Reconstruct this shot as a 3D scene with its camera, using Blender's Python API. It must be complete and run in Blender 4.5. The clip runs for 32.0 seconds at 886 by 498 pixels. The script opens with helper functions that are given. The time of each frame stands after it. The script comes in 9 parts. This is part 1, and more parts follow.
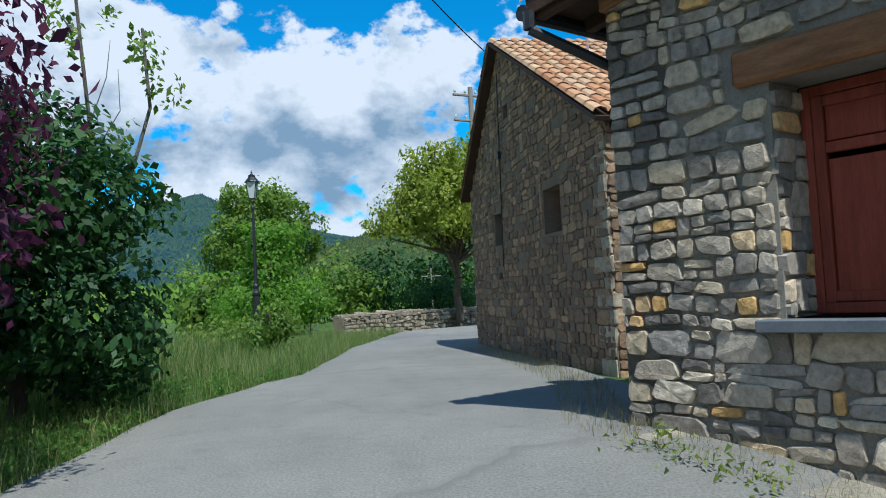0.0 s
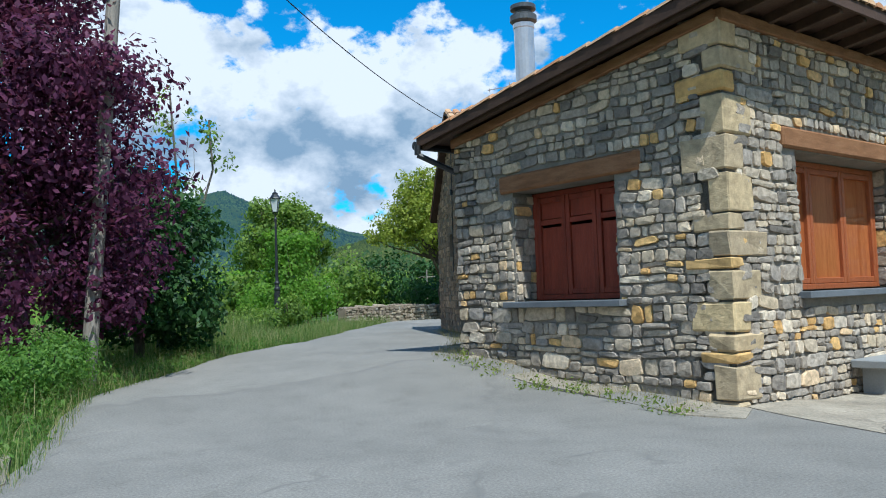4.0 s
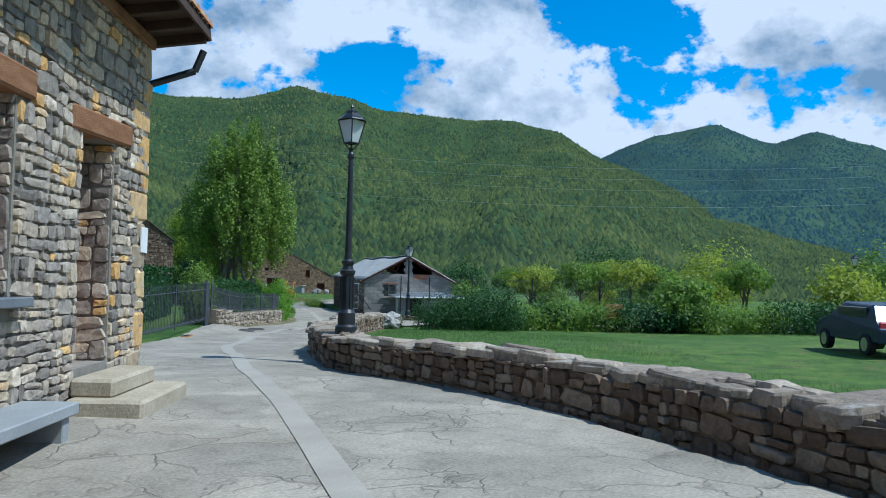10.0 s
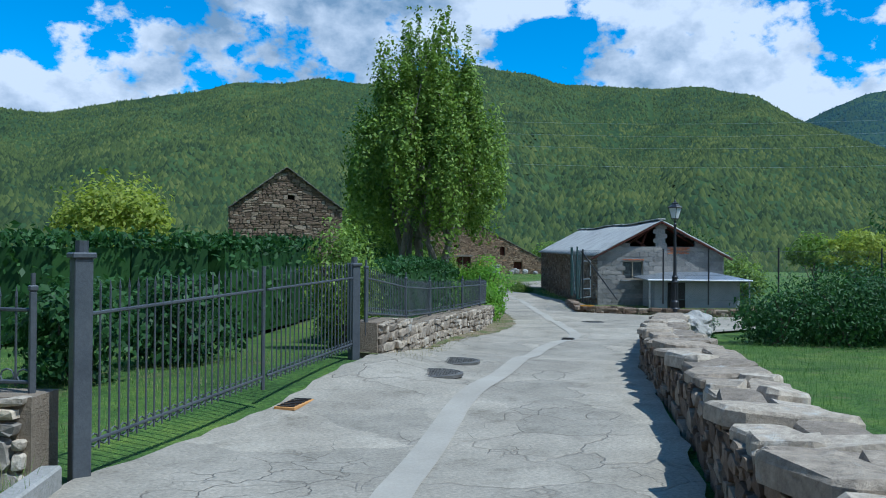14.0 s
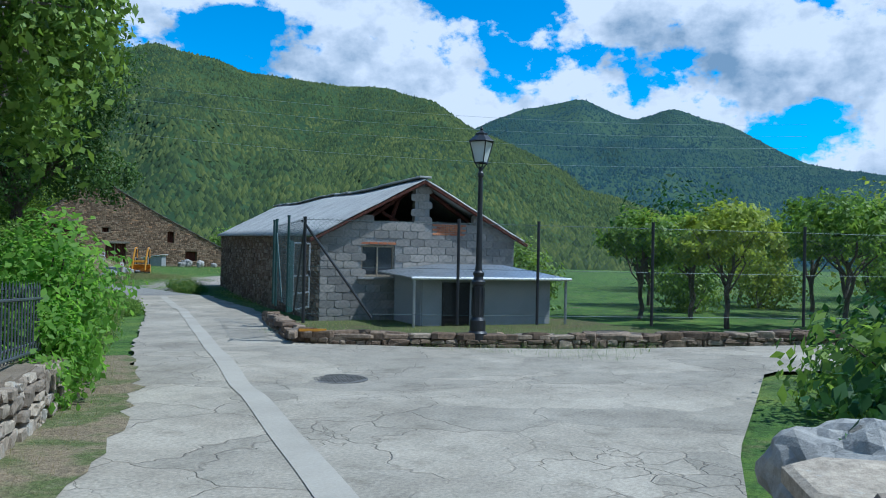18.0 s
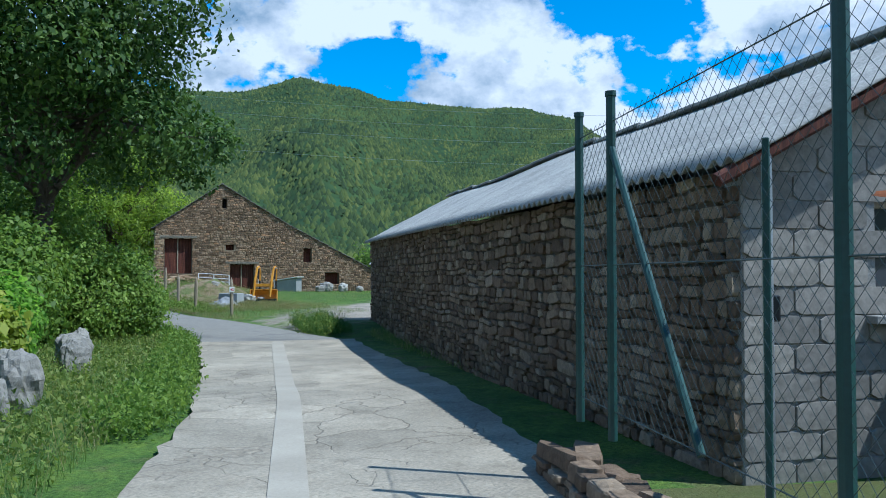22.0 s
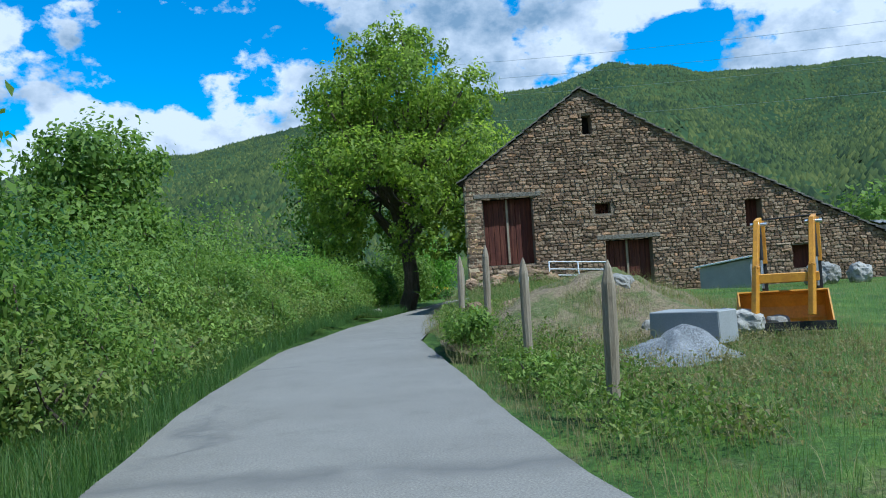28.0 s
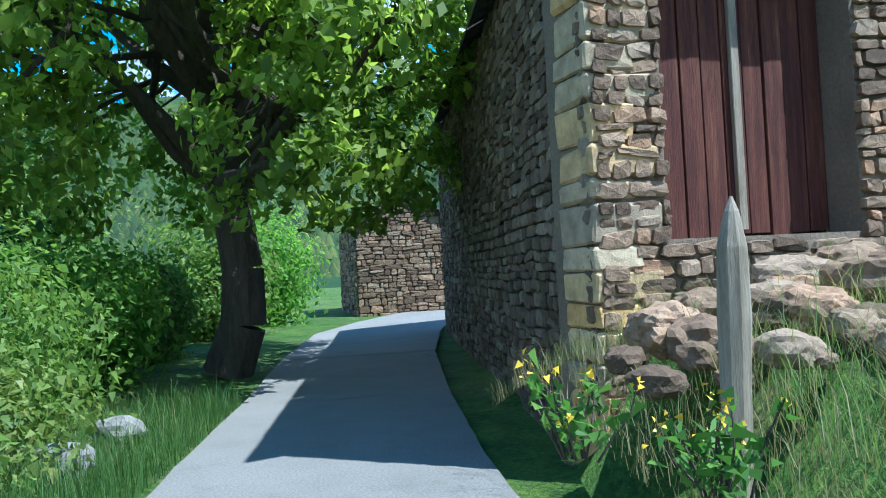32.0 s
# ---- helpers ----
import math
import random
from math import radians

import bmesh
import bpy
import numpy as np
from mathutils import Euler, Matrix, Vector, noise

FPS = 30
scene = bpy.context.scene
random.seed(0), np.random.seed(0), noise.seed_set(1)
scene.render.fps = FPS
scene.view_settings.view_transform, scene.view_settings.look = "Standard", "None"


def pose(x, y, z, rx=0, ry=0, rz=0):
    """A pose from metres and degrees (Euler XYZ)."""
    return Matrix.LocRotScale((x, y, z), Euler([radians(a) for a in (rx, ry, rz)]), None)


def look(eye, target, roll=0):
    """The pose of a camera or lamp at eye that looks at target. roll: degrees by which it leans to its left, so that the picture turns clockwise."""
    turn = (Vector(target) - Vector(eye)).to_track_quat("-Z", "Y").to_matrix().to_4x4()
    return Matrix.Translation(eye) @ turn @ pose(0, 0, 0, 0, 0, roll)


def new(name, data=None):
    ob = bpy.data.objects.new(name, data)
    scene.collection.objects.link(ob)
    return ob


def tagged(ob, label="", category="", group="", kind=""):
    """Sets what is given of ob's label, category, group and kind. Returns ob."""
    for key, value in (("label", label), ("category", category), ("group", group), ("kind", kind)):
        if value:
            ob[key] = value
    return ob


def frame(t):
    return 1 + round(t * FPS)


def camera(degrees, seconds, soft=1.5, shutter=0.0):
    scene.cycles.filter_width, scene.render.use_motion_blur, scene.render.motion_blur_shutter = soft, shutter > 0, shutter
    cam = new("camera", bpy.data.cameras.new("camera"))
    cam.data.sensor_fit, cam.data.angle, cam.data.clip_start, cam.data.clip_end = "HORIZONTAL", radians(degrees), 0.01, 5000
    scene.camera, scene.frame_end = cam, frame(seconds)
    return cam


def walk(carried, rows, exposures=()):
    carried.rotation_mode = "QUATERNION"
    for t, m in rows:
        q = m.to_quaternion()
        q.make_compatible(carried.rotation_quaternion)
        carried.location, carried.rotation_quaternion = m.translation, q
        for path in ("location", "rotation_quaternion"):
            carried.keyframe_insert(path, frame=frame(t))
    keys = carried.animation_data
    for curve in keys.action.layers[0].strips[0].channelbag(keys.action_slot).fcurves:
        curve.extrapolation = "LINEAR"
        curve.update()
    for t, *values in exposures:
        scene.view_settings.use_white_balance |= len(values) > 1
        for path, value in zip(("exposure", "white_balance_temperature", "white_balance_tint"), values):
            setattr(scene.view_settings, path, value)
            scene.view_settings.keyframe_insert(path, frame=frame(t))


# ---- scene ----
cam = camera(57.9, 32.0, soft=1.0)
PATH = [
    (0, (0.026, -0.198, 1.378), (0.006, 1.798, 1.493), -3.03),
    (0.5, (0.182, -1.142, 1.372), (0.126, 0.854, 1.491), -2.92),
    (1, (0.304, -2.282, 1.316), (0.163, -0.291, 1.438), -3.39),
    (1.5, (0.450, -3.197, 1.310), (0.241, -1.212, 1.428), -2.98),
    (2, (0.578, -3.917, 1.290), (0.350, -1.934, 1.411), -2.79),
    (2.5, (0.750, -4.483, 1.275), (0.504, -2.503, 1.400), -2.42),
    (3, (0.930, -5.052, 1.256), (0.704, -3.068, 1.379), -2.10),
    (3.5, (1.193, -5.661, 1.254), (1.035, -3.670, 1.367), -2.08),
    (4, (1.493, -6.189, 1.236), (1.422, -4.194, 1.353), -2.06),
    (4.5, (1.618, -6.558, 1.242), (1.607, -4.562, 1.356), -2.05),
    (5, (1.618, -6.727, 1.238), (1.633, -4.730, 1.350), -1.82),
    (5.5, (1.610, -6.739, 1.239), (1.644, -4.742, 1.349), -1.66),
    (6, (1.618, -6.558, 1.245), (1.692, -4.563, 1.353), -1.58),
    (6.5, (1.677, -6.151, 1.256), (1.839, -4.161, 1.363), -1.57),
    (7, (1.773, -5.435, 1.282), (2.126, -3.469, 1.386), -1.38),
    (7.5, (2.359, -4.277, 1.333), (2.961, -2.372, 1.415), -0.53),
    (8, (3.267, -3.100, 1.309), (4.198, -1.332, 1.400), 0.19),
    (8.5, (4.196, -2.164, 1.273), (5.418, -0.584, 1.370), 0.42),
    (9, (5.153, -1.232, 1.317), (6.599, 0.147, 1.408), 0.87),
    (9.5, (5.945, -0.463, 1.304), (7.507, 0.782, 1.387), 1.26),
    (10, (6.805, 0.381, 1.344), (8.402, 1.584, 1.425), 1.35),
    (10.5, (7.881, 1.466, 1.372), (9.474, 2.673, 1.451), 1.41),
    (11, (9.073, 2.743, 1.301), (10.661, 3.956, 1.389), 0.49),
    (11.5, (10.272, 4.081, 1.319), (11.837, 5.322, 1.412), 1.26),
    (12, (11.526, 5.587, 1.329), (13.063, 6.863, 1.424), 1.33),
    (12.5, (12.747, 7.102, 1.350), (14.241, 8.429, 1.445), 1.44),
    (13, (13.683, 8.438, 1.303), (15.133, 9.815, 1.362), 1.33),
    (13.5, (14.723, 9.829, 1.299), (16.129, 11.251, 1.304), 0.40),
    (14, (15.750, 11.472, 1.227), (17.036, 13.004, 1.247), 0.41),
    (14.5, (16.807, 13.162, 1.146), (18.058, 14.722, 1.177), 0.44),
    (15, (17.913, 14.627, 1.074), (19.270, 16.096, 1.113), 0.47),
    (15.5, (19.008, 15.742, 1.016), (20.531, 17.038, 1.061), 0.51),
    (16, (20.169, 16.918, 1.017), (21.767, 18.119, 1.069), 1.96),
    (16.5, (21.786, 18.218, 1.019), (23.466, 19.299, 1.103), 0.88),
    (17, (23.319, 19.356, 0.973), (25.070, 20.320, 1.064), 1.06),
    (17.5, (25.179, 20.490, 0.926), (26.957, 21.407, 0.946), 0.66),
    (18, (26.790, 21.669, 0.891), (28.562, 22.596, 0.907), 1.23),
    (18.5, (28.415, 22.900, 0.822), (30.176, 23.847, 0.836), 0.75),
    (19, (30.025, 24.162, 0.763), (31.775, 25.130, 0.746), -0.87),
    (19.5, (31.280, 25.356, 0.744), (33.005, 26.367, 0.770), -0.67),
    (20, (32.752, 26.691, 0.718), (34.454, 27.741, 0.747), -2.10),
    (20.5, (34.041, 27.968, 0.658), (35.715, 29.061, 0.676), -2.61),
    (21, (35.031, 29.166, 0.689), (36.668, 30.315, 0.713), -1.34),
    (21.5, (36.316, 30.620, 0.634), (37.919, 31.814, 0.692), 0.03),
    (22, (37.555, 31.990, 0.576), (39.140, 33.208, 0.642), 0.02),
    (22.5, (38.953, 33.551, 0.543), (40.541, 34.766, 0.601), 0.88),
    (23, (40.515, 35.020, 0.537), (42.105, 36.232, 0.587), 0.16),
    (23.5, (41.663, 36.260, 0.484), (43.259, 37.464, 0.552), 0.43),
    (24, (43.122, 37.975, 0.533), (44.709, 39.191, 0.592), 0.18),
    (24.5, (44.587, 39.687, 0.453), (46.143, 40.942, 0.524), 0.10),
    (25, (45.722, 41.280, 0.403), (47.116, 42.712, 0.472), -0.55),
    (25.5, (46.826, 43.059, 0.376), (48.089, 44.608, 0.442), -1.22),
    (26, (48.046, 44.948, 0.365), (49.297, 46.507, 0.426), -1.92),
    (26.5, (49.332, 46.796, 0.366), (50.629, 48.318, 0.421), -2.68),
    (27, (50.177, 48.705, 0.382), (51.368, 50.312, 0.412), -3.19),
    (27.5, (50.813, 50.633, 0.419), (51.892, 52.316, 0.465), -3.97),
    (28, (51.421, 52.802, 0.455), (52.416, 54.536, 0.523), -3.62),
    (28.5, (52.034, 54.847, 0.433), (52.984, 56.605, 0.513), -3.25),
    (29, (53.027, 56.989, 0.531), (53.978, 58.746, 0.616), -3.10),
    (29.5, (53.876, 59.016, 0.606), (54.867, 60.751, 0.687), -3.14),
    (30, (54.998, 61.278, 0.636), (56.042, 62.982, 0.717), -3.41),
    (30.5, (56.118, 63.726, 0.619), (57.242, 65.379, 0.697), -2.89),
    (31, (57.379, 66.300, 0.631), (58.597, 67.885, 0.692), -2.41),
    (31.5, (58.776, 68.680, 0.618), (60.084, 70.193, 0.675), -2.44),
    (32, (60.436, 71.258, 0.562), (61.828, 72.694, 0.612), -2.93),
]

walk(cam, [(t, look(eye, target, roll)) for t, eye, target, roll in PATH],
     [(0, 0.1, 5600, 6), (4, 0.25, 5600, 6), (7, -0.03, 5200, 5), (8, 0.02, 5300, 6), (9, 0.0, 5250, 6), (12, 0.0, 5100, 6), (20, 0.05, 5100, 6), (24, 0.36, 5300, 6), (27, 0.12, 5200, 5), (30, 0.32, 5200, 5), (31, 0.4, 5000, 5), (32, 1.0, 4850, 5)])

# ---- light ----
SUN_AZ = math.atan2(0.37, -0.93)
SUN_EL = radians(59)
world = bpy.data.worlds.new("sky")
scene.world = world
world.use_nodes = True
wn, wl = world.node_tree.nodes, world.node_tree.links
bg = wn["Background"]
bg.inputs["Strength"].default_value = 0.088
sky = wn.new("ShaderNodeTexSky")
sky.sky_type = "NISHITA"
sky.sun_disc = False
sky.sun_elevation = SUN_EL
sky.sun_rotation = SUN_AZ
sky.altitude = 800
sky.air_density = 1.0
sky.dust_density = 0.4
sky.ozone_density = 2.5
tc = wn.new("ShaderNodeTexCoord")
flat = wn.new("ShaderNodeSeparateXYZ")
wl.new(tc.outputs["Generated"], flat.inputs[0])


def wmath(op, a, b=None, c=None):
    n = wn.new("ShaderNodeMath")
    n.operation = op
    for i, v in enumerate((a, b, c)):
        if v is None:
            continue
        if isinstance(v, (int, float)):
            n.inputs[i].default_value = v
        else:
            wl.new(v, n.inputs[i])
    return n.outputs[0]


azim = wmath("MULTIPLY", wmath("ARCTAN2", flat.outputs[0], flat.outputs[1]), 57.2958)
elev = wmath("MULTIPLY", wmath("ARCSINE", flat.outputs[2]), 57.2958)


def wnoise(vec, scale, detail, rough, shift, stretch=(1, 1, 1)):
    mp = wn.new("ShaderNodeMapping")
    mp.inputs["Location"].default_value = shift
    mp.inputs["Scale"].default_value = stretch
    wl.new(vec, mp.inputs["Vector"])
    n = wn.new("ShaderNodeTexNoise")
    n.inputs["Scale"].default_value = scale
    n.inputs["Detail"].default_value = detail
    n.inputs["Roughness"].default_value = rough
    wl.new(mp.outputs[0], n.inputs["Vector"])
    return n.outputs["Fac"]


def spot_sum(spots):
    """Soft round regions of the sky: azimuth and height in degrees, and their two radii."""
    total = None
    for a, e, ra, re in spots:
        dx = wmath("MULTIPLY", wmath("SUBTRACT", azim, a), 1 / ra)
        dy = wmath("MULTIPLY", wmath("SUBTRACT", elev, e), 1 / re)
        g = wmath("POWER", 2.71828, wmath("MULTIPLY", wmath("ADD", wmath("MULTIPLY", dx, dx), wmath("MULTIPLY", dy, dy)), -1.0))
        total = g if total is None else wmath("ADD", total, g)
    return total


def wrange(value, lo, hi):
    n = wn.new("ShaderNodeMapRange")
    n.interpolation_type = "SMOOTHSTEP"
    n.inputs["From Min"].default_value = lo
    n.inputs["From Max"].default_value = hi
    wl.new(value, n.inputs["Value"])
    return n.outputs[0]


# cumulus: billows with blue openings between them, thinner overhead
BLUE = ((-6, 22.5, 16, 5), (11, 20, 7, 5), (12, 14.5, 5, 4), (49.5, 15.5, 6.5, 2.8), (65.5, 17.8, 5, 2), (68, 12.5, 3, 2.6), (76.5, 13, 2.5, 2.6), (85, 19.5, 5.5, 4), (87, 8.5, 5, 2))
GREY = ((37, 17, 7, 2.6), (55, 20.5, 8, 2.6), (-12, 10.5, 6, 2.6), (24, 17, 6, 3))
billow = wnoise(tc.outputs["Generated"], 5.2, 12.0, 0.56, (3.1, 1.7, 0.4), (1, 1, 1.5))
curl = wnoise(tc.outputs["Generated"], 15.0, 8.0, 0.6, (0.4, 5.2, 1.0), (1, 1, 1.4))
above = wnoise(tc.outputs["Generated"], 5.2, 8.0, 0.56, (3.1, 1.7, 0.49), (1, 1, 1.5))
dens = wmath("ADD", wmath("MULTIPLY", billow, 1.05), wmath("MULTIPLY_ADD", curl, 0.6, -0.325))
dens = wmath("ADD", wmath("SUBTRACT", dens, wmath("MULTIPLY", spot_sum(BLUE), 0.19)), wmath("SUBTRACT", 0.085, wmath("MULTIPLY", wrange(elev, 24.0, 40.0), 0.24)))
cover = wrange(dens, 0.44, 0.52)
lit = wmath("SUBTRACT", billow, above)
thick = wmath("ADD", wmath("MULTIPLY_ADD", dens, 1.1, -0.42), wmath("MULTIPLY", spot_sum(GREY), 0.4))
shade = wmath("SUBTRACT", wmath("ADD", thick, wmath("MULTIPLY", wmath("SUBTRACT", curl, 0.5), 1.1)), wmath("MULTIPLY", lit, 3.6))
tone = wn.new("ShaderNodeValToRGB")
tone.color_ramp.elements[0].color = (8.6, 8.8, 9.1, 1)
tone.color_ramp.elements[1].color = (2.6, 3.7, 4.9, 1)
tone.color_ramp.elements[0].position = 0.04
tone.color_ramp.elements[1].position = 0.85
wl.new(shade, tone.inputs[0])
cmix = wn.new("ShaderNodeMix")
cmix.data_type = "RGBA"
wl.new(cover, cmix.inputs[0])
deep = wn.new("ShaderNodeMix")
deep.data_type = "RGBA"
deep.blend_type = "MULTIPLY"
deep.inputs[0].default_value = 1.0
wl.new(sky.outputs[0], deep.inputs[6])
deep.inputs[7].default_value = (0.2, 1.28, 1.68, 1)
wl.new(deep.outputs[2], cmix.inputs[6])
wl.new(tone.outputs[0], cmix.inputs[7])
wl.new(cmix.outputs[2], bg.inputs["Color"])

sun = new("sun", bpy.data.lights.new("sun", "SUN"))
sun.data.energy = 5.0
sun.data.angle = radians(0.55)
sun.data.color = (1.0, 0.94, 0.82)
sun.matrix_world = look((0, 0, 60), (-math.sin(SUN_AZ) * math.cos(SUN_EL), -math.cos(SUN_AZ) * math.cos(SUN_EL), 60 - math.sin(SUN_EL)))


# ---- materials ----
def material(name, rough=0.8, metal=0.0, spec=0.3):
    m = bpy.data.materials.new(name)
    m.use_nodes = True
    b = m.node_tree.nodes["Principled BSDF"]
    b.inputs["Roughness"].default_value = rough
    b.inputs["Metallic"].default_value = metal
    b.inputs["Specular IOR Level"].default_value = spec
    return m, m.node_tree.nodes, m.node_tree.links, b


def coords(N, L, where="Object", scale=(1, 1, 1)):
    c = N.new("ShaderNodeNewGeometry") if where == "World" else N.new("ShaderNodeTexCoord")
    out = c.outputs["Position"] if where == "World" else c.outputs[where]
    mp = N.new("ShaderNodeMapping")
    mp.inputs["Scale"].default_value = scale
    L.new(out, mp.inputs["Vector"])
    return mp.outputs[0]


def noise_tex(N, L, vec, scale, detail=5.0, rough=0.6):
    n = N.new("ShaderNodeTexNoise")
    n.inputs["Scale"].default_value = scale
    n.inputs["Detail"].default_value = detail
    n.inputs["Roughness"].default_value = rough
    L.new(vec, n.inputs["Vector"])
    return n.outputs["Fac"]


def ramp(N, L, fac, stops):
    r = N.new("ShaderNodeValToRGB")
    e = r.color_ramp.elements
    while len(e) < len(stops):
        e.new(0.5)
    for k, (p, c) in zip(e, stops):
        k.position, k.color = p, (*c, 1)
    L.new(fac, r.inputs[0])
    return r.outputs[0]


def mixed(N, L, fac, a, b, how="MIX"):
    m = N.new("ShaderNodeMix")
    m.data_type, m.blend_type = "RGBA", how
    for i, v in ((0, fac), (6, a), (7, b)):
        if isinstance(v, (int, float)):
            m.inputs[i].default_value = v
        elif isinstance(v, tuple):
            m.inputs[i].default_value = (*v, 1)
        else:
            L.new(v, m.inputs[i])
    return m.outputs[2]


def bump(N, L, b, height, strength=0.4, dist=0.02):
    n = N.new("ShaderNodeBump")
    n.inputs["Strength"].default_value = strength
    n.inputs["Distance"].default_value = dist
    L.new(height, n.inputs["Height"])
    L.new(n.outputs[0], b.inputs["Normal"])


def varied(name, stops, scale=2.0, fine=30.0, rough=0.85, metal=0.0, spec=0.3, relief=0.4, dist=0.02, where="World", speck=0.25, stretch=(1, 1, 1)):
    """A surface with broad patches of the given colours, fine speckle and relief."""
    m, N, L, b = material(name, rough, metal, spec)
    v = coords(N, L, where, stretch)
    a, f = noise_tex(N, L, v, scale, 6), noise_tex(N, L, v, fine, 4, 0.7)
    col = ramp(N, L, a, stops)
    grey = ramp(N, L, f, ((0.3, (1 - speck,) * 3), (0.7, (1 + speck * 0.4,) * 3)))
    L.new(mixed(N, L, 1.0, col, grey, "MULTIPLY"), b.inputs["Base Color"])
    bump(N, L, b, f, relief, dist)
    return m


def per_piece(name, stops, island=False, fine=14.0, rough=0.88, relief=0.8, dist=0.03, speck=0.5, lichen=None):
    """Colour picked piece by piece, with grain and stains inside each."""
    m, N, L, b = material(name, rough)
    if island:
        pick = N.new("ShaderNodeNewGeometry").outputs["Random Per Island"]
    else:
        pick = N.new("ShaderNodeObjectInfo").outputs["Random"]
    v = coords(N, L, "World")
    col = ramp(N, L, pick, stops)
    f = noise_tex(N, L, v, fine, 7, 0.68)
    grey = ramp(N, L, f, ((0.28, (1 - speck,) * 3), (0.72, (1 + speck * 0.5,) * 3)))
    col = mixed(N, L, 1.0, col, grey, "MULTIPLY")
    if lichen:
        s = noise_tex(N, L, v, 3.3, 6, 0.7)
        col = mixed(N, L, ramp(N, L, s, ((0.58, (0, 0, 0)), (0.68, (0.7, 0.7, 0.7)))), col, lichen)
    L.new(col, b.inputs["Base Color"])
    bump(N, L, b, f, relief, dist)
    return m


def leafy(name, stops, spread=0.5, glow=0.45):
    m, N, L, b = material(name, 0.55, spec=0.25)
    pick = N.new("ShaderNodeNewGeometry").outputs["Random Per Island"]
    v = coords(N, L, "World")
    patch = noise_tex(N, L, v, 0.9, 3)
    mm = N.new("ShaderNodeMath")
    mm.operation = "MULTIPLY_ADD"
    L.new(pick, mm.inputs[0])
    mm.inputs[1].default_value = spread
    pm = N.new("ShaderNodeMath")
    pm.operation = "MULTIPLY"
    L.new(patch, pm.inputs[0])
    pm.inputs[1].default_value = 1 - spread
    L.new(pm.outputs[0], mm.inputs[2])
    col = ramp(N, L, mm.outputs[0], [(p, (c[0], c[1], c[2] + 0.10 * c[1])) for p, c in stops])
    L.new(col, b.inputs["Base Color"])
    t = N.new("ShaderNodeBsdfTranslucent")
    L.new(mixed(N, L, 1.0, col, (1.45, 1.5, 1.0), "MULTIPLY"), t.inputs["Color"])
    mx = N.new("ShaderNodeMixShader")
    mx.inputs[0].default_value = glow
    out = N["Material Output"]
    L.new(b.outputs[0], mx.inputs[1])
    L.new(t.outputs[0], mx.inputs[2])
    L.new(mx.outputs[0], out.inputs["Surface"])
    return m


A_STOPS = ((0.0, (0.181, 0.16, 0.136)), (0.2, (0.328, 0.287, 0.236)), (0.36, (0.418, 0.356, 0.282)), (0.5, (0.502, 0.42, 0.311)), (0.6, (0.348, 0.312, 0.271)), (0.72, (0.612, 0.49, 0.328)), (0.82, (0.473, 0.414, 0.338)), (0.9, (0.766, 0.649, 0.485)), (0.95, (0.641, 0.382, 0.136)), (1.0, (0.78, 0.509, 0.203)))
B_STOPS = ((0.0, (0.184, 0.127, 0.083)), (0.5, (0.283, 0.187, 0.116)), (0.8, (0.368, 0.242, 0.141)), (1.0, (0.467, 0.308, 0.182)))
S_STOPS = ((0.0, (0.121, 0.081, 0.05)), (0.3, (0.206, 0.135, 0.083)), (0.6, (0.29, 0.2, 0.124)), (0.85, (0.351, 0.259, 0.174)), (1.0, (0.411, 0.238, 0.129)))
D_STOPS = ((0.0, (0.108, 0.075, 0.05)), (0.35, (0.173, 0.12, 0.081)), (0.7, (0.227, 0.165, 0.113)), (1.0, (0.324, 0.26, 0.189)))
W_STOPS = ((0.0, (0.205, 0.166, 0.124)), (0.4, (0.307, 0.248, 0.183)), (0.75, (0.389, 0.322, 0.239)), (1.0, (0.471, 0.396, 0.302)))
M = {}
for key, stops, lich in (("a", A_STOPS, None), ("b", B_STOPS, None), ("s", S_STOPS, None), ("d", D_STOPS, None), ("w", W_STOPS, (0.42, 0.41, 0.37))):
    M["stone_" + key] = per_piece("stone_" + key, stops, lichen=lich)
    M["stones_" + key] = per_piece("stones_" + key, stops, island=True, lichen=lich)
M["quoin"] = per_piece("quoin_stone", ((0.0, (0.35, 0.28, 0.19)), (0.2, (0.53, 0.41, 0.24)), (0.4, (0.42, 0.335, 0.22)), (0.6, (0.60, 0.46, 0.25)), (0.8, (0.62, 0.37, 0.12)), (1.0, (0.52, 0.42, 0.27))), fine=7, speck=0.45)
M["quoin_pale"] = per_piece("quoin_pale", ((0.0, (0.34, 0.29, 0.21)), (0.5, (0.42, 0.36, 0.26)), (1.0, (0.50, 0.43, 0.31))), fine=9)
M["mortar"] = varied("mortar", ((0.3, (0.20, 0.185, 0.155)), (0.7, (0.31, 0.285, 0.24))), 3, 50, 0.95, relief=0.7)
M["mortar_brown"] = varied("mortar_brown", ((0.3, (0.075, 0.06, 0.045)), (0.7, (0.14, 0.115, 0.085))), 3, 40, 0.95, relief=0.7)
M["mortar_warm"] = varied("mortar_warm", ((0.3, (0.17, 0.135, 0.095)), (0.7, (0.25, 0.20, 0.145))), 2, 40, 0.95, relief=0.8)
M["inner_shutter"] = varied("shutter_behind_glass", ((0.3, (0.30, 0.08, 0.025)), (0.7, (0.46, 0.16, 0.055))), 1.6, 18, 0.07, spec=0.5, stretch=(6, 6, 0.4), speck=0.3, relief=0.0)
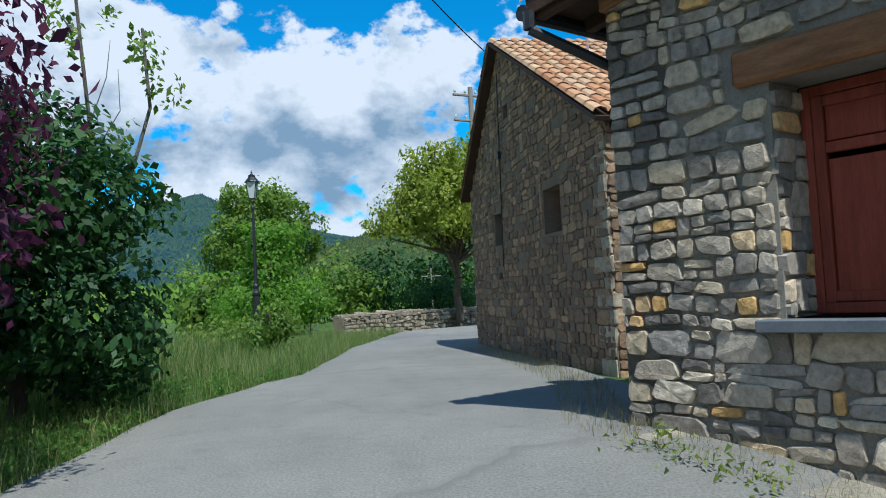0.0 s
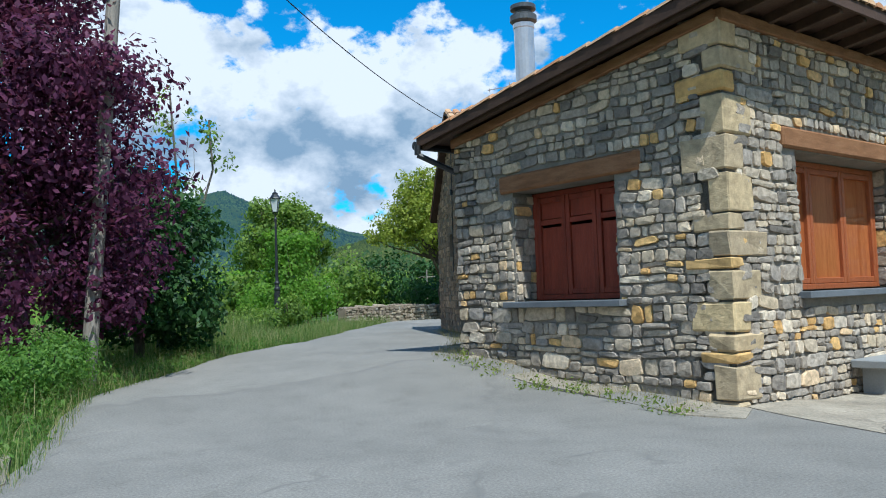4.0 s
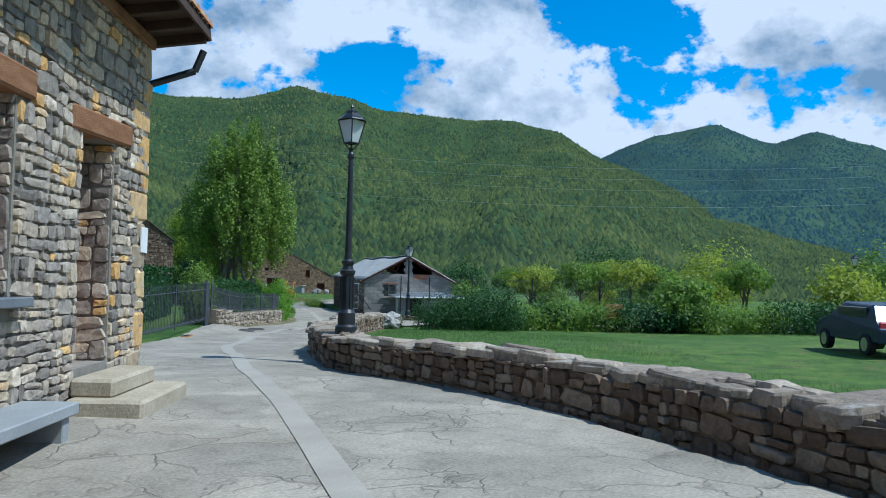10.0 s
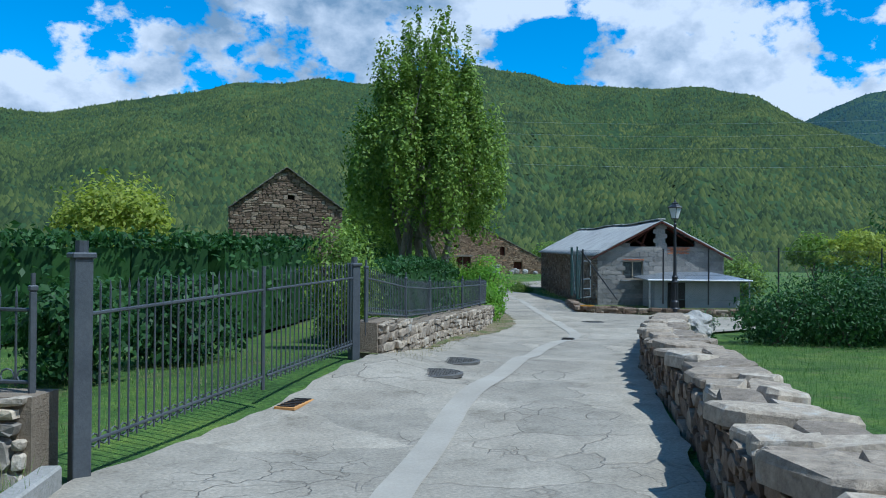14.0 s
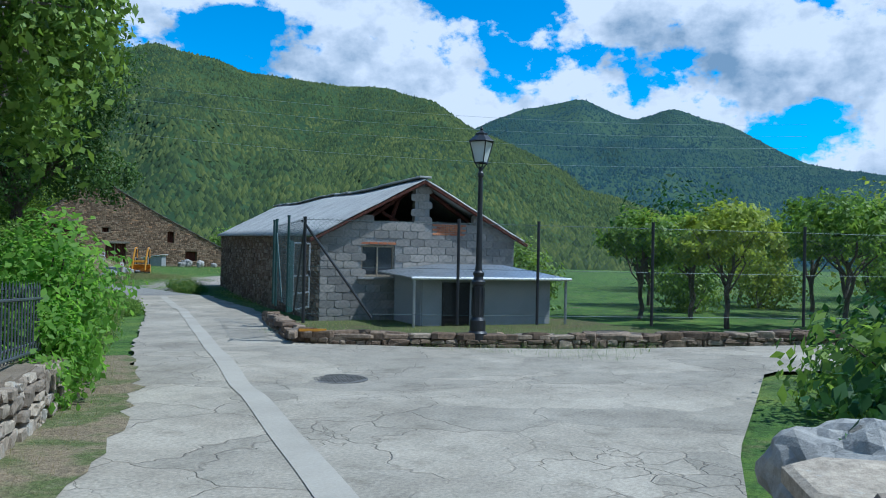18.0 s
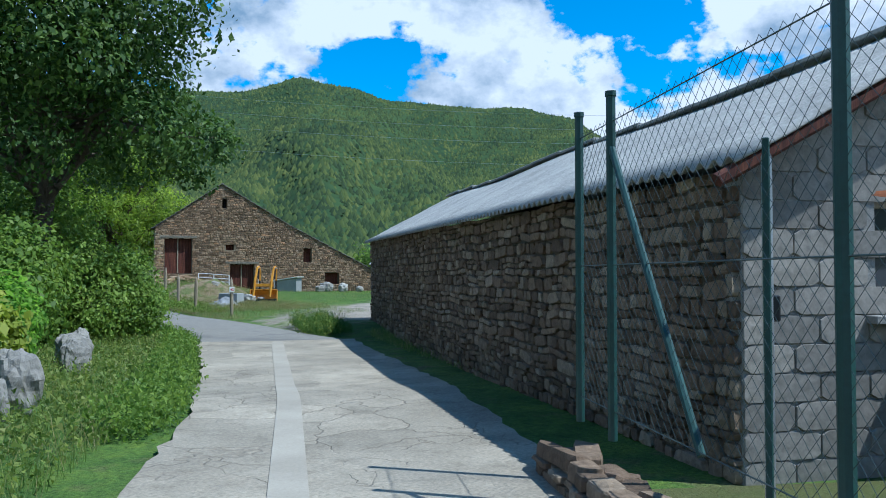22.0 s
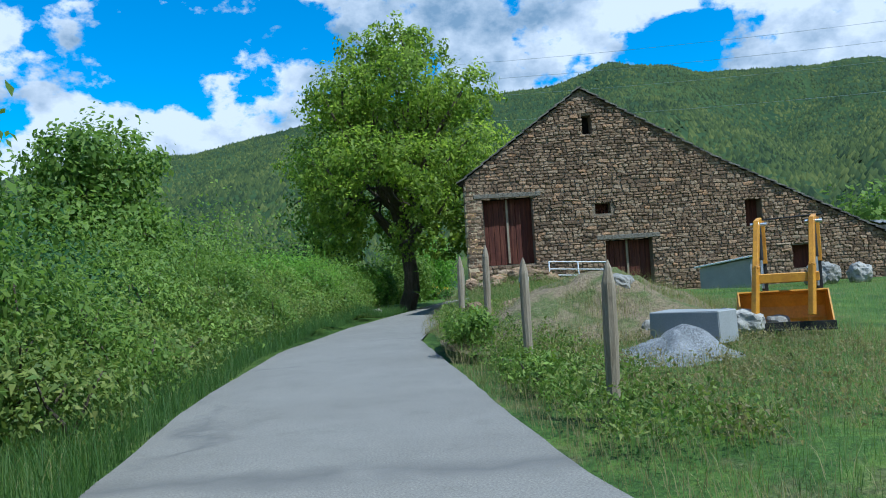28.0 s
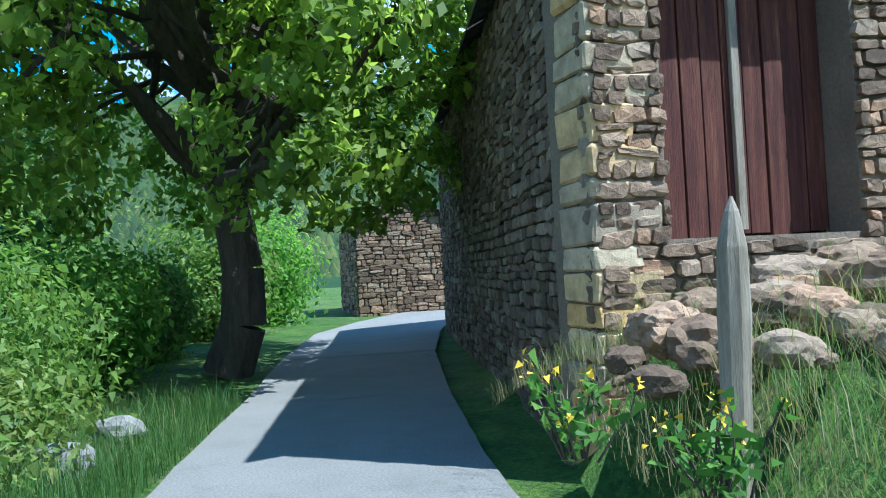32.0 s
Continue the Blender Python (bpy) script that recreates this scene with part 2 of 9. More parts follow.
M["block"] = per_piece("cement_block", ((0.0, (0.19, 0.18, 0.165)), (0.5, (0.255, 0.24, 0.22)), (1.0, (0.33, 0.305, 0.27))), fine=16, speck=0.38, relief=0.5, dist=0.008)
M["block_mortar"] = varied("block_mortar", ((0.3, (0.22, 0.218, 0.21)), (0.7, (0.30, 0.295, 0.28))), 3, 50, 0.95)
M["brick"] = per_piece("brick_clay", ((0.0, (0.33, 0.11, 0.05)), (1.0, (0.48, 0.20, 0.09))), fine=25, speck=0.25, dist=0.006)
M["strip"] = varied("strip_concrete", ((0.3, (0.30, 0.27, 0.22)), (0.7, (0.38, 0.345, 0.285))), 1.2, 40, 0.88, relief=0.2, dist=0.006, speck=0.12)
M["kerb"] = varied("kerb_stone", ((0.3, (0.26, 0.25, 0.22)), (0.7, (0.36, 0.34, 0.31))), 1.5, 30, 0.9)
M["soil"] = varied("soil", ((0.25, (0.10, 0.075, 0.04)), (0.5, (0.085, 0.10, 0.03)), (0.75, (0.13, 0.12, 0.05))), 0.8, 25, 0.95, relief=0.8, dist=0.04)
M["meadow"] = varied("meadow", ((0.25, (0.06, 0.11, 0.018)), (0.5, (0.085, 0.145, 0.025)), (0.75, (0.11, 0.16, 0.035))), 0.25, 14, 0.95, relief=0.8, dist=0.05, speck=0.4)
M["gravel"] = varied("gravel", ((0.3, (0.20, 0.165, 0.125)), (0.55, (0.30, 0.26, 0.21)), (0.75, (0.36, 0.32, 0.27))), 0.5, 30, 0.95, relief=0.9, dist=0.03, speck=0.4)
M["tile"] = per_piece("roof_tile", ((0.0, (0.42, 0.19, 0.09)), (0.4, (0.52, 0.29, 0.15)), (0.75, (0.58, 0.38, 0.22)), (1.0, (0.46, 0.30, 0.19))), island=True, fine=12, speck=0.25, dist=0.01)
M["sheet"] = varied("fibre_cement", ((0.25, (0.26, 0.26, 0.25)), (0.5, (0.36, 0.36, 0.345)), (0.75, (0.44, 0.435, 0.41))), 1.3, 26, 0.9, relief=0.5, dist=0.01, speck=0.3)
M["slate"] = per_piece("roof_slab", ((0.0, (0.09, 0.085, 0.075)), (0.6, (0.15, 0.14, 0.12)), (1.0, (0.21, 0.20, 0.17))), island=True, fine=10)
M["beam"] = varied("lintel_wood", ((0.25, (0.17, 0.075, 0.03)), (0.5, (0.26, 0.125, 0.055)), (0.75, (0.34, 0.18, 0.09))), 3, 30, 0.75, stretch=(1, 1, 5), relief=0.5)
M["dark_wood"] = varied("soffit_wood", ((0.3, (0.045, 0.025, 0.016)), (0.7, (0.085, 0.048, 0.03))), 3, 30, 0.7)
M["red_wood"] = varied("red_door_wood", ((0.25, (0.16, 0.028, 0.014)), (0.5, (0.25, 0.042, 0.02)), (0.75, (0.32, 0.065, 0.032))), 2.2, 22, 0.5, spec=0.4, stretch=(6, 6, 0.6), speck=0.3)
M["orange_wood"] = varied("window_wood", ((0.3, (0.30, 0.075, 0.022)), (0.7, (0.40, 0.12, 0.04))), 3, 26, 0.42, spec=0.45, stretch=(5, 5, 0.7), speck=0.2)
M["old_wood"] = varied("weathered_door", ((0.2, (0.035, 0.016, 0.012)), (0.45, (0.085, 0.026, 0.018)), (0.62, (0.13, 0.045, 0.026)), (0.8, (0.24, 0.125, 0.07))), 2.6, 20, 0.8, stretch=(7, 7, 0.4), speck=0.45)
M["grey_wood"] = varied("grey_post_wood", ((0.25, (0.20, 0.16, 0.11)), (0.5, (0.30, 0.25, 0.18)), (0.75, (0.38, 0.33, 0.26))), 4, 25, 0.85, stretch=(6, 6, 0.6))
M["pole_wood"] = varied("pole_grey", ((0.25, (0.20, 0.18, 0.155)), (0.75, (0.33, 0.30, 0.26))), 3, 30, 0.85, stretch=(5, 5, 0.4))
M["bark"] = varied("bark", ((0.25, (0.07, 0.055, 0.04)), (0.75, (0.16, 0.13, 0.10))), 5, 24, 0.95, stretch=(3, 3, 0.7), relief=0.9, dist=0.04)
M["bark_grey"] = varied("bark_grey", ((0.25, (0.13, 0.115, 0.09)), (0.75, (0.24, 0.22, 0.18))), 5, 24, 0.95, stretch=(3, 3, 0.7), relief=0.9, dist=0.03)
M["iron"] = varied("black_iron", ((0.3, (0.012, 0.014, 0.017)), (0.7, (0.03, 0.033, 0.038))), 3, 40, 0.42, metal=0.2, spec=0.5, speck=0.2, relief=0.15)
M["grey_iron"] = varied("grey_iron", ((0.3, (0.06, 0.068, 0.078)), (0.7, (0.10, 0.11, 0.12))), 3, 40, 0.45, metal=0.3, spec=0.5, speck=0.2, relief=0.15)
M["green_iron"] = varied("green_post", ((0.3, (0.012, 0.045, 0.042)), (0.7, (0.02, 0.075, 0.07))), 3, 40, 0.45, spec=0.5, speck=0.2, relief=0.1)
M["wire"] = varied("green_wire", ((0.3, (0.05, 0.075, 0.075)), (0.7, (0.09, 0.12, 0.12))), 3, 40, 0.5, metal=0.4, relief=0.0)
M["galv"] = varied("galvanised", ((0.3, (0.36, 0.38, 0.40)), (0.7, (0.50, 0.52, 0.54))), 4, 40, 0.4, metal=0.8, speck=0.12, relief=0.1)
M["steel"] = varied("stainless", ((0.3, (0.50, 0.51, 0.52)), (0.7, (0.62, 0.63, 0.64))), 3, 30, 0.28, metal=0.95, speck=0.08, relief=0.05)
M["bench"] = varied("bench_concrete", ((0.3, (0.24, 0.25, 0.25)), (0.7, (0.31, 0.32, 0.32))), 2, 45, 0.7, speck=0.14, relief=0.2, dist=0.004)
M["sill"] = varied("slate_sill", ((0.3, (0.11, 0.125, 0.14)), (0.7, (0.17, 0.185, 0.20))), 3, 40, 0.6, speck=0.15, relief=0.2, dist=0.004)
M["step"] = varied("step_stone", ((0.3, (0.34, 0.29, 0.20)), (0.7, (0.45, 0.39, 0.29))), 3, 30, 0.88)
M["white_plaster"] = varied("white_plaster", ((0.3, (0.55, 0.54, 0.51)), (0.7, (0.70, 0.69, 0.66))), 1, 20, 0.9, speck=0.1)
M["hut_plaster"] = varied("grey_whitewash", ((0.3, (0.36, 0.355, 0.34)), (0.7, (0.48, 0.475, 0.455))), 1.5, 20, 0.9, speck=0.25)
M["white_paint"] = varied("white_paint", ((0.3, (0.66, 0.66, 0.64)), (0.7, (0.80, 0.80, 0.78))), 3, 40, 0.5, speck=0.08, relief=0.05)
M["yellow"] = varied("orange_machine_paint", ((0.25, (0.42, 0.17, 0.012)), (0.6, (0.62, 0.29, 0.02)), (0.8, (0.40, 0.16, 0.03))), 4, 30, 0.45, spec=0.5, speck=0.2, relief=0.1)
M["rubber"] = varied("rubber", ((0.3, (0.012, 0.012, 0.012)), (0.7, (0.03, 0.03, 0.03))), 4, 30, 0.8)
M["cast"] = varied("cast_iron_cover", ((0.3, (0.10, 0.095, 0.085)), (0.7, (0.17, 0.16, 0.145))), 6, 60, 0.65, metal=0.3)
M["blue_rope"] = varied("blue_rope", ((0.3, (0.02, 0.24, 0.30)), (0.7, (0.03, 0.34, 0.40))), 4, 30, 0.5, speck=0.1, relief=0.1)
M["car_blue"] = varied("car_blue", ((0.3, (0.01, 0.018, 0.05)), (0.7, (0.014, 0.025, 0.065))), 1, 10, 0.22, spec=0.6, speck=0.03, relief=0.0)
M["rock"] = varied("pale_rock", ((0.25, (0.24, 0.22, 0.19)), (0.5, (0.36, 0.34, 0.30)), (0.75, (0.48, 0.46, 0.42))), 3, 18, 0.9, relief=0.8, dist=0.03, speck=0.35)
M["rust_plate"] = varied("orange_board", ((0.3, (0.42, 0.20, 0.06)), (0.7, (0.55, 0.29, 0.10))), 3, 20, 0.8)
# near-black that paints in the shade inside openings and behind planks
M["dark"] = varied("interior_shade", ((0.3, (0.012, 0.011, 0.010)), (0.7, (0.025, 0.022, 0.02))), 2, 20, 0.95)


def paved(name, stops, tile, crack, scale, fine, relief, dark, speck=0.2, stain=1.0):
    """Old paving: tinted slabs with wandering joints, a finer net of cracks in places, stains and grit."""
    m, N, L, b = material(name, 0.9)
    v = coords(N, L, "World", (1, 1, 0))
    w = N.new("ShaderNodeTexNoise")
    w.inputs["Scale"].default_value = 1.6
    w.inputs["Detail"].default_value = 4.0
    L.new(v, w.inputs["Vector"])
    bent = N.new("ShaderNodeMix")
    bent.data_type, bent.blend_type = "RGBA", "LINEAR_LIGHT"
    bent.inputs[0].default_value = 0.34
    L.new(v, bent.inputs[6])
    L.new(w.outputs["Color"], bent.inputs[7])
    col = ramp(N, L, noise_tex(N, L, v, scale, 7, 0.65), stops)
    f = noise_tex(N, L, v, fine, 4, 0.7)
    col = mixed(N, L, 1.0, col, ramp(N, L, f, ((0.3, (1 - speck,) * 3), (0.7, (1 + speck * 0.4,) * 3))), "MULTIPLY")
    clean = col
    blot = noise_tex(N, L, v, 2.3, 8, 0.72)
    col = mixed(N, L, 1.0, col, ramp(N, L, blot, ((0.33, (0.70, 0.69, 0.66)), (0.46, (0.97, 0.97, 0.96)), (0.66, (1.10, 1.09, 1.07)))), "MULTIPLY")
    col = mixed(N, L, stain, clean, col)
    deep = None
    for k, (sc, wide, lo) in enumerate(((tile, 0.013, 0.44), (crack, 0.012, 0.53))):
        e = N.new("ShaderNodeTexVoronoi")
        e.feature = "DISTANCE_TO_EDGE"
        e.inputs["Scale"].default_value = sc
        L.new(bent.outputs[2], e.inputs["Vector"])
        line = ramp(N, L, e.outputs["Distance"], ((0.0, (1, 1, 1)), (wide * (1 + k), (0, 0, 0))))
        where = ramp(N, L, noise_tex(N, L, v, 0.33 + 0.3 * k, 4, 0.6), ((lo, (0, 0, 0)), (lo + 0.09, (1, 1, 1))))
        line = mixed(N, L, 1.0, line, where, "MULTIPLY")
        col = mixed(N, L, line, col, dark)
        deep = line if deep is None else mixed(N, L, 1.0, deep, line, "LIGHTEN")
    cell = N.new("ShaderNodeTexVoronoi")
    cell.inputs["Scale"].default_value = tile
    L.new(bent.outputs[2], cell.inputs["Vector"])
    col = mixed(N, L, 1.0, col, ramp(N, L, cell.outputs["Color"], ((0.2, (0.86, 0.86, 0.86)), (0.8, (1.08, 1.07, 1.06)))), "MULTIPLY")
    L.new(col, b.inputs["Base Color"])
    bump(N, L, b, mixed(N, L, 0.75, f, mixed(N, L, deep, (0.8, 0.8, 0.8), (0, 0, 0))), relief, 0.02)
    return m


M["asphalt"] = paved("asphalt", ((0.3, (0.215, 0.207, 0.188)), (0.5, (0.25, 0.24, 0.218)), (0.7, (0.285, 0.273, 0.248))), 0.14, 0.55, 0.55, 48, 0.6, (0.185, 0.178, 0.162), 0.42, 0.45)
M["asphalt_new"] = paved("asphalt_new", ((0.3, (0.225, 0.213, 0.192)), (0.5, (0.25, 0.238, 0.215)), (0.7, (0.275, 0.262, 0.238))), 0.05, 0.25, 0.5, 60, 0.6, (0.15, 0.145, 0.135), 0.45, 0.45)
M["concrete"] = paved("concrete", ((0.3, (0.255, 0.225, 0.178)), (0.5, (0.325, 0.29, 0.232)), (0.7, (0.40, 0.357, 0.288))), 0.85, 2.6, 0.8, 30, 0.9, (0.22, 0.192, 0.15), 0.36)


M["pale_rock"] = per_piece("pale_rock", ((0.0, (0.22, 0.21, 0.19)), (0.5, (0.31, 0.295, 0.265)), (1.0, (0.40, 0.38, 0.34))), fine=7, speck=0.4, dist=0.04)
M["dead_grass"] = varied("dead_grass", ((0.25, (0.16, 0.12, 0.075)), (0.45, (0.27, 0.21, 0.13)), (0.6, (0.11, 0.14, 0.04)), (0.78, (0.30, 0.25, 0.16))), 1.6, 22, 0.95, relief=1.0, dist=0.05, speck=0.5)
M["ash"] = varied("ash_gravel", ((0.3, (0.22, 0.23, 0.24)), (0.7, (0.36, 0.37, 0.38))), 2.5, 30, 0.95, relief=1.0, dist=0.04, speck=0.5)
M["sign_red"] = varied("sign_red", ((0.3, (0.45, 0.03, 0.05)), (0.7, (0.52, 0.05, 0.07))), 5, 40, 0.5, speck=0.08, relief=0.02)
M["sign_yellow"] = varied("sign_yellow", ((0.3, (0.62, 0.42, 0.02)), (0.7, (0.70, 0.50, 0.04))), 5, 40, 0.5, speck=0.1, relief=0.02)
M["white_metal"] = varied("zinc_pale", ((0.3, (0.60, 0.61, 0.62)), (0.7, (0.72, 0.73, 0.74))), 4, 40, 0.4, metal=0.3, speck=0.1, relief=0.05)
M["car_blue"] = varied("car_paint_blue", ((0.3, (0.008, 0.018, 0.05)), (0.7, (0.012, 0.025, 0.07))), 2, 50, 0.25, spec=0.6, speck=0.05, relief=0.0)
M["orange_board"] = varied("orange_board", ((0.3, (0.42, 0.20, 0.06)), (0.7, (0.52, 0.29, 0.10))), 3, 30, 0.7, speck=0.2, relief=0.1)


LF = {
    "purple": leafy("leaf_purple", ((0.1, (0.03, 0.009, 0.024)), (0.5, (0.09, 0.022, 0.06)), (0.9, (0.22, 0.07, 0.14)))),
    "poplar": leafy("leaf_poplar", ((0.1, (0.055, 0.10, 0.008)), (0.5, (0.15, 0.235, 0.014)), (0.9, (0.27, 0.36, 0.025))), 0.5, 0.3),
    "ivy": leafy("leaf_ivy", ((0.1, (0.04, 0.10, 0.01)), (0.5, (0.10, 0.21, 0.015)), (0.9, (0.2, 0.33, 0.03)))),
    "bright": leafy("leaf_bright", ((0.1, (0.08, 0.17, 0.01)), (0.5, (0.17, 0.31, 0.016)), (0.9, (0.27, 0.42, 0.03))), 0.5, 0.6),
    "mid": leafy("leaf_mid", ((0.1, (0.055, 0.105, 0.010)), (0.5, (0.14, 0.225, 0.018)), (0.9, (0.26, 0.35, 0.03)))),
    "dark": leafy("leaf_dark", ((0.1, (0.014, 0.042, 0.009)), (0.5, (0.032, 0.085, 0.014)), (0.9, (0.065, 0.145, 0.022))), 0.5, 0.28),
    "roadside": leafy("leaf_roadside", ((0.1, (0.02, 0.048, 0.008)), (0.5, (0.06, 0.115, 0.014)), (0.9, (0.15, 0.225, 0.025))), 0.5, 0.3),
    "walnut": leafy("leaf_walnut", ((0.12, (0.06, 0.10, 0.008)), (0.45, (0.19, 0.27, 0.014)), (0.65, (0.29, 0.38, 0.02)), (0.9, (0.40, 0.46, 0.03))), 0.5, 0.6),
    "weed": leafy("leaf_weed", ((0.1, (0.06, 0.105, 0.014)), (0.45, (0.14, 0.20, 0.022)), (0.7, (0.22, 0.265, 0.035)), (0.92, (0.31, 0.30, 0.08))), 0.55, 0.4),
    "yellow": leafy("leaf_yellow", ((0.1, (0.14, 0.19, 0.012)), (0.5, (0.25, 0.30, 0.016)), (0.9, (0.36, 0.39, 0.03)))),
    "grass": leafy("grass_blade", ((0.15, (0.045, 0.10, 0.012)), (0.42, (0.10, 0.18, 0.02)), (0.58, (0.17, 0.23, 0.035)), (0.72, (0.34, 0.30, 0.12)), (0.85, (0.42, 0.34, 0.17)))),
    "lawn": leafy("lawn_blade", ((0.15, (0.035, 0.085, 0.012)), (0.5, (0.065, 0.135, 0.016)), (0.85, (0.11, 0.18, 0.024)))),
    "dry": leafy("grass_dry", ((0.1, (0.10, 0.12, 0.03)), (0.5, (0.22, 0.19, 0.07)), (0.9, (0.36, 0.29, 0.13)))),
}
gl, gN, gL, gb = material("window_glass", 0.06, spec=0.5)
gb.inputs["Base Color"].default_value = (0.03, 0.035, 0.04, 1)
M["glass"] = gl
fg, fN, fL, fb = material("frosted_lamp_glass", 0.35, spec=0.5)
fb.inputs["Base Color"].default_value = (0.62, 0.66, 0.66, 1)
fb.inputs["Transmission Weight"].default_value = 0.25
M["lamp_glass"] = fg


# ---- building helpers ----
ROADZ = np.array([(0, 0, -0), (0.28, -2.08, -0.04), (0.58, -3.67, -0.04), (0.95, -4.81, -0.08), (1.52, -5.83, -0.11), (2.02, -5.27, -0.08), (3.28, -3.11, -0.05), (5.39, -1, -0.04), (7.49, 0.98, -0.04), (9.68, 3.31, -0.04), (11.92, 5.9, -0.02), (13.91, 8.58, -0.03), (15.89, 11.66, -0.12), (18.01, 14.73, -0.26), (20.15, 16.87, -0.33), (23.28, 19.31, -0.35), (26.66, 21.68, -0.48), (29.92, 24.22, -0.6), (32.69, 26.7, -0.63), (35.18, 29.26, -0.69), (37.75, 32.13, -0.77), (40.66, 35.13, -0.81), (43.3, 38.17, -0.84), (45.78, 41.32, -0.95), (48.01, 44.87, -0.99), (50.1, 48.59, -0.99), (51.51, 52.9, -0.9), (53.21, 57.29, -0.86), (55.25, 61.51, -0.76), (57.55, 66.42, -0.73), (60.8, 71.45, -0.78), (63.6, 75.8, -0.78), (65.8, 78.3, -0.77), (68.4, 81.4, -0.76), (71.5, 84.8, -0.74), (75, 87.4, -0.72)])
VERGEZ = np.array([(1.2, 5.9, 0.36), (1.5, 7.7, 0.33), (1.8, 10.5, 0.28), (-2.5, 12, 0.34), (0.4, 17.5, 0.28), (-3, 24, 0.34), (-4, 40, 0.3), (3, 33, 0.3), (-4, 4, 0.2), (4.0, 1.8, -0.06), (3.1, 3.0, 0.06), (6.2, 3.4, -0.15), (8.6, 5.5, -0.1), (11, 8, 0.03), (16.4, 9.6, -0.15), (21.7, 20.4, -0.08), (35.7, 27.9, -0.82), (40.5, 28.1, -0.8), (56.2, 49.1, -0.75), (55.5, 58.1, -0.74), (59.6, 67, -0.45), (68, 71.6, -0.38)])
FIELDZ = np.array([(25, 6, -0.55), (40, 16, -0.75), (20, -5, -0.5), (39, 43, -0.75), (62, 58, -0.65), (77, 66, -0.4), (-12, 10, 0.3), (-10, -8, -0.2), (8, -15, -0.2), (27, 28, -0.2), (70, 50, -0.65), (45, 62, -0.8), (63, 78, -0.75), (70, 87, -0.7)])
BANKZ = np.array([(65.6, 72.9, 0.5), (64.5, 73.4, 0.2), (64.6, 72.3, 0.12), (63.44, 72.75, -0.24), (61.63, 69.85, -0.4), (62.8, 70.0, -0.25), (61.5, 66.5, -0.3), (58.95, 64.5, -0.34), (59.9, 67.0, -0.36), (67.5, 71.8, -0.1), (71, 70, -0.45)])
CTRL = np.concatenate([ROADZ, VERGEZ, FIELDZ, BANKZ])


def gz(x, y):
    """Height of the ground."""
    w = ((CTRL[:, 0] - x) ** 2 + (CTRL[:, 1] - y) ** 2 + 0.6) ** -1.6
    return float((w * CTRL[:, 2]).sum() / w.sum())


def mesh_ob(name, verts, faces, mat, parent=None, label="", smooth=False):
    me = bpy.data.meshes.new(name)
    me.from_pydata([tuple(map(float, v)) for v in verts], [], faces)
    me.materials.append(mat)
    if smooth:
        me.polygons.foreach_set("use_smooth", [True] * len(me.polygons))
    me.update()
    ob = new(name, me)
    if parent:
        ob.parent = parent
    if label:
        tagged(ob, label)
    return ob


def part(name, bm, mat, parent=None, label="", smooth=False):
    me = bpy.data.meshes.new(name)
    bm.normal_update()
    bm.to_mesh(me)
    bm.free()
    me.materials.append(mat)
    if smooth:
        me.polygons.foreach_set("use_smooth", [True] * len(me.polygons))
    ob = new(name, me)
    if parent:
        ob.parent = parent
    if label:
        tagged(ob, label)
    return ob


def thing(name, at, label, category, group="", rz=0.0, kind=""):
    ob = new(name)
    ob.empty_display_size = 0.2
    ob.matrix_world = pose(*at, 0, 0, rz)
    return tagged(ob, label, category, group, kind)


def slab(bm, c, s, m=None, bevel=0.0):
    """A box with centre c and sides s, its edges rounded by bevel."""
    r = bmesh.ops.create_cube(bm, size=1.0)
    vs = r["verts"]
    bmesh.ops.transform(bm, matrix=Matrix.Translation(c) @ Matrix.Diagonal((*s, 1)), verts=vs)
    if bevel:
        es = list({e for v in vs for e in v.link_edges})
        got = bmesh.ops.bevel(bm, geom=es, offset=bevel, segments=1, affect="EDGES", profile=0.5)
        vs = list({v for f in got["faces"] for v in f.verts} | {v for v in vs if v.is_valid})
    if m is not None:
        bmesh.ops.transform(bm, matrix=m, verts=[v for v in vs if v.is_valid])
    return bm


def boxed(c, s, bevel=0.0):
    return slab(bmesh.new(), c, s, None, bevel)


def tube(bm, a, b, r0, r1=None, n=8):
    a, b = Vector(a), Vector(b)
    d = b - a
    m = Matrix.Translation((a + b) / 2) @ d.to_track_quat("Z", "Y").to_matrix().to_4x4()
    bmesh.ops.create_cone(bm, cap_ends=True, segments=n, radius1=r0, radius2=r0 if r1 is None else r1, depth=d.length, matrix=m)
    return bm


def lathe(bm, profile, n=12, m=None):
    """A turned body from (radius, height) pairs."""
    rings = []
    for r, z in profile:
        rings.append([bm.verts.new((r * math.cos(2 * math.pi * k / n), r * math.sin(2 * math.pi * k / n), z)) for k in range(n)])
    for a, b in zip(rings, rings[1:]):
        for k in range(n):
            bm.faces.new((a[k], a[(k + 1) % n], b[(k + 1) % n], b[k]))
    bm.faces.new(rings[0][::-1])
    bm.faces.new(rings[-1])
    if m is not None:
        bmesh.ops.transform(bm, matrix=m, verts=[v for r in rings for v in r])
    return bm


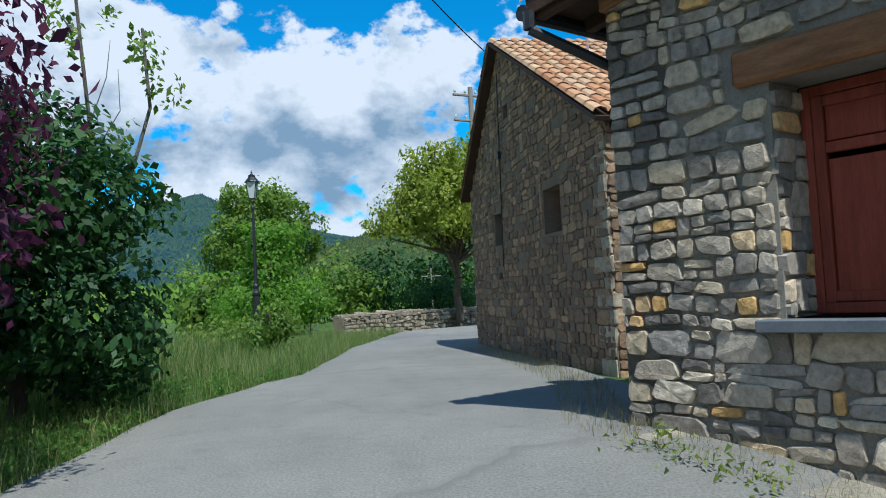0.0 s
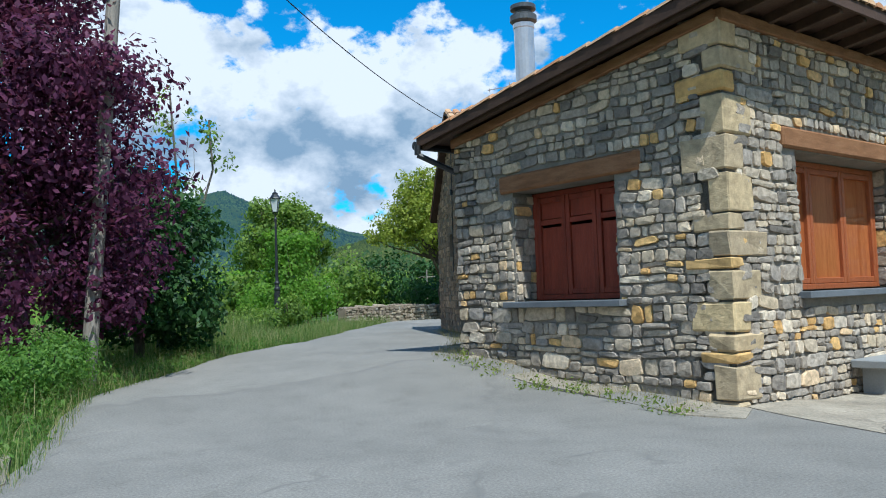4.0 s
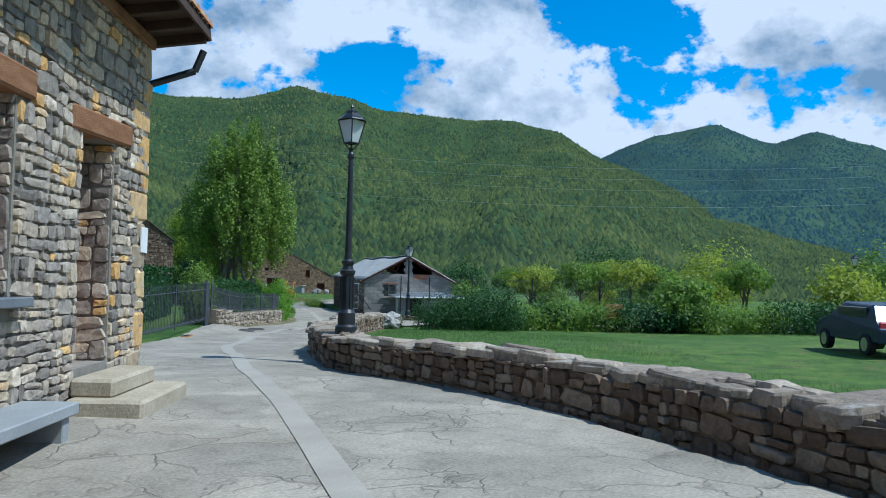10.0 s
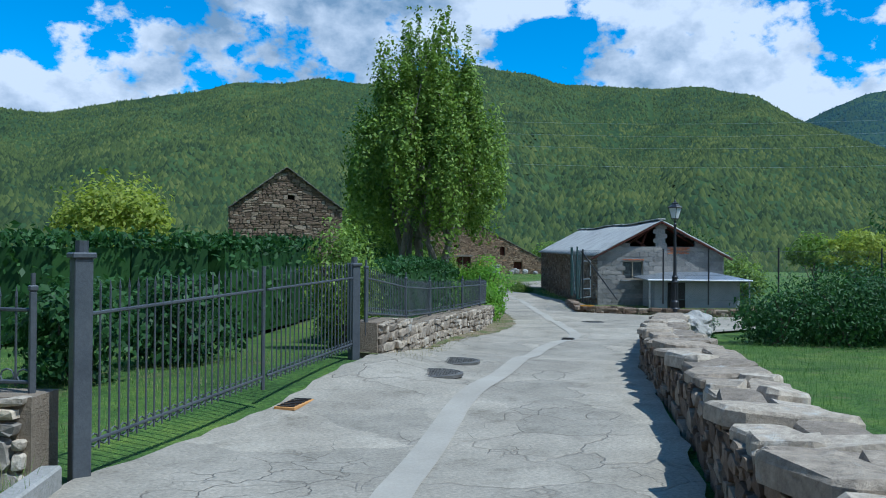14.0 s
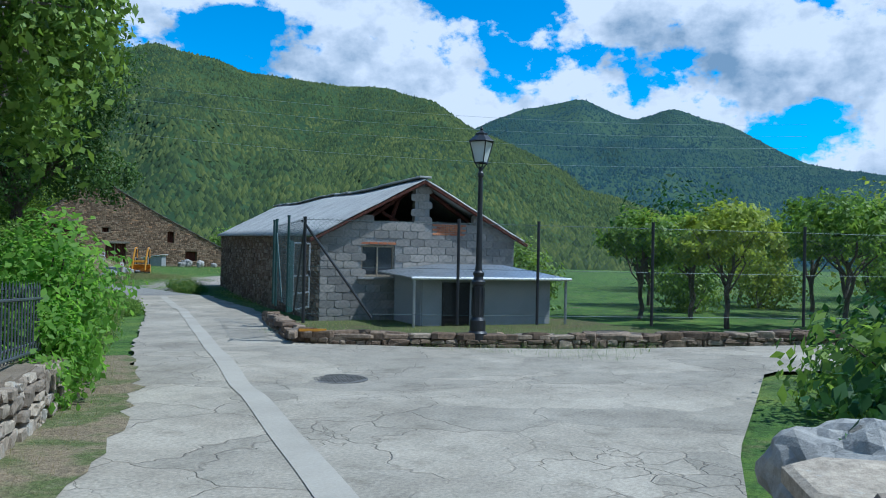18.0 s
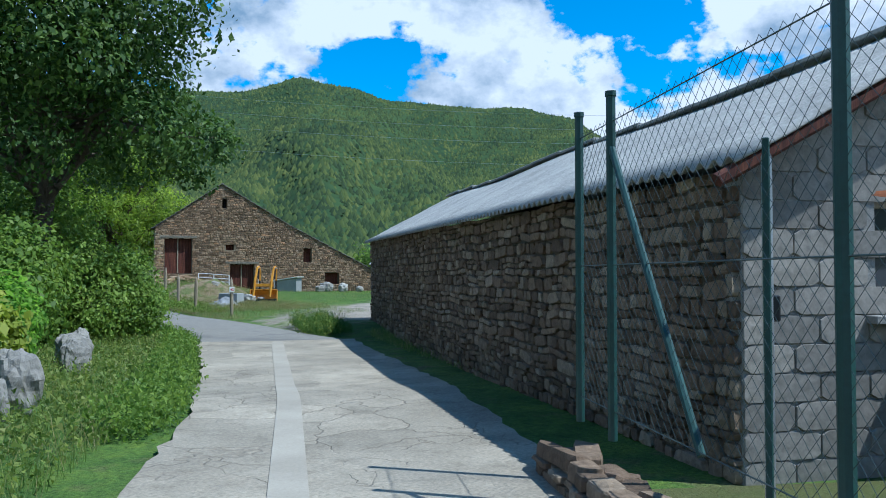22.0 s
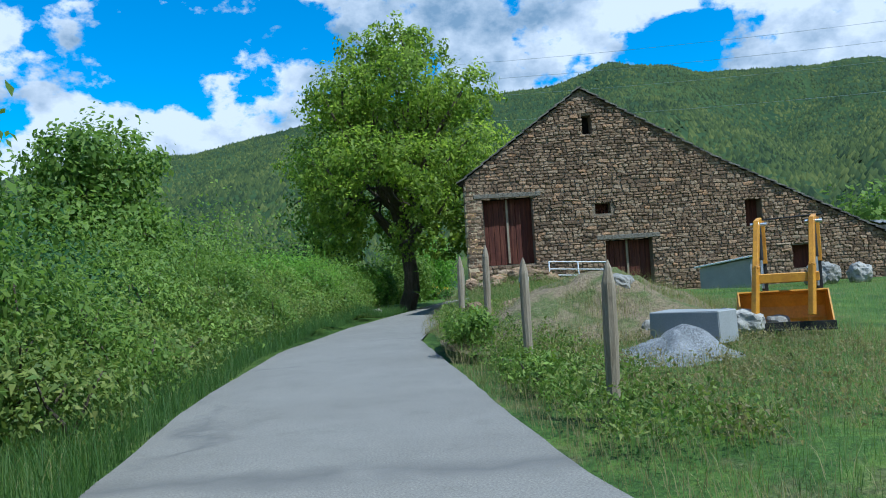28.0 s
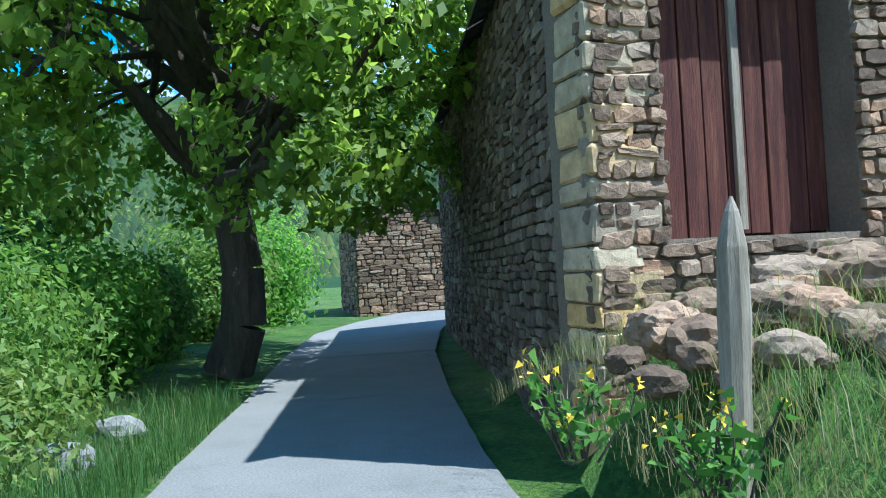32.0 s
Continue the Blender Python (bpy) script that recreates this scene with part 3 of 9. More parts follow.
def unit_stone(seed, lump=0.13, skew=0.085, inset=0.085):
    """Corners and faces of one rough unit stone: a skewed outline with worn edges and a chipped front."""
    rng = random.Random(seed)
    ring = [(-0.5, -0.34), (-0.36, -0.5), (0.36, -0.5), (0.5, -0.34), (0.5, 0.34), (0.36, 0.5), (-0.36, 0.5), (-0.5, 0.34)]
    cor = [(rng.uniform(-skew, skew * 0.4), rng.uniform(-skew, skew * 0.4)) for _ in range(4)]
    shape = []
    for k, (x, z) in enumerate(ring):
        dx, dz = cor[(k // 2) % 4 if k else 0]
        sx, sz = (1 if x > 0 else -1), (1 if z > 0 else -1)
        shape.append((x + sx * dx + rng.uniform(-lump, lump) * 0.35, z + sz * dz + rng.uniform(-lump, lump) * 0.35))
    out = []
    for y, s in ((-0.5, 1.0), (0.22, 1.0), (0.5, 1 - inset)):
        for x, z in shape:
            out.append((x * s, y + (rng.uniform(-0.16, 0.06) if s < 1 else 0), z * s))
    out.append((rng.uniform(-0.15, 0.15), 0.5 + rng.uniform(-0.12, 0.10), rng.uniform(-0.15, 0.15)))
    faces = []
    for r in (0, 8):
        for k in range(8):
            faces.append((r + k, r + (k + 1) % 8, r + 8 + (k + 1) % 8, r + 8 + k))
    faces += [(16 + k, 16 + (k + 1) % 8, 24) for k in range(8)]
    return out, faces


STONES = [unit_stone(k) for k in range(24)]
LEAN = [(v[:8] + v[16:], [(k, (k + 1) % 8, 8 + (k + 1) % 8, 8 + k) for k in range(8)] + [(8 + k, 8 + (k + 1) % 8, 16) for k in range(8)]) for v, f in STONES]
BLOCKS = [unit_stone(100 + k, 0.02, 0.008, 0.022) for k in range(6)]


def outward(verts, faces):
    return verts, [f[::-1] for f in faces]


def piece_mesh(kind, k, mat):
    """Shared mesh number k of the given kind of piece."""
    key = f"{kind}_{k}_{mat.name}"
    if key not in bpy.data.meshes:
        v, f = outward(*(STONES if kind == "stone" else BLOCKS)[k])
        me = bpy.data.meshes.new(key)
        me.from_pydata(v, [], f)
        me.materials.append(mat)
    return bpy.data.meshes[key]


def courses(length, height_at, rng, h0, h1, w0, w1, holes=(), gap=0.006, low=0.0):
    """Stones of a rubble wall: (along, up, width, height), leaving the holes free."""
    out, z = [], low
    top = max(height_at(length * k / 12) for k in range(13))

    def put(x, y, a, b, deep):
        w, h = y - x, b - a
        if deep and h > 0.15 and rng.random() < 0.42:
            cut = a + h * rng.uniform(0.35, 0.65)
            put(x, y, a, cut, deep - 1)
            put(x, y, cut, b, deep - 1)
        elif deep and w > 0.24 and rng.random() < 0.45:
            cut = x + w * rng.uniform(0.35, 0.65)
            put(x, cut, a, b, deep - 1)
            put(cut, y, a, b, deep - 1)
        else:
            out.append(((x + y) / 2, (a + b) / 2, w - gap, h - gap))

    while z < top - 0.03:
        h = rng.uniform(h0, h1)
        u = -rng.uniform(0, 0.1)
        while u < length:
            w = rng.uniform(w0, w1) * (1.0 if rng.random() < 0.8 else 1.5)
            a, b = max(u, 0.0), min(u + w, length)
            u += w
            if b - a < 0.05:
                continue
            spans = [(a, b)]
            for (p, q, r, s) in holes:
                if z + h * 0.5 > r and z + h * 0.5 < s:
                    spans = [t for x, y in spans for t in ((x, min(y, p)), (max(x, q), y)) if t[1] - t[0] > 0.05]
            for x, y in spans:
                hh = min(h, height_at((x + y) / 2) - z)
                if hh >= 0.04:
                    put(x, y, z, z + hh, 2)
        z += h
    return out


def sway(u, z):
    """How far a course wanders up or down."""
    return 0.045 * noise.noise((u * 1.1, z * 1.7, 3.3)) + 0.022 * noise.noise((u * 3.1, z * 2.9, 8.1))


def lay(stones, frame_m, depth, mat_one, mat_many, parent, rng, near=None, most=280, kind="stone", name="stone", proud=0.03):
    """Sets stones on a wall face (x along, -y out of the face, z up, by frame_m): single parts where near() is true, the rest joined."""
    verts, faces, n = [], [], 0
    pool = STONES if kind == "stone" else BLOCKS
    for (u, z, w, h) in stones:
        k = rng.randrange(len(pool))
        d = depth * rng.uniform(0.8, 1.25)
        out = rng.uniform(0.0, proud)
        tilt = 0.0
        if kind == "stone" and len(stones) > 12:
            slope = (sway(u + 0.1, z) - sway(u - 0.1, z)) / 0.2
            z, tilt = z + sway(u, z), -math.atan(slope) + rng.gauss(0, 0.055)
        m = frame_m @ Matrix.Translation((u, depth * 0.5 - out - d * 0.5 + (d - depth) * 0.5, z)) @ Matrix.Rotation(tilt, 4, "Y") @ Matrix.Rotation(math.pi, 4, "Z") @ Matrix.Diagonal((w, d, h, 1))
        if near is not None and n < most and near(u, z):
            ob = new(name, piece_mesh(kind, k, mat_one))
            ob.parent = parent
            ob.matrix_world = m
            n += 1
            continue
        v, f = LEAN[k] if kind == "stone" else pool[k]
        base = len(verts)
        a = np.array(m)
        vv = np.array(v) @ a[:3, :3].T + a[:3, 3]
        verts.extend(vv.tolist())
        faces.extend([tuple(base + i for i in q[::-1]) for q in f])
    if faces:
        ob = mesh_ob(name + "work", verts, faces, mat_many)
        ob.parent = parent
        ob.matrix_parent_inverse = parent.matrix_world.inverted()
        tagged(ob, kind="stuff")


def holed_wall(bm, length, z0, height_at, thick, holes):
    """A wall along x from 0 to length, outer face at y=0, with openings cut right through; its top follows height_at."""
    xs = sorted({0.0, length, *(h[0] for h in holes), *(h[1] for h in holes), *(length * k / 8 for k in range(9))})
    for a, b in zip(xs, xs[1:]):
        if b - a < 1e-4:
            continue
        cuts = [z0]
        for (p, q, r, s) in sorted(holes, key=lambda h: h[2]):
            if p <= a + 1e-5 and q >= b - 1e-5:
                cuts += [r, s]
        cuts.append(None)
        for lo, hi in zip(cuts[::2], cuts[1::2]):
            za, zb = (height_at(a), height_at(b)) if hi is None else (hi, hi)
            if za - lo < 1e-3 and zb - lo < 1e-3:
                continue
            v = [bm.verts.new(p) for p in ((a, 0, lo), (b, 0, lo), (b, thick, lo), (a, thick, lo), (a, 0, za), (b, 0, zb), (b, thick, zb), (a, thick, za))]
            for f in ((0, 3, 2, 1), (4, 5, 6, 7), (0, 1, 5, 4), (1, 2, 6, 5), (2, 3, 7, 6), (3, 0, 4, 7)):
                bm.faces.new([v[i] for i in f])
    bmesh.ops.remove_doubles(bm, verts=bm.verts, dist=1e-4)
    return bm


def quads(name, centres, size, rng, mat, parent, normals=None, ratio=0.55, kind="stuff"):
    """Many small leaves, each a bent pair of triangles, round the given centres."""
    n = len(centres)
    c = np.asarray(centres, float)
    d = rng.normal(size=(n, 3))
    d /= np.linalg.norm(d, axis=1)[:, None]
    if normals is not None:
        d = d * 0.9 + np.asarray(normals)
        d /= np.linalg.norm(d, axis=1)[:, None]
    t = np.cross(d, rng.normal(size=(n, 3)))
    t /= np.linalg.norm(t, axis=1)[:, None] + 1e-9
    t[:, 2] -= 0.25
    b = np.cross(d, t)
    s = size * rng.uniform(0.6, 1.35, size=(n, 1))
    p0, p1 = c - t * s, c + t * s
    p2, p3 = c + b * s * ratio + d * s * 0.18, c - b * s * ratio + d * s * 0.18
    q = 3 if size < 0.045 else 4
    v = np.stack([p1, p0 + (p2 - c), p0 + (p3 - c)] if q == 3 else [p0, p2, p1, p3], 1).reshape(-1, 3)
    me = bpy.data.meshes.new(name)
    me.vertices.add(q * n)
    me.vertices.foreach_set("co", v.astype(np.float32).ravel())
    me.loops.add(q * n)
    me.loops.foreach_set("vertex_index", np.arange(q * n, dtype=np.int32))
    me.polygons.add(n)
    me.polygons.foreach_set("loop_start", np.arange(0, q * n, q, dtype=np.int32))
    me.polygons.foreach_set("loop_total", np.full(n, q, dtype=np.int32))
    me.materials.append(mat)
    me.update(calc_edges=True)
    ob = new(name, me)
    if parent:
        ob.parent = parent
        ob.matrix_parent_inverse = parent.matrix_world.inverted()
    return ob


def clumps(rng, blobs, count, shell=0.55, clump=0.16):
    """Leaf places: tufts scattered through ellipsoids (x, y, z, rx, ry, rz), thicker near their skins, with gaps between."""
    vols = np.array([b[3] * b[4] * b[5] for b in blobs]) ** 0.75
    pts, nrm = [], []
    for b, share in zip(blobs, vols / vols.sum()):
        k = max(6, int(count * share / 26))
        d = rng.normal(size=(k, 3))
        d /= np.linalg.norm(d, axis=1)[:, None]
        r = shell + (1.08 - shell) * rng.random((k, 1)) ** 0.7
        mid = d * r
        each = 26
        off = np.clip(rng.normal(size=(k, each, 3)), -1.7, 1.7) * clump
        p = (mid[:, None, :] + off).reshape(-1, 3)
        pts.append(p * np.array(b[3:6]) + np.array(b[:3]))
        q = np.repeat(d, each, 0)
        q[:, 2] += 0.35
        nrm.append(q)
    return np.concatenate(pts), np.concatenate(nrm)


def limb(bm, a, b, r0, r1, rng, steps=4, wobble=0.06, n=7):
    a, b = Vector(a), Vector(b)
    prev, pr = a, r0
    for k in range(1, steps + 1):
        f = k / steps
        p = a.lerp(b, f) + Vector((rng.uniform(-1, 1), rng.uniform(-1, 1), rng.uniform(-0.5, 0.5))) * wobble * (b - a).length * (0 if k == steps else 1)
        r = r0 + (r1 - r0) * f
        tube(bm, prev, p, pr, r, n)
        prev, pr = p, r


def tree(name, at, trunks, blobs, leaves, size, leaf, label, rng_seed, bark="bark", limbs=True, clump=0.16, shell=0.5, category="tree"):
    """A tree: tapered trunks [(foot, top, r)], limbs towards the middle of each crown ellipsoid (in the tree's own metres), and leaves."""
    rng, prng = np.random.default_rng(rng_seed), random.Random(rng_seed)
    root = thing(name, (at[0], at[1], gz(*at[:2]) - 0.06), label, category)
    for (f, t, r) in trunks:
        bm = bmesh.new()
        limb(bm, f, t, r, r * 0.55, prng, 5, 0.05, 9)
        part("trunk", bm, M[bark], root)
    if limbs:
        bm = bmesh.new()
        for b in blobs:
            f, t, r = trunks[prng.randrange(len(trunks))]
            start = Vector(f).lerp(Vector(t), prng.uniform(0.55, 1.0))
            for k in range(2):
                end = Vector(b[:3]) + Vector((prng.uniform(-0.6, 0.6) * b[3], prng.uniform(-0.6, 0.6) * b[4], prng.uniform(-0.3, 0.7) * b[5]))
                limb(bm, start, end, r * 0.38, r * 0.08, prng, 4, 0.08, 6)
        tagged(part("limb", bm, M[bark], root), kind="stuff")
    p, q = clumps(rng, blobs, leaves, shell, clump)
    ob = quads("crown", p, size, rng, LF[leaf], None, q)
    ob.parent = root
    return root


def bush(name, at, blobs, leaves, size, leaf, label, seed, category="bush"):
    rng, prng = np.random.default_rng(seed), random.Random(seed)
    root = thing(name, (at[0], at[1], gz(*at[:2]) - 0.06), label, category)
    bm = bmesh.new()
    for b in blobs:
        for k in range(4):
            a = (b[0] + prng.uniform(-0.3, 0.3) * b[3], b[1] + prng.uniform(-0.3, 0.3) * b[4], 0)
            limb(bm, a, (b[0] + prng.uniform(-0.7, 0.7) * b[3], b[1] + prng.uniform(-0.7, 0.7) * b[4], b[2] + b[5] * 0.6), 0.025, 0.008, prng, 3, 0.08, 5)
    tagged(part("stem", bm, M["bark"], root), kind="stuff")
    p, q = clumps(rng, blobs, leaves, 0.45, 0.2)
    p[:, 2] = np.maximum(p[:, 2], 0.03)
    ob = quads("foliage", p, size, rng, LF[leaf], None, q)
    ob.parent = root
    return root


def resample(line, step):
    line = np.asarray(line, float)
    d = np.r_[0, np.cumsum(np.hypot(*np.diff(line, axis=0).T))]
    n = max(2, int(d[-1] / step) + 1)
    s = np.linspace(0, d[-1], n)
    return np.stack([np.interp(s, d, line[:, k]) for k in range(line.shape[1])], 1)


ROADBED = []


def bed_z(p):
    """Height of the carriageway beside its nearest stretch."""
    a, b = ROADZ[:-1], ROADZ[1:]
    d = (b - a)[:, :2]
    f = np.clip(((p - a[:, :2]) * d).sum(1) / (d ** 2).sum(1), 0, 1)
    q = a + (b - a) * f[:, None]
    return float(q[np.argmin(np.hypot(q[:, 0] - p[0], q[:, 1] - p[1])), 2])



def strip_mesh(name, left, right, rows, cols, mat, lift, label, kind="structure", edge=0.0, seed=1, level=False):
    """A ground surface between two edge lines, following the ground."""
    rng = random.Random(seed)
    lo, hi = np.asarray(left, float), np.asarray(right, float)

    def even(line):
        d = np.r_[0, np.cumsum(np.hypot(*np.diff(line, axis=0).T))]
        s = np.linspace(0, d[-1], rows + 1)
        return np.stack([np.interp(s, d, line[:, k]) for k in range(2)], 1)

    lo, hi = even(lo), even(hi)
    v, f = [], []
    for a, b in zip(lo, hi):
        mid = (a + b) / 2
        flat_z = bed_z(mid) if level else 0.0
        if level:
            ROADBED.append((mid[0], mid[1], np.linalg.norm(b - a) / 2, flat_z))
        across = (b - a) / (np.linalg.norm(b - a) + 1e-9)
        a2, b2 = a + across * rng.uniform(-edge, edge), b + across * rng.uniform(-edge, edge)
        for k in range(cols + 1):
            p = a2 + (b2 - a2) * k / cols
            v.append((p[0], p[1], (flat_z if level else gz(p[0], p[1])) + lift))
    for i in range(rows):
        for k in range(cols):
            q = i * (cols + 1) + k
            f.append((q, q + 1, q + cols + 2, q + cols + 1))
    ob = mesh_ob(name, v, f, mat)
    return tagged(ob, label, "", "", kind)


def off_bend(p):
    """True for places that do not lie on the bending road."""
    ring_xy = BEND_L + BEND_R[::-1]
    on = np.zeros(len(p), bool)
    for (x0, y0), (x1, y1) in zip(ring_xy, ring_xy[1:] + ring_xy[:1]):
        if y0 != y1:
            on ^= ((y0 > p[:, 1]) != (y1 > p[:, 1])) & (p[:, 0] < (x1 - x0) * (p[:, 1] - y0) / (y1 - y0) + x0)
    return ~on


def blades(name, places, heights, rng, mat, label, lean=0.75, width=0.0021, over=None):
    """Grass: bent tapering blades at (x, y)."""
    p = np.asarray(places, float)
    keep = off_bend(p)
    p, heights = p[keep], np.asarray(heights, float)[keep]
    n = len(p)
    w8 = 1.0 / ((CTRL[:, 0] - p[:, :1]) ** 2 + (CTRL[:, 1] - p[:, 1:]) ** 2 + 0.6) ** 1.6
    z = (w8 * CTRL[:, 2]).sum(1) / w8.sum(1) - 0.05
    if over is not None:
        z = z + over(p[:, 0], p[:, 1])
    h = np.asarray(heights, float) * rng.uniform(0.5, 1.25, n)
    a = rng.uniform(0, 2 * np.pi, n)
    dx, dy = np.cos(a), np.sin(a)
    bend = h * lean * rng.uniform(0.2, 1.4, n)
    w = width * (0.6 + h * 2.0)
    base = np.stack([p[:, 0], p[:, 1], z], 1)
    side = np.stack([-dy, dx, np.zeros(n)], 1) * w[:, None]
    out = np.stack([dx, dy, np.zeros(n)], 1)
    mid = base + out * (bend * 0.3)[:, None] + np.array([0, 0, 1.0]) * (h * 0.6)[:, None]
    tip = base + out * bend[:, None] + np.array([0, 0, 1.0]) * h[:, None]
    v = np.stack([base - side, base + side, mid + side * 0.7, mid - side * 0.7, tip], 1).reshape(-1, 3)
    me = bpy.data.meshes.new(name)
    me.vertices.add(5 * n)
    me.vertices.foreach_set("co", v.astype(np.float32).ravel())
    k = np.arange(n) * 5
    loops = np.stack([k, k + 1, k + 2, k + 3, k + 3, k + 2, k + 4], 1).astype(np.int32).ravel()
    me.loops.add(7 * n)
    me.loops.foreach_set("vertex_index", loops)
    me.polygons.add(2 * n)
    st = np.stack([np.arange(n) * 7, np.arange(n) * 7 + 4], 1).astype(np.int32).ravel()
    me.polygons.foreach_set("loop_start", st)
    me.polygons.foreach_set("loop_total", np.tile([4, 3], n).astype(np.int32))
    me.materials.append(mat)
    me.update(calc_edges=True)
    return tagged(new(name, me), label, "grass", kind="stuff")


def along(line, rng, n, lo, hi):
    """n random places beside a line, between lo and hi metres to its left."""
    line = np.asarray(line, float)
    d = np.r_[0, np.cumsum(np.hypot(*np.diff(line, axis=0).T))]
    s = rng.uniform(0, d[-1], n)
    p = np.stack([np.interp(s, d, line[:, k]) for k in range(2)], 1)
    e = 0.25
    q = np.stack([np.interp(np.minimum(s + e, d[-1]), d, line[:, k]) - np.interp(np.maximum(s - e, 0), d, line[:, k]) for k in range(2)], 1)
    q /= np.linalg.norm(q, axis=1)[:, None] + 1e-9
    off = lo + (hi - lo) * rng.random(n) ** 1.1
    return p + np.stack([-q[:, 1], q[:, 0]], 1) * off[:, None]

HILL_MAIN = ((-14, 3.0), (-8, 4.6), (-2, 6.4), (3, 8.0), (8, 9.3), (13.4, 9.2), (17, 10.2), (22, 11.3), (27.4, 12.3), (31, 12.6), (34, 12.4), (37.3, 12.6), (41, 13.2), (42.8, 13.7), (44.5, 13.4), (46.8, 13.0), (51, 12.1), (58.8, 11.8), (62, 10.7), (64.6, 9.3), (69.5, 7.1), (73, 5.4), (78, 3.6), (84, 2))
HILL_FAR = ((60, 7), (64.9, 9.3), (68.2, 10.6), (72.3, 11.0), (76, 9.8), (78.5, 10.2), (81.9, 9.3), (86.9, 6.5), (92, 5.5), (100, 6), (112, 5), (125, 5))
HILL_LEFT = ((-60, 5), (-40, 6), (-28, 6.4), (-23.5, 6.7), (-20.2, 7.4), (-18.1, 7.8), (-15.6, 6.8), (-9.4, 4.9), (-6.6, 4.4), (-5.4, 4.7), (-2, 4.2), (2, 4.6), (8, 6))


# ---- land ----
def ground_sheet():
    """One sheet from the near ground to the foot of the hills."""
    ax = np.concatenate([np.linspace(-900, -60, 15), np.arange(-40, 106, 0.7), np.linspace(125, 900, 15)])
    ay = np.concatenate([np.linspace(-900, -60, 15), np.arange(-40, 116, 0.7), np.linspace(140, 900, 15)])
    nx, ny = len(ax), len(ay)
    X, Y = np.meshgrid(ax, ay)
    w = ((CTRL[:, 0, None, None] - X) ** 2 + (CTRL[:, 1, None, None] - Y) ** 2 + 0.6) ** -1.6
    Z = (w * CTRL[:, 2, None, None]).sum(0) / w.sum(0)
    Z -= 0.05
    for (mx, my, half, bed) in ROADBED:
        inside = np.hypot(X - mx, Y - my) < half + 0.85
        Z = np.where(inside, np.minimum(Z, bed - 0.05), Z)
    far = np.hypot(X - 35, Y - 35)
    Z -= np.clip((far - 90) / 400, 0, 1) * 6
    v = np.stack([X, Y, Z], -1).reshape(-1, 3)
    f = [(j * nx + i, j * nx + i + 1, (j + 1) * nx + i + 1, (j + 1) * nx + i) for j in range(ny - 1) for i in range(nx - 1)]
    m, N, L, b = material("ground_cover", 0.95)
    p = coords(N, L, "World")
    n1, n2, n3 = noise_tex(N, L, p, 0.12, 5), noise_tex(N, L, p, 1.4, 6), noise_tex(N, L, p, 22, 4, 0.7)
    green = ramp(N, L, n1, ((0.3, (0.050, 0.110, 0.018)), (0.5, (0.075, 0.145, 0.024)), (0.7, (0.115, 0.17, 0.04))))
    earth = ramp(N, L, n3, ((0.3, (0.10, 0.075, 0.042)), (0.7, (0.20, 0.16, 0.10))))
    k = ramp(N, L, n2, ((0.57, (0, 0, 0)), (0.70, (0.7, 0.7, 0.7))))
    n4 = noise_tex(N, L, p, 1.3, 8, 0.75)
    green = mixed(N, L, 1.0, green, ramp(N, L, n4, ((0.34, (0.45, 0.55, 0.5)), (0.5, (1.0, 1.0, 1.0)), (0.66, (1.75, 1.4, 1.2)))), "MULTIPLY")
    col = mixed(N, L, k, green, earth)
    col = mixed(N, L, 1.0, col, ramp(N, L, n3, ((0.3, (0.42, 0.45, 0.4)), (0.7, (1.3, 1.25, 1.2)))), "MULTIPLY")
    # a bare gravel yard, ragged at its rim
    mp = N.new("ShaderNodeMapping")
    mp.vector_type = "TEXTURE"
    mp.inputs["Location"].default_value = (65.0, 53.6, 0)
    mp.inputs["Rotation"].default_value = (0, 0, radians(17))
    mp.inputs["Scale"].default_value = (12.5, 3.5, 1000)
    L.new(N.new("ShaderNodeNewGeometry").outputs["Position"], mp.inputs["Vector"])
    far_out = N.new("ShaderNodeVectorMath")
    far_out.operation = "LENGTH"
    L.new(mp.outputs[0], far_out.inputs[0])
    rag = N.new("ShaderNodeMath")
    rag.operation = "MULTIPLY_ADD"
    L.new(n2, rag.inputs[0])
    rag.inputs[1].default_value = 1.1
    L.new(far_out.outputs["Value"], rag.inputs[2])
    mr = N.new("ShaderNodeMapRange")
    mr.inputs["From Min"].default_value = 1.62
    mr.inputs["From Max"].default_value = 1.38
    L.new(rag.outputs[0], mr.inputs["Value"])
    grit = ramp(N, L, n3, ((0.3, (0.16, 0.135, 0.105)), (0.5, (0.30, 0.265, 0.22)), (0.7, (0.42, 0.38, 0.33))))
    grit = mixed(N, L, 1.0, grit, ramp(N, L, n2, ((0.35, (0.7, 0.69, 0.66)), (0.6, (1.1, 1.08, 1.05)))), "MULTIPLY")
    col = mixed(N, L, mr.outputs[0], col, grit)
    L.new(col, b.inputs["Base Color"])
    bump(N, L, b, n3, 0.8, 0.05)
    return tagged(mesh_ob("ground", v, f, m, smooth=True), "green meadow ground with bare earth patches", "ground", kind="structure")



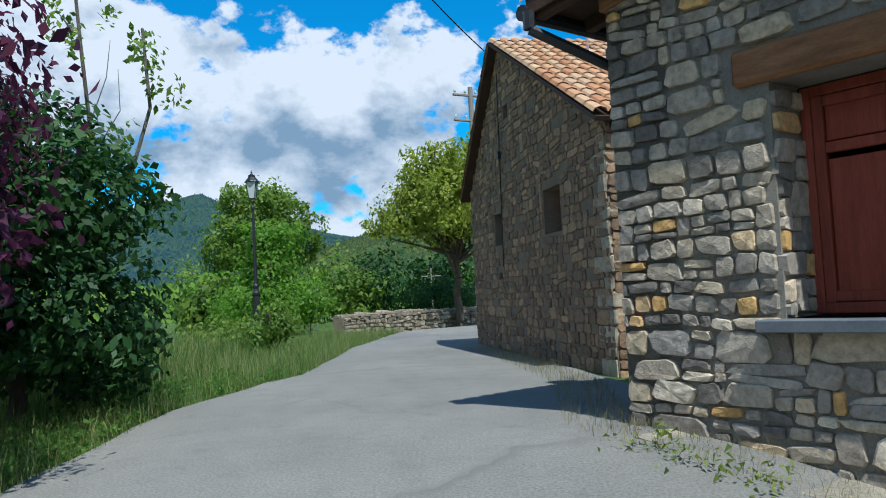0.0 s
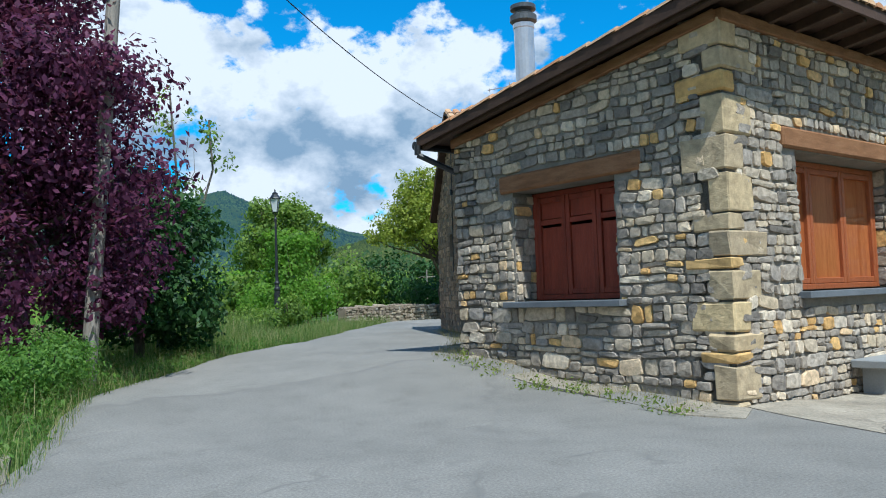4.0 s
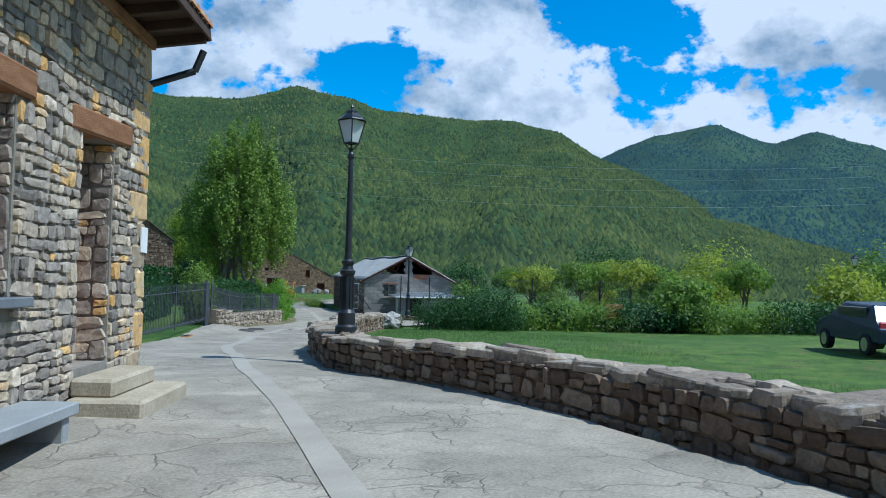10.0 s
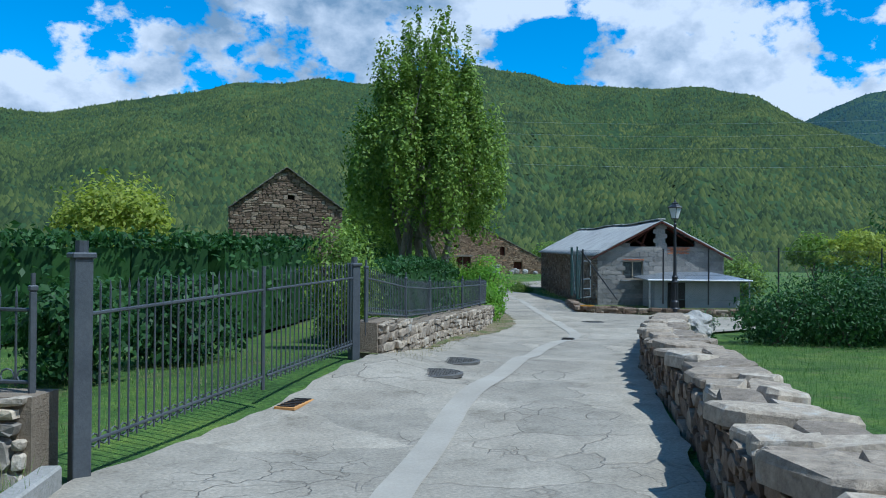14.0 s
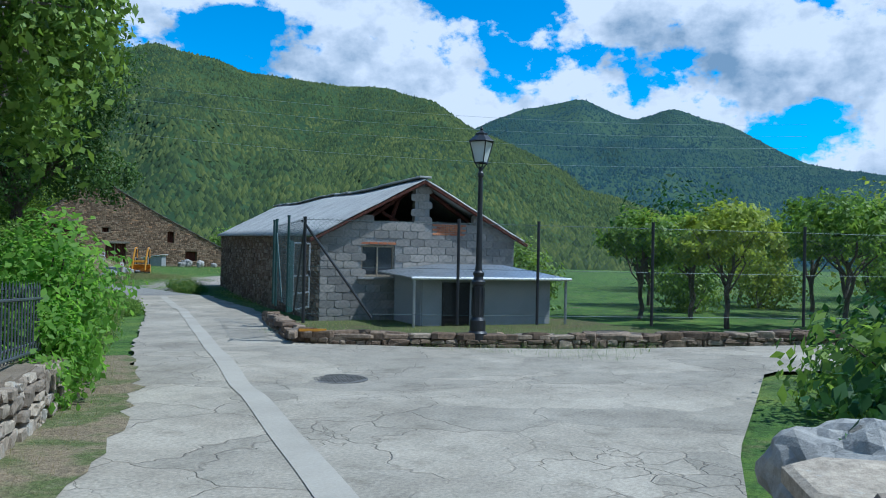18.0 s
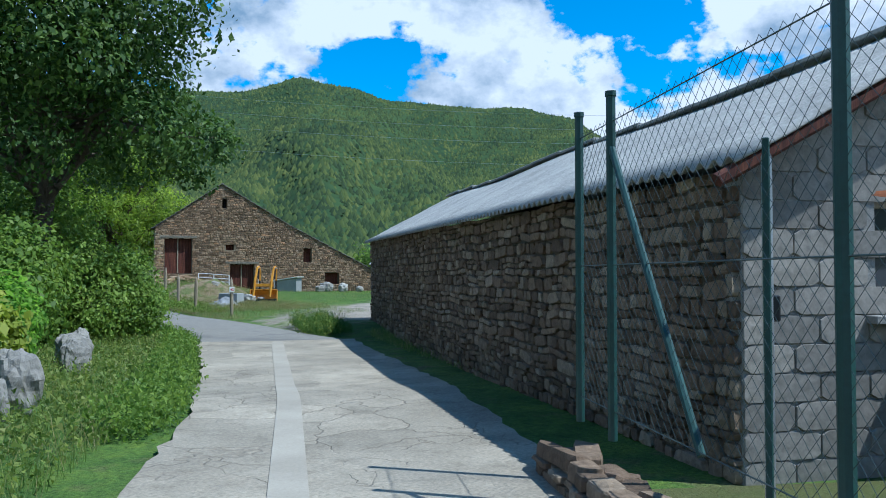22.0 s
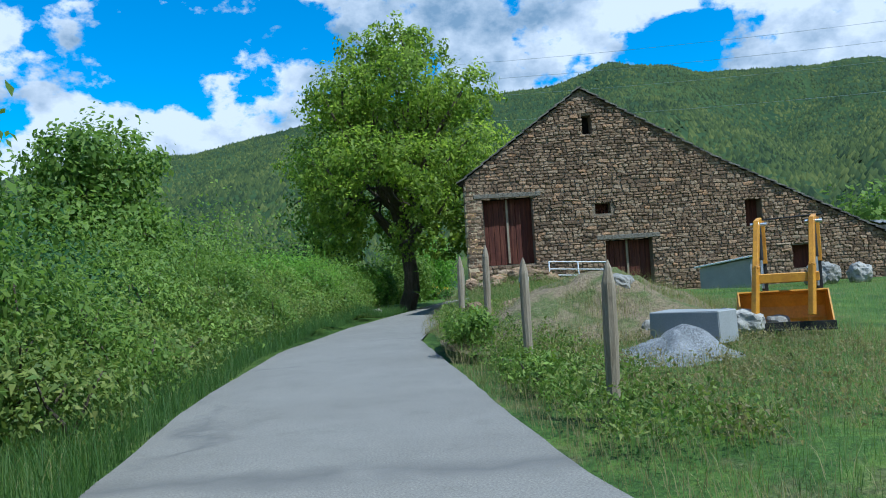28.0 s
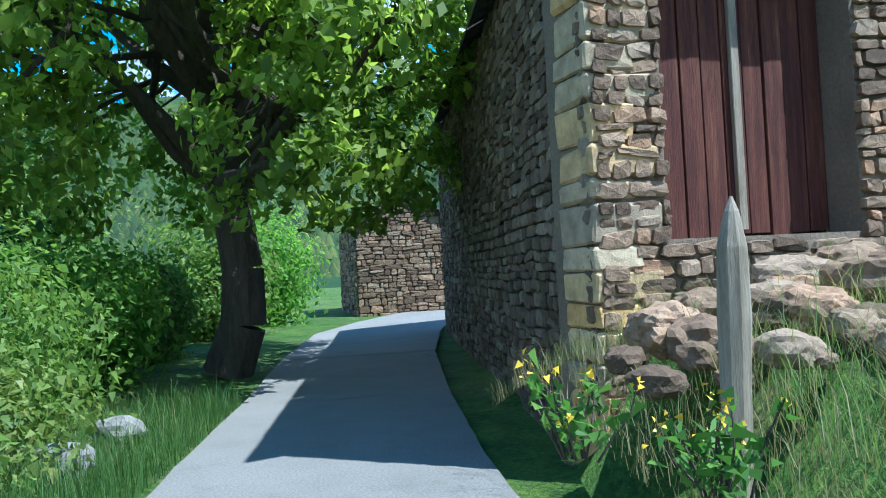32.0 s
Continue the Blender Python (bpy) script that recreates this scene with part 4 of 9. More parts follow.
def hills(name, profile, r0, r1, base, label, stops, seed, tree_scale, haze):
    """A wooded slope from r0 to r1 metres out whose skyline follows (azimuth, elevation) pairs."""
    rng = np.random.default_rng(seed)
    az = np.arange(profile[0][0], profile[-1][0] + 0.01, 0.5)
    el = np.interp(az, [p[0] for p in profile], [p[1] for p in profile])
    rows = 34
    v, f = [], []
    for i in range(rows + 1):
        s = i / rows
        r = r0 + (r1 - r0) * s
        for k, (a, e) in enumerate(zip(az, el)):
            top = r1 * math.tan(radians(e))
            spur = noise.noise((a * 0.10, s * 2.2, seed)) * 0.16 + noise.noise((a * 0.28, s * 5.0, seed + 3)) * 0.07
            h = base + (top - base) * min(1.0, (s ** 1.15 + spur * 4 * s * (1 - s)))
            if i == rows:
                h = top + noise.noise((a * 2.5, seed, 0)) * r1 * 0.0016
            h = max(base - 2, min(h, base + (top - base) * (s * 0.96 + 0.04)))
            rr = r * (1 + 0.03 * noise.noise((a * 0.3, s * 4, seed + 9)))
            v.append((35 + rr * math.sin(radians(a)), 35 + rr * math.cos(radians(a)), h))
    n = len(az)
    for i in range(rows):
        for k in range(n - 1):
            q = i * n + k
            f.append((q, q + 1, q + n + 1, q + n))
    m, N, L, b = material(name + "_woods", 0.95, spec=0.1)
    p = coords(N, L, "World", (1, 1, 0.7))
    vor = N.new("ShaderNodeTexVoronoi")
    vor.inputs["Scale"].default_value = tree_scale
    vor.inputs["Randomness"].default_value = 1.0
    L.new(p, vor.inputs["Vector"])
    big = noise_tex(N, L, p, tree_scale * 0.045, 6, 0.6)
    col = ramp(N, L, big, stops)
    per = ramp(N, L, vor.outputs["Color"], ((0.15, (0.85, 0.88, 0.85)), (0.85, (1.3, 1.25, 1.0))))
    col = mixed(N, L, 1.0, col, per, "MULTIPLY")
    # shade between crowns painted in: lighter middles, darker towards the gaps
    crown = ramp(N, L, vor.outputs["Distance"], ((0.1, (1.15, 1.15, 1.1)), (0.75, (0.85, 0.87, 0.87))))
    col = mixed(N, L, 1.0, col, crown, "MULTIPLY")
    # distance haze painted into the base colour as a share of flat blue-green
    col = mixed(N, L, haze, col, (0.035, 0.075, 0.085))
    L.new(col, b.inputs["Base Color"])
    inv = N.new("ShaderNodeMath")
    inv.operation = "SUBTRACT"
    inv.inputs[0].default_value = 1.0
    L.new(vor.outputs["Distance"], inv.inputs[1])
    bump(N, L, b, inv.outputs[0], 0.1, 0.3)
    ob = mesh_ob(name, v, f, m, smooth=True)
    HILLS[name] = (np.array(v).reshape(rows + 1, n, 3), az)
    return tagged(ob, label, "mountain", kind="structure")


HILLS = {}


def forest(name, hill, count, r0, r1, lo, hi, stops, label, seed, s0=0.02):
    """Tree crowns standing all over a slope, each a small pointed body."""
    rng = np.random.default_rng(seed)
    g, az = HILLS[hill]
    rows, cols = g.shape[0] - 1, g.shape[1] - 1
    k0, k1 = np.searchsorted(az, lo), min(np.searchsorted(az, hi), cols)
    a, b = rng.uniform(s0 * rows, rows - 1e-3, count), rng.uniform(k0, k1 - 1e-3, count)
    i, k = a.astype(int), b.astype(int)
    fa, fb = (a - i)[:, None], (b - k)[:, None]
    p = g[i, k] * (1 - fa) * (1 - fb) + g[i + 1, k] * fa * (1 - fb) + g[i, k + 1] * (1 - fa) * fb + g[i + 1, k + 1] * fa * fb
    r = rng.uniform(r0, r1, count)[:, None]
    tall = rng.uniform(0.6, 1.35, count)[:, None]
    t = rng.uniform(0, 6.3, count)[:, None]
    ring = []
    for j in range(4):
        q = t + j * 2 * np.pi / 4
        ring.append(p + np.concatenate([np.cos(q) * r * rng.uniform(0.7, 1.2, (count, 1)), np.sin(q) * r * rng.uniform(0.7, 1.2, (count, 1)), r * rng.uniform(-0.95, -0.1, (count, 1))], 1))
    top = p + np.concatenate([np.zeros((count, 2)), r * tall], 1)
    v = np.stack(ring + [top], 1).reshape(-1, 3)
    tri = np.array([(j, (j + 1) % 4, 4) for j in range(4)])
    f = (np.arange(count)[:, None, None] * 5 + tri[None]).reshape(-1)
    me = bpy.data.meshes.new(name)
    me.vertices.add(len(v))
    me.vertices.foreach_set("co", v.astype(np.float32).ravel())
    me.loops.add(len(f))
    me.loops.foreach_set("vertex_index", f.astype(np.int32))
    m = len(f) // 3
    me.polygons.add(m)
    me.polygons.foreach_set("loop_start", np.arange(0, 3 * m, 3, dtype=np.int32))
    me.polygons.foreach_set("loop_total", np.full(m, 3, dtype=np.int32))
    mt, N, L, bs = material(name + "_leaf", 0.9, spec=0.1)
    q = coords(N, L, "World")
    patch = noise_tex(N, L, q, 0.008 * 3.0 / r0, 5, 0.65)
    pick = N.new("ShaderNodeNewGeometry").outputs["Random Per Island"]
    sm = N.new("ShaderNodeMath")
    sm.operation = "MULTIPLY_ADD"
    L.new(pick, sm.inputs[0])
    sm.inputs[1].default_value = 0.42
    L.new(patch, sm.inputs[2])
    L.new(ramp(N, L, sm.outputs[0], stops), bs.inputs["Base Color"])
    me.materials.append(mt)
    me.update(calc_edges=True)
    return tagged(new(name, me), label, "forest", kind="stuff")


NEARWOOD = ((0.40, (0.018, 0.034, 0.018)), (0.56, (0.028, 0.047, 0.020)), (0.70, (0.045, 0.068, 0.024)), (0.84, (0.062, 0.086, 0.026)), (0.97, (0.09, 0.11, 0.034)))
# far crowns carry the haze of distance in their own colour stops
FARWOOD_HAZED = ((0.40, (0.012, 0.035, 0.050)), (0.6, (0.018, 0.048, 0.060)), (0.8, (0.026, 0.062, 0.062)), (0.95, (0.038, 0.078, 0.06)))
WOODS = ((0.3, (0.018, 0.036, 0.016)), (0.45, (0.028, 0.054, 0.019)), (0.58, (0.045, 0.076, 0.023)), (0.72, (0.062, 0.095, 0.027)))
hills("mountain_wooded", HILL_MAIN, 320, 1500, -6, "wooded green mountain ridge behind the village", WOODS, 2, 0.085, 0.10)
hills("mountain_far", HILL_FAR, 750, 3400, -9, "mountain far along the valley, tinted hazy blue-green", WOODS, 5, 0.05, 0.45)
hills("mountain_left", HILL_LEFT, 750, 3300, -9, "mountain across the valley, tinted hazy blue-green", WOODS, 8, 0.05, 0.45)
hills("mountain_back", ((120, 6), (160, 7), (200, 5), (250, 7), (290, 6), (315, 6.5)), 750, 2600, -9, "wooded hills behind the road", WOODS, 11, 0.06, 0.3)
hills("valley_woods", ((-55, 2.0), (-35, 1.6), (-20, 1.4), (-8, 1.9), (2, 1.7)), 130, 300, -3, "band of trees across the valley floor", ((0.3, (0.03, 0.06, 0.014)), (0.5, (0.06, 0.10, 0.02)), (0.7, (0.10, 0.13, 0.03))), 21, 0.22, 0.1)

forest("mountain_trees", "mountain_wooded", 66000, 1.8, 3.9, -12, 84, NEARWOOD, "dense green woods covering the mountain", 3)
forest("far_mountain_trees", "mountain_far", 22000, 3.2, 6.5, 60, 96, FARWOOD_HAZED, "woods on the far mountain in haze-tinted blue-green", 4)
forest("left_mountain_trees", "mountain_left", 16000, 3.2, 6.5, -32, 8, FARWOOD_HAZED, "woods across the valley in haze-tinted blue-green", 5)
forest("valley_trees", "valley_woods", 2600, 2.0, 4.2, -50, 2, ((0.4, (0.03, 0.075, 0.012)), (0.65, (0.07, 0.14, 0.02)), (0.9, (0.12, 0.19, 0.03))), "scattered trees on the valley floor", 6, 0.0)


# ---- roads ----
RAIL_L = [(21.9, 20.6), (25.6, 23.9), (28.9, 26.1), (31.7, 28.7), (33.0, 29.9), (34.6, 32.0)]
LANE_L = [(4.3, 2.35), (8.4, 5.8), (12.5, 9.2), (15.2, 13.9), (17.2, 17.0), (21.9, 20.3), (25.4, 23.1), (28.9, 25.3), (33.2, 29.0), (36.7, 32.9), (42.4, 38.9), (45.7, 43.3), (48.9, 47.9)]
LANE_R = [(7.2, -6.2), (12.2, 0.2), (15.0, 5.6), (16.1, 8.6), (17.3, 11.0), (18.5, 12.6), (19.7, 13.8), (21.5, 15.2), (25.5, 18.6), (30.3, 21.6), (34.5, 24.5), (38.6, 30.6), (42.4, 34.5), (46.6, 39.0), (51.5, 45.4)]
strip_mesh("pavement_lane", LANE_L, LANE_R, 220, 26, M["concrete"], 0.012, "pale worn concrete lane with flagstone joints", edge=0.05, seed=3)
strip_mesh("road_square", [(-2.4, -30), (-2.4, -6), (-1.9, -0.6), (-3.1, 3.0), (-3.2, 8.6), (-2.2, 11.5), (-2.4, 18.4), (-1.6, 24), (2.5, 31), (9, 38)], [(26, -30), (12, -10), (7.8, -5.9), (5.4, 2.6), (1.9, 6.2), (1.85, 9.3), (1.35, 12.7), (0.75, 16.0), (0.9, 19.0), (1.9, 22.5), (5.5, 28.0), (12, 35)], 150, 22, M["asphalt"], 0.006, "grey worn asphalt road", edge=0.05, seed=4)
strip_mesh("road_side", [(29.6, 22.4), (31.0, 22.1), (33.5, 22.5), (36.5, 22.7), (39.4, 22.9), (42.3, 19.4), (46, 14), (52, 5)], [(37.6, 31.2), (38.75, 30.3), (41.0, 26.4), (47.2, 18.6), (56, 8)], 60, 14, M["concrete"], 0.008, "pale concrete side road", seed=5)
BEND_L = [(48.8, 47.6), (49.8, 50.0), (50.6, 54.0), (51.8, 58.4), (53.1, 61.35), (55.9, 66.7), (57.3, 68.8), (59.8, 72.75), (62.98, 76.77), (64.88, 79.03), (67.2, 82.0), (70.65, 86.0), (73.4, 88.0), (80, 92)]
BEND_R = [(51.5, 45.4), (53.0, 50.3), (53.9, 53.4), (54.6, 56.6), (55.3, 58.5), (56.7, 61.9), (58.5, 66.2), (60.9, 70.0), (64.3, 74.85), (66.4, 77.4), (69.2, 80.6), (72.2, 83.6), (75.2, 86.2), (82, 90)]
strip_mesh("road_bend", BEND_L, BEND_R, 170, 10, M["asphalt_new"], 0.012, "smooth grey asphalt road bending left", edge=0.012, seed=6, level=True)
CENTRE = [(6.6, -1.7), (7.9, 0.2), (9.25, 2.1), (10.5, 3.8), (12.75, 6.95), (14.7, 9.9), (16.7, 12.75), (18.4, 15.2), (21.2, 17.7), (24.0, 19.7), (26.6, 21.6), (29.2, 23.1), (30.3, 23.9), (37.2, 31.6), (43.7, 38.9), (50.0, 46.4)]


def beside(line, off):
    line = resample(line, 0.6)
    d = np.gradient(line, axis=0)
    d /= np.linalg.norm(d, axis=1)[:, None]
    return line + np.stack([-d[:, 1], d[:, 0]], 1) * off


VERGE = strip_mesh("pavement_verge", RAIL_L, [(22.0, 20.3), (25.5, 23.1), (29.0, 25.25), (30.6, 26.3), (33.3, 28.95), (35.3, 31.4)], 60, 4, M["dead_grass"], 0.018, "gravelly dry verge below the garden wall", edge=0.08, seed=12)
strip_mesh("trim_drain_strip", beside(CENTRE, 0.13), beside(CENTRE, -0.13), 160, 2, M["strip"], 0.020, "smooth pale concrete strip along the lane", seed=7)
strip_mesh("pavement_fenced_yard", [(38.9, 31.0), (42.3, 34.3)], [(44.6, 24.0), (47.6, 28.8)], 20, 16, M["soil"], 0.01, "bare earth and rubble inside the wire fence", edge=0.05, seed=14)

ground_sheet()

def rough_block(c, s, rng):
    """A hewn corner stone: a box with shifted corners and chipped edges."""
    bm = boxed(c, s)
    for v in bm.verts:
        v.co += Vector((rng.uniform(-0.014, 0.014), rng.uniform(-0.014, 0.014), rng.uniform(-0.012, 0.012)))
    bmesh.ops.bevel(bm, geom=list(bm.edges), offset=rng.uniform(0.012, 0.03), segments=1, affect="EDGES", profile=0.5)
    for v in bm.verts:
        v.co += Vector((rng.uniform(-0.006, 0.006), rng.uniform(-0.006, 0.006), rng.uniform(-0.006, 0.006)))
    return bm


# ---- house with the bench ----
HA, HR = (4.2, 2.3), 39.73
RX, RY = math.cos(radians(HR)), math.sin(radians(HR))


def house_at(u, v, z=0.0):
    return (HA[0] + RX * u - RY * v, HA[1] + RY * u + RX * v, z)


def roof_z(v):
    return 4.22 - 0.135 * v


def window_casement(parent, m, w, h, panes, wood, glass=True):
    """A wooden window set in an opening: outer frame, leaves and panes; m puts x along, y inward, z up from its lower middle."""
    win = thing("window", (0, 0, 0), "", "")
    for k in ("label", "category"):
        if k in win:
            del win[k]
    win.parent = parent
    win.matrix_world = m
    t = 0.07
    bm = bmesh.new()
    slab(bm, (-w / 2 + t / 2, 0, h / 2), (t, 0.09, h), None, 0.006)
    slab(bm, (w / 2 - t / 2, 0, h / 2), (t, 0.09, h), None, 0.006)
    slab(bm, (0, 0, t / 2), (w - 2 * t, 0.09, t), None, 0.006)
    slab(bm, (0, 0, h - t / 2), (w - 2 * t, 0.09, t), None, 0.006)
    part("window_frame", bm, wood, win)
    each = (w - 2 * t) / panes
    for k in range(panes):
        x = -w / 2 + t + each * (k + 0.5)
        bm = bmesh.new()
        for s in (-1, 1):
            slab(bm, (x + s * (each / 2 - 0.04), -0.015, h / 2), (0.07, 0.06, h - 2 * t), None, 0.005)
        for z in (t + 0.04, h - t - 0.04) if glass else (t + 0.04, h - t - 0.04, h * 0.72):
            slab(bm, (x, -0.015, z), (each - 0.15, 0.05, 0.07), None, 0.005)
        if not glass:
            slab(bm, (x, 0.0, h * 0.36), (each - 0.16, 0.03, h * 0.62), None, 0.004)
            slab(bm, (x, 0.0, h * 0.85), (each - 0.16, 0.03, h * 0.2), None, 0.004)
            part("shutter_leaf", bm, wood, win)
        else:
            part("casement", bm, wood, win)
            part("pane", boxed((x, 0.01, h / 2), (each - 0.14, 0.008, h - 2 * t - 0.1)), M["inner_shutter"], win)
    return win


def house():
    root = thing("stone_house", (*HA, 0), "low rubble-stone house with timber lintels and a tiled mono-pitch roof", "house")
    rng = random.Random(5)
    length, depth = 10.5, 4.55
    mr = Matrix.Translation((*HA, 0)) @ Matrix.Rotation(radians(HR), 4, "Z")
    end = house_at(0, depth)
    mf = Matrix.Translation(end) @ Matrix.Rotation(radians(HR - 90), 4, "Z")
    holes_r = [(1.42, 4.18, 1.14, 2.78), (5.32, 7.3, 1.14, 2.78), (8.62, 9.48, 0.42, 2.72)]
    holes_f = [(depth - 3.3, depth - 1.5, 1.12, 2.62)]
    top_r, top_f = (lambda x: 4.18), (lambda x: roof_z(depth - x) - 0.04)
    for name, m, ln, hs, top in (("wall_side", mr, length, holes_r, top_r), ("wall_front", mf, depth, holes_f, top_f)):
        w = part(name, holed_wall(bmesh.new(), ln, -0.35, top, 0.5, hs), M["mortar"], root)
        w.matrix_world = m
        spare = [(a - 0.02, b + 0.02, c - 0.1, d) for a, b, c, d in hs] + [(a - 0.3, b + 0.25, d - 0.02, d + 0.22) for a, b, c, d in hs]
        st = courses(ln, top, rng, 0.075, 0.21, 0.09, 0.38, spare, gap=0.013, low=-0.4)
        st = [s for s in st if s[0] > 0.2 or name == "wall_front"]
        st = [s for s in st if s[0] < ln - 0.2 or name == "wall_side"]
        near = (lambda u, z: 0.4 < u < 5.0) if name == "wall_side" else (lambda u, z: u > 0.9)
        lay(st, m, 0.05, M["stone_a"], M["stones_a"], w, rng, near, 295, proud=0.022)
        # reveals of the openings, stone on both sides
        for (a, b, c, d) in hs:
            for x, turn in ((a, 90), (b, -90)):
                mm = m @ Matrix.Translation((x, 0.0 if turn > 0 else 0.4, 0)) @ Matrix.Rotation(radians(turn), 4, "Z")
                rs = courses(0.4, lambda q, d=d: d - c, rng, 0.12, 0.28, 0.18, 0.42)
                lay([(p, q + c, r, s) for p, q, r, s in rs], mm, 0.05, M["stone_a"], M["stones_a"], w, rng, None, proud=0.012)
    back = part("wall_back", bmesh.new(), M["mortar"], root)
    bm = bmesh.new()
    slab(bm, (length / 2, depth - 0.25, 1.65), (length, 0.5, 4.0))
    slab(bm, (length - 0.25, depth / 2, 1.75), (0.5, depth - 1.0, 4.2))
    bm.to_mesh(back.data)
    bm.free()
    back.matrix_world = mr
    # corner stones, long and short in turn
    for (u0, v0, sx, sy) in ((0, 0, 1, 1), (length, 0, -1, 1)):
        z = -0.42
        k = 0
        while z < 4.0:
            h = min(rng.choice((0.14, 0.2, 0.26, 0.32, 0.42)) * rng.uniform(0.9, 1.1), 4.12 - z)
            a, b = (rng.uniform(0.42, 0.74), rng.uniform(0.2, 0.34)) if (k + (rng.random() < 0.25)) % 2 else (rng.uniform(0.22, 0.36), rng.uniform(0.36, 0.62))
            bm = rough_block((sx * (a / 2 - 0.04), b / 2 - 0.04, h / 2), (a, b, h - 0.02), rng)
            q = part("quoin", bm, M["quoin"], root)
            q.matrix_world = mr @ Matrix.Translation((u0, v0, z)) @ Matrix.Rotation(rng.uniform(-0.012, 0.012), 4, "Z")
            z += h
            k += 1
    # lintels, sills
    for (a, b, z) in ((1.1, 4.42, 2.78), (5.0, 7.55, 2.78), (8.3, 9.9, 2.72)):
        bm = boxed(((a + b) / 2, 0.17, z + 0.12), (b - a, 0.46, 0.24), 0.025)
        for v in bm.verts:
            v.co.z += 0.03 * math.sin(v.co.x * 2.1) + 0.012 * math.sin(v.co.x * 9)
        part("lintel", bm, M["beam"], root, "rough-hewn brown timber lintel").matrix_world = mr
    bm = boxed((depth - 2.3, 0.17, 2.74), (2.45, 0.46, 0.24), 0.025)
    part("lintel", bm, M["beam"], root, "rough-hewn brown timber lintel").matrix_world = mf
    for (a, b) in ((1.3, 4.3), (5.2, 7.42)):
        part("sill", boxed(((a + b) / 2, 0.1, 1.10), (b - a, 0.52, 0.08), 0.008), M["sill"], root, "dark slate window sill").matrix_world = mr
    part("sill", boxed((depth - 2.4, 0.1, 1.08), (2.05, 0.52, 0.08), 0.008), M["sill"], root, "dark slate window sill").matrix_world = mf
    # windows and door
    window_casement(root, mr @ Matrix.Translation((2.8, 0.4, 1.15)), 2.74, 1.62, 3, M["orange_wood"])
    window_casement(root, mr @ Matrix.Translation((6.31, 0.4, 1.15)), 1.96, 1.62, 2, M["orange_wood"])
    window_casement(root, mf @ Matrix.Translation((depth - 2.4, 0.4, 1.13)), 1.78, 1.48, 3, M["red_wood"], glass=False)
    door = part("door", boxed((9.05, 0.42, 1.57), (0.84, 0.06, 2.28), 0.005), M["orange_wood"], root, "brown wooden door deep in the wall")
    door.matrix_world = mr
    for (x, z, h) in ((9.05, 0.95, 0.8), (9.05, 2.1, 0.9)):
        part("door_panel", boxed((x, 0.38, z), (0.56, 0.03, h), 0.012), M["orange_wood"], door)
    part("door_handle", lathe(bmesh.new(), ((0.012, 0), (0.025, 0.02), (0.03, 0.05), (0.012, 0.07)), 8, Matrix.Translation((8.75, 0.38, 1.4)) @ Matrix.Rotation(radians(90), 4, "X")), M["steel"], door)
    # roof
    m0 = mr @ Matrix.Translation((0, 0, 4.22)) @ Matrix.Rotation(math.atan(-0.135), 4, "X")
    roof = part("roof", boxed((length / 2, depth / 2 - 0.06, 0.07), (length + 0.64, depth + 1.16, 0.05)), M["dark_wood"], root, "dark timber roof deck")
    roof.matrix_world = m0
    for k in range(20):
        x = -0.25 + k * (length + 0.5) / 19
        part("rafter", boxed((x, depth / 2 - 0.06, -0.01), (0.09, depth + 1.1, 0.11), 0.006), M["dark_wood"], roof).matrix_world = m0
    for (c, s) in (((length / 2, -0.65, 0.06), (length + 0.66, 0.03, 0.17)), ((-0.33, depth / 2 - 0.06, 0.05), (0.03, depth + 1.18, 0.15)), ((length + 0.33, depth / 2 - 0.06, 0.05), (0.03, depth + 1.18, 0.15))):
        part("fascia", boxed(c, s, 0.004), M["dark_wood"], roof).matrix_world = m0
    for (c, s, mm) in (((length / 2, -0.03, 4.12), (length + 0.06, 0.1, 0.13), mr), ((depth / 2, -0.03, 0), (depth, 0.1, 0.13), mf)):
        bm = boxed(c, s, 0.01)
        if mm is mf:
            for v in bm.verts:
                v.co.z += roof_z(depth - v.co.x) - 0.1
        part("wall_plate", bm, M["beam"], root).matrix_world = mm
    verts, faces = [], []
    for i in range(56):
        for j in range(13):
            x, y = -0.27 + i * 0.2, -0.70 + j * 0.445
            for (yy, r, zz) in ((y, 0.095, 0.13), (y + 0.5, 0.08, 0.115)):
                for k in range(6):
                    a = math.pi * k / 5
                    verts.append((x + r * math.cos(a) + rng.uniform(-0.004, 0.004), yy, zz + r * 0.75 * math.sin(a)))
            q = len(verts) - 12
            faces += [(q + k, q + 6 + k, q + 7 + k, q + 1 + k) for k in range(5)]
            faces.append(tuple(q + k for k in range(6)))
    t = tagged(mesh_ob("roof_tiles", verts, faces, M["tile"], roof, "curved orange clay roof tiles"), kind="stuff")
    t.matrix_world = m0
    bm = bmesh.new()
    pz = roof_z(4.2)
    lathe(bm, ((0.15, pz - 0.15), (0.15, pz + 0.05), (0.155, pz + 0.06), (0.155, 5.35), (0.165, 5.36), (0.165, 5.43)), 20)
    pipe = part("chimney_pipe", bm, M["steel"], root, "shiny steel chimney pipe", smooth=False)
    pipe.matrix_world = Matrix.Translation(house_at(1.12, 4.1))
    part("cowl", lathe(bmesh.new(), ((0.15, 5.43), (0.21, 5.47), (0.21, 5.56), (0.13, 5.60), (0.13, 5.63), (0.2, 5.66), (0.2, 5.72), (0.05, 5.78)), 20), M["grey_iron"], pipe).matrix_world = Matrix.Translation(house_at(1.12, 4.1))
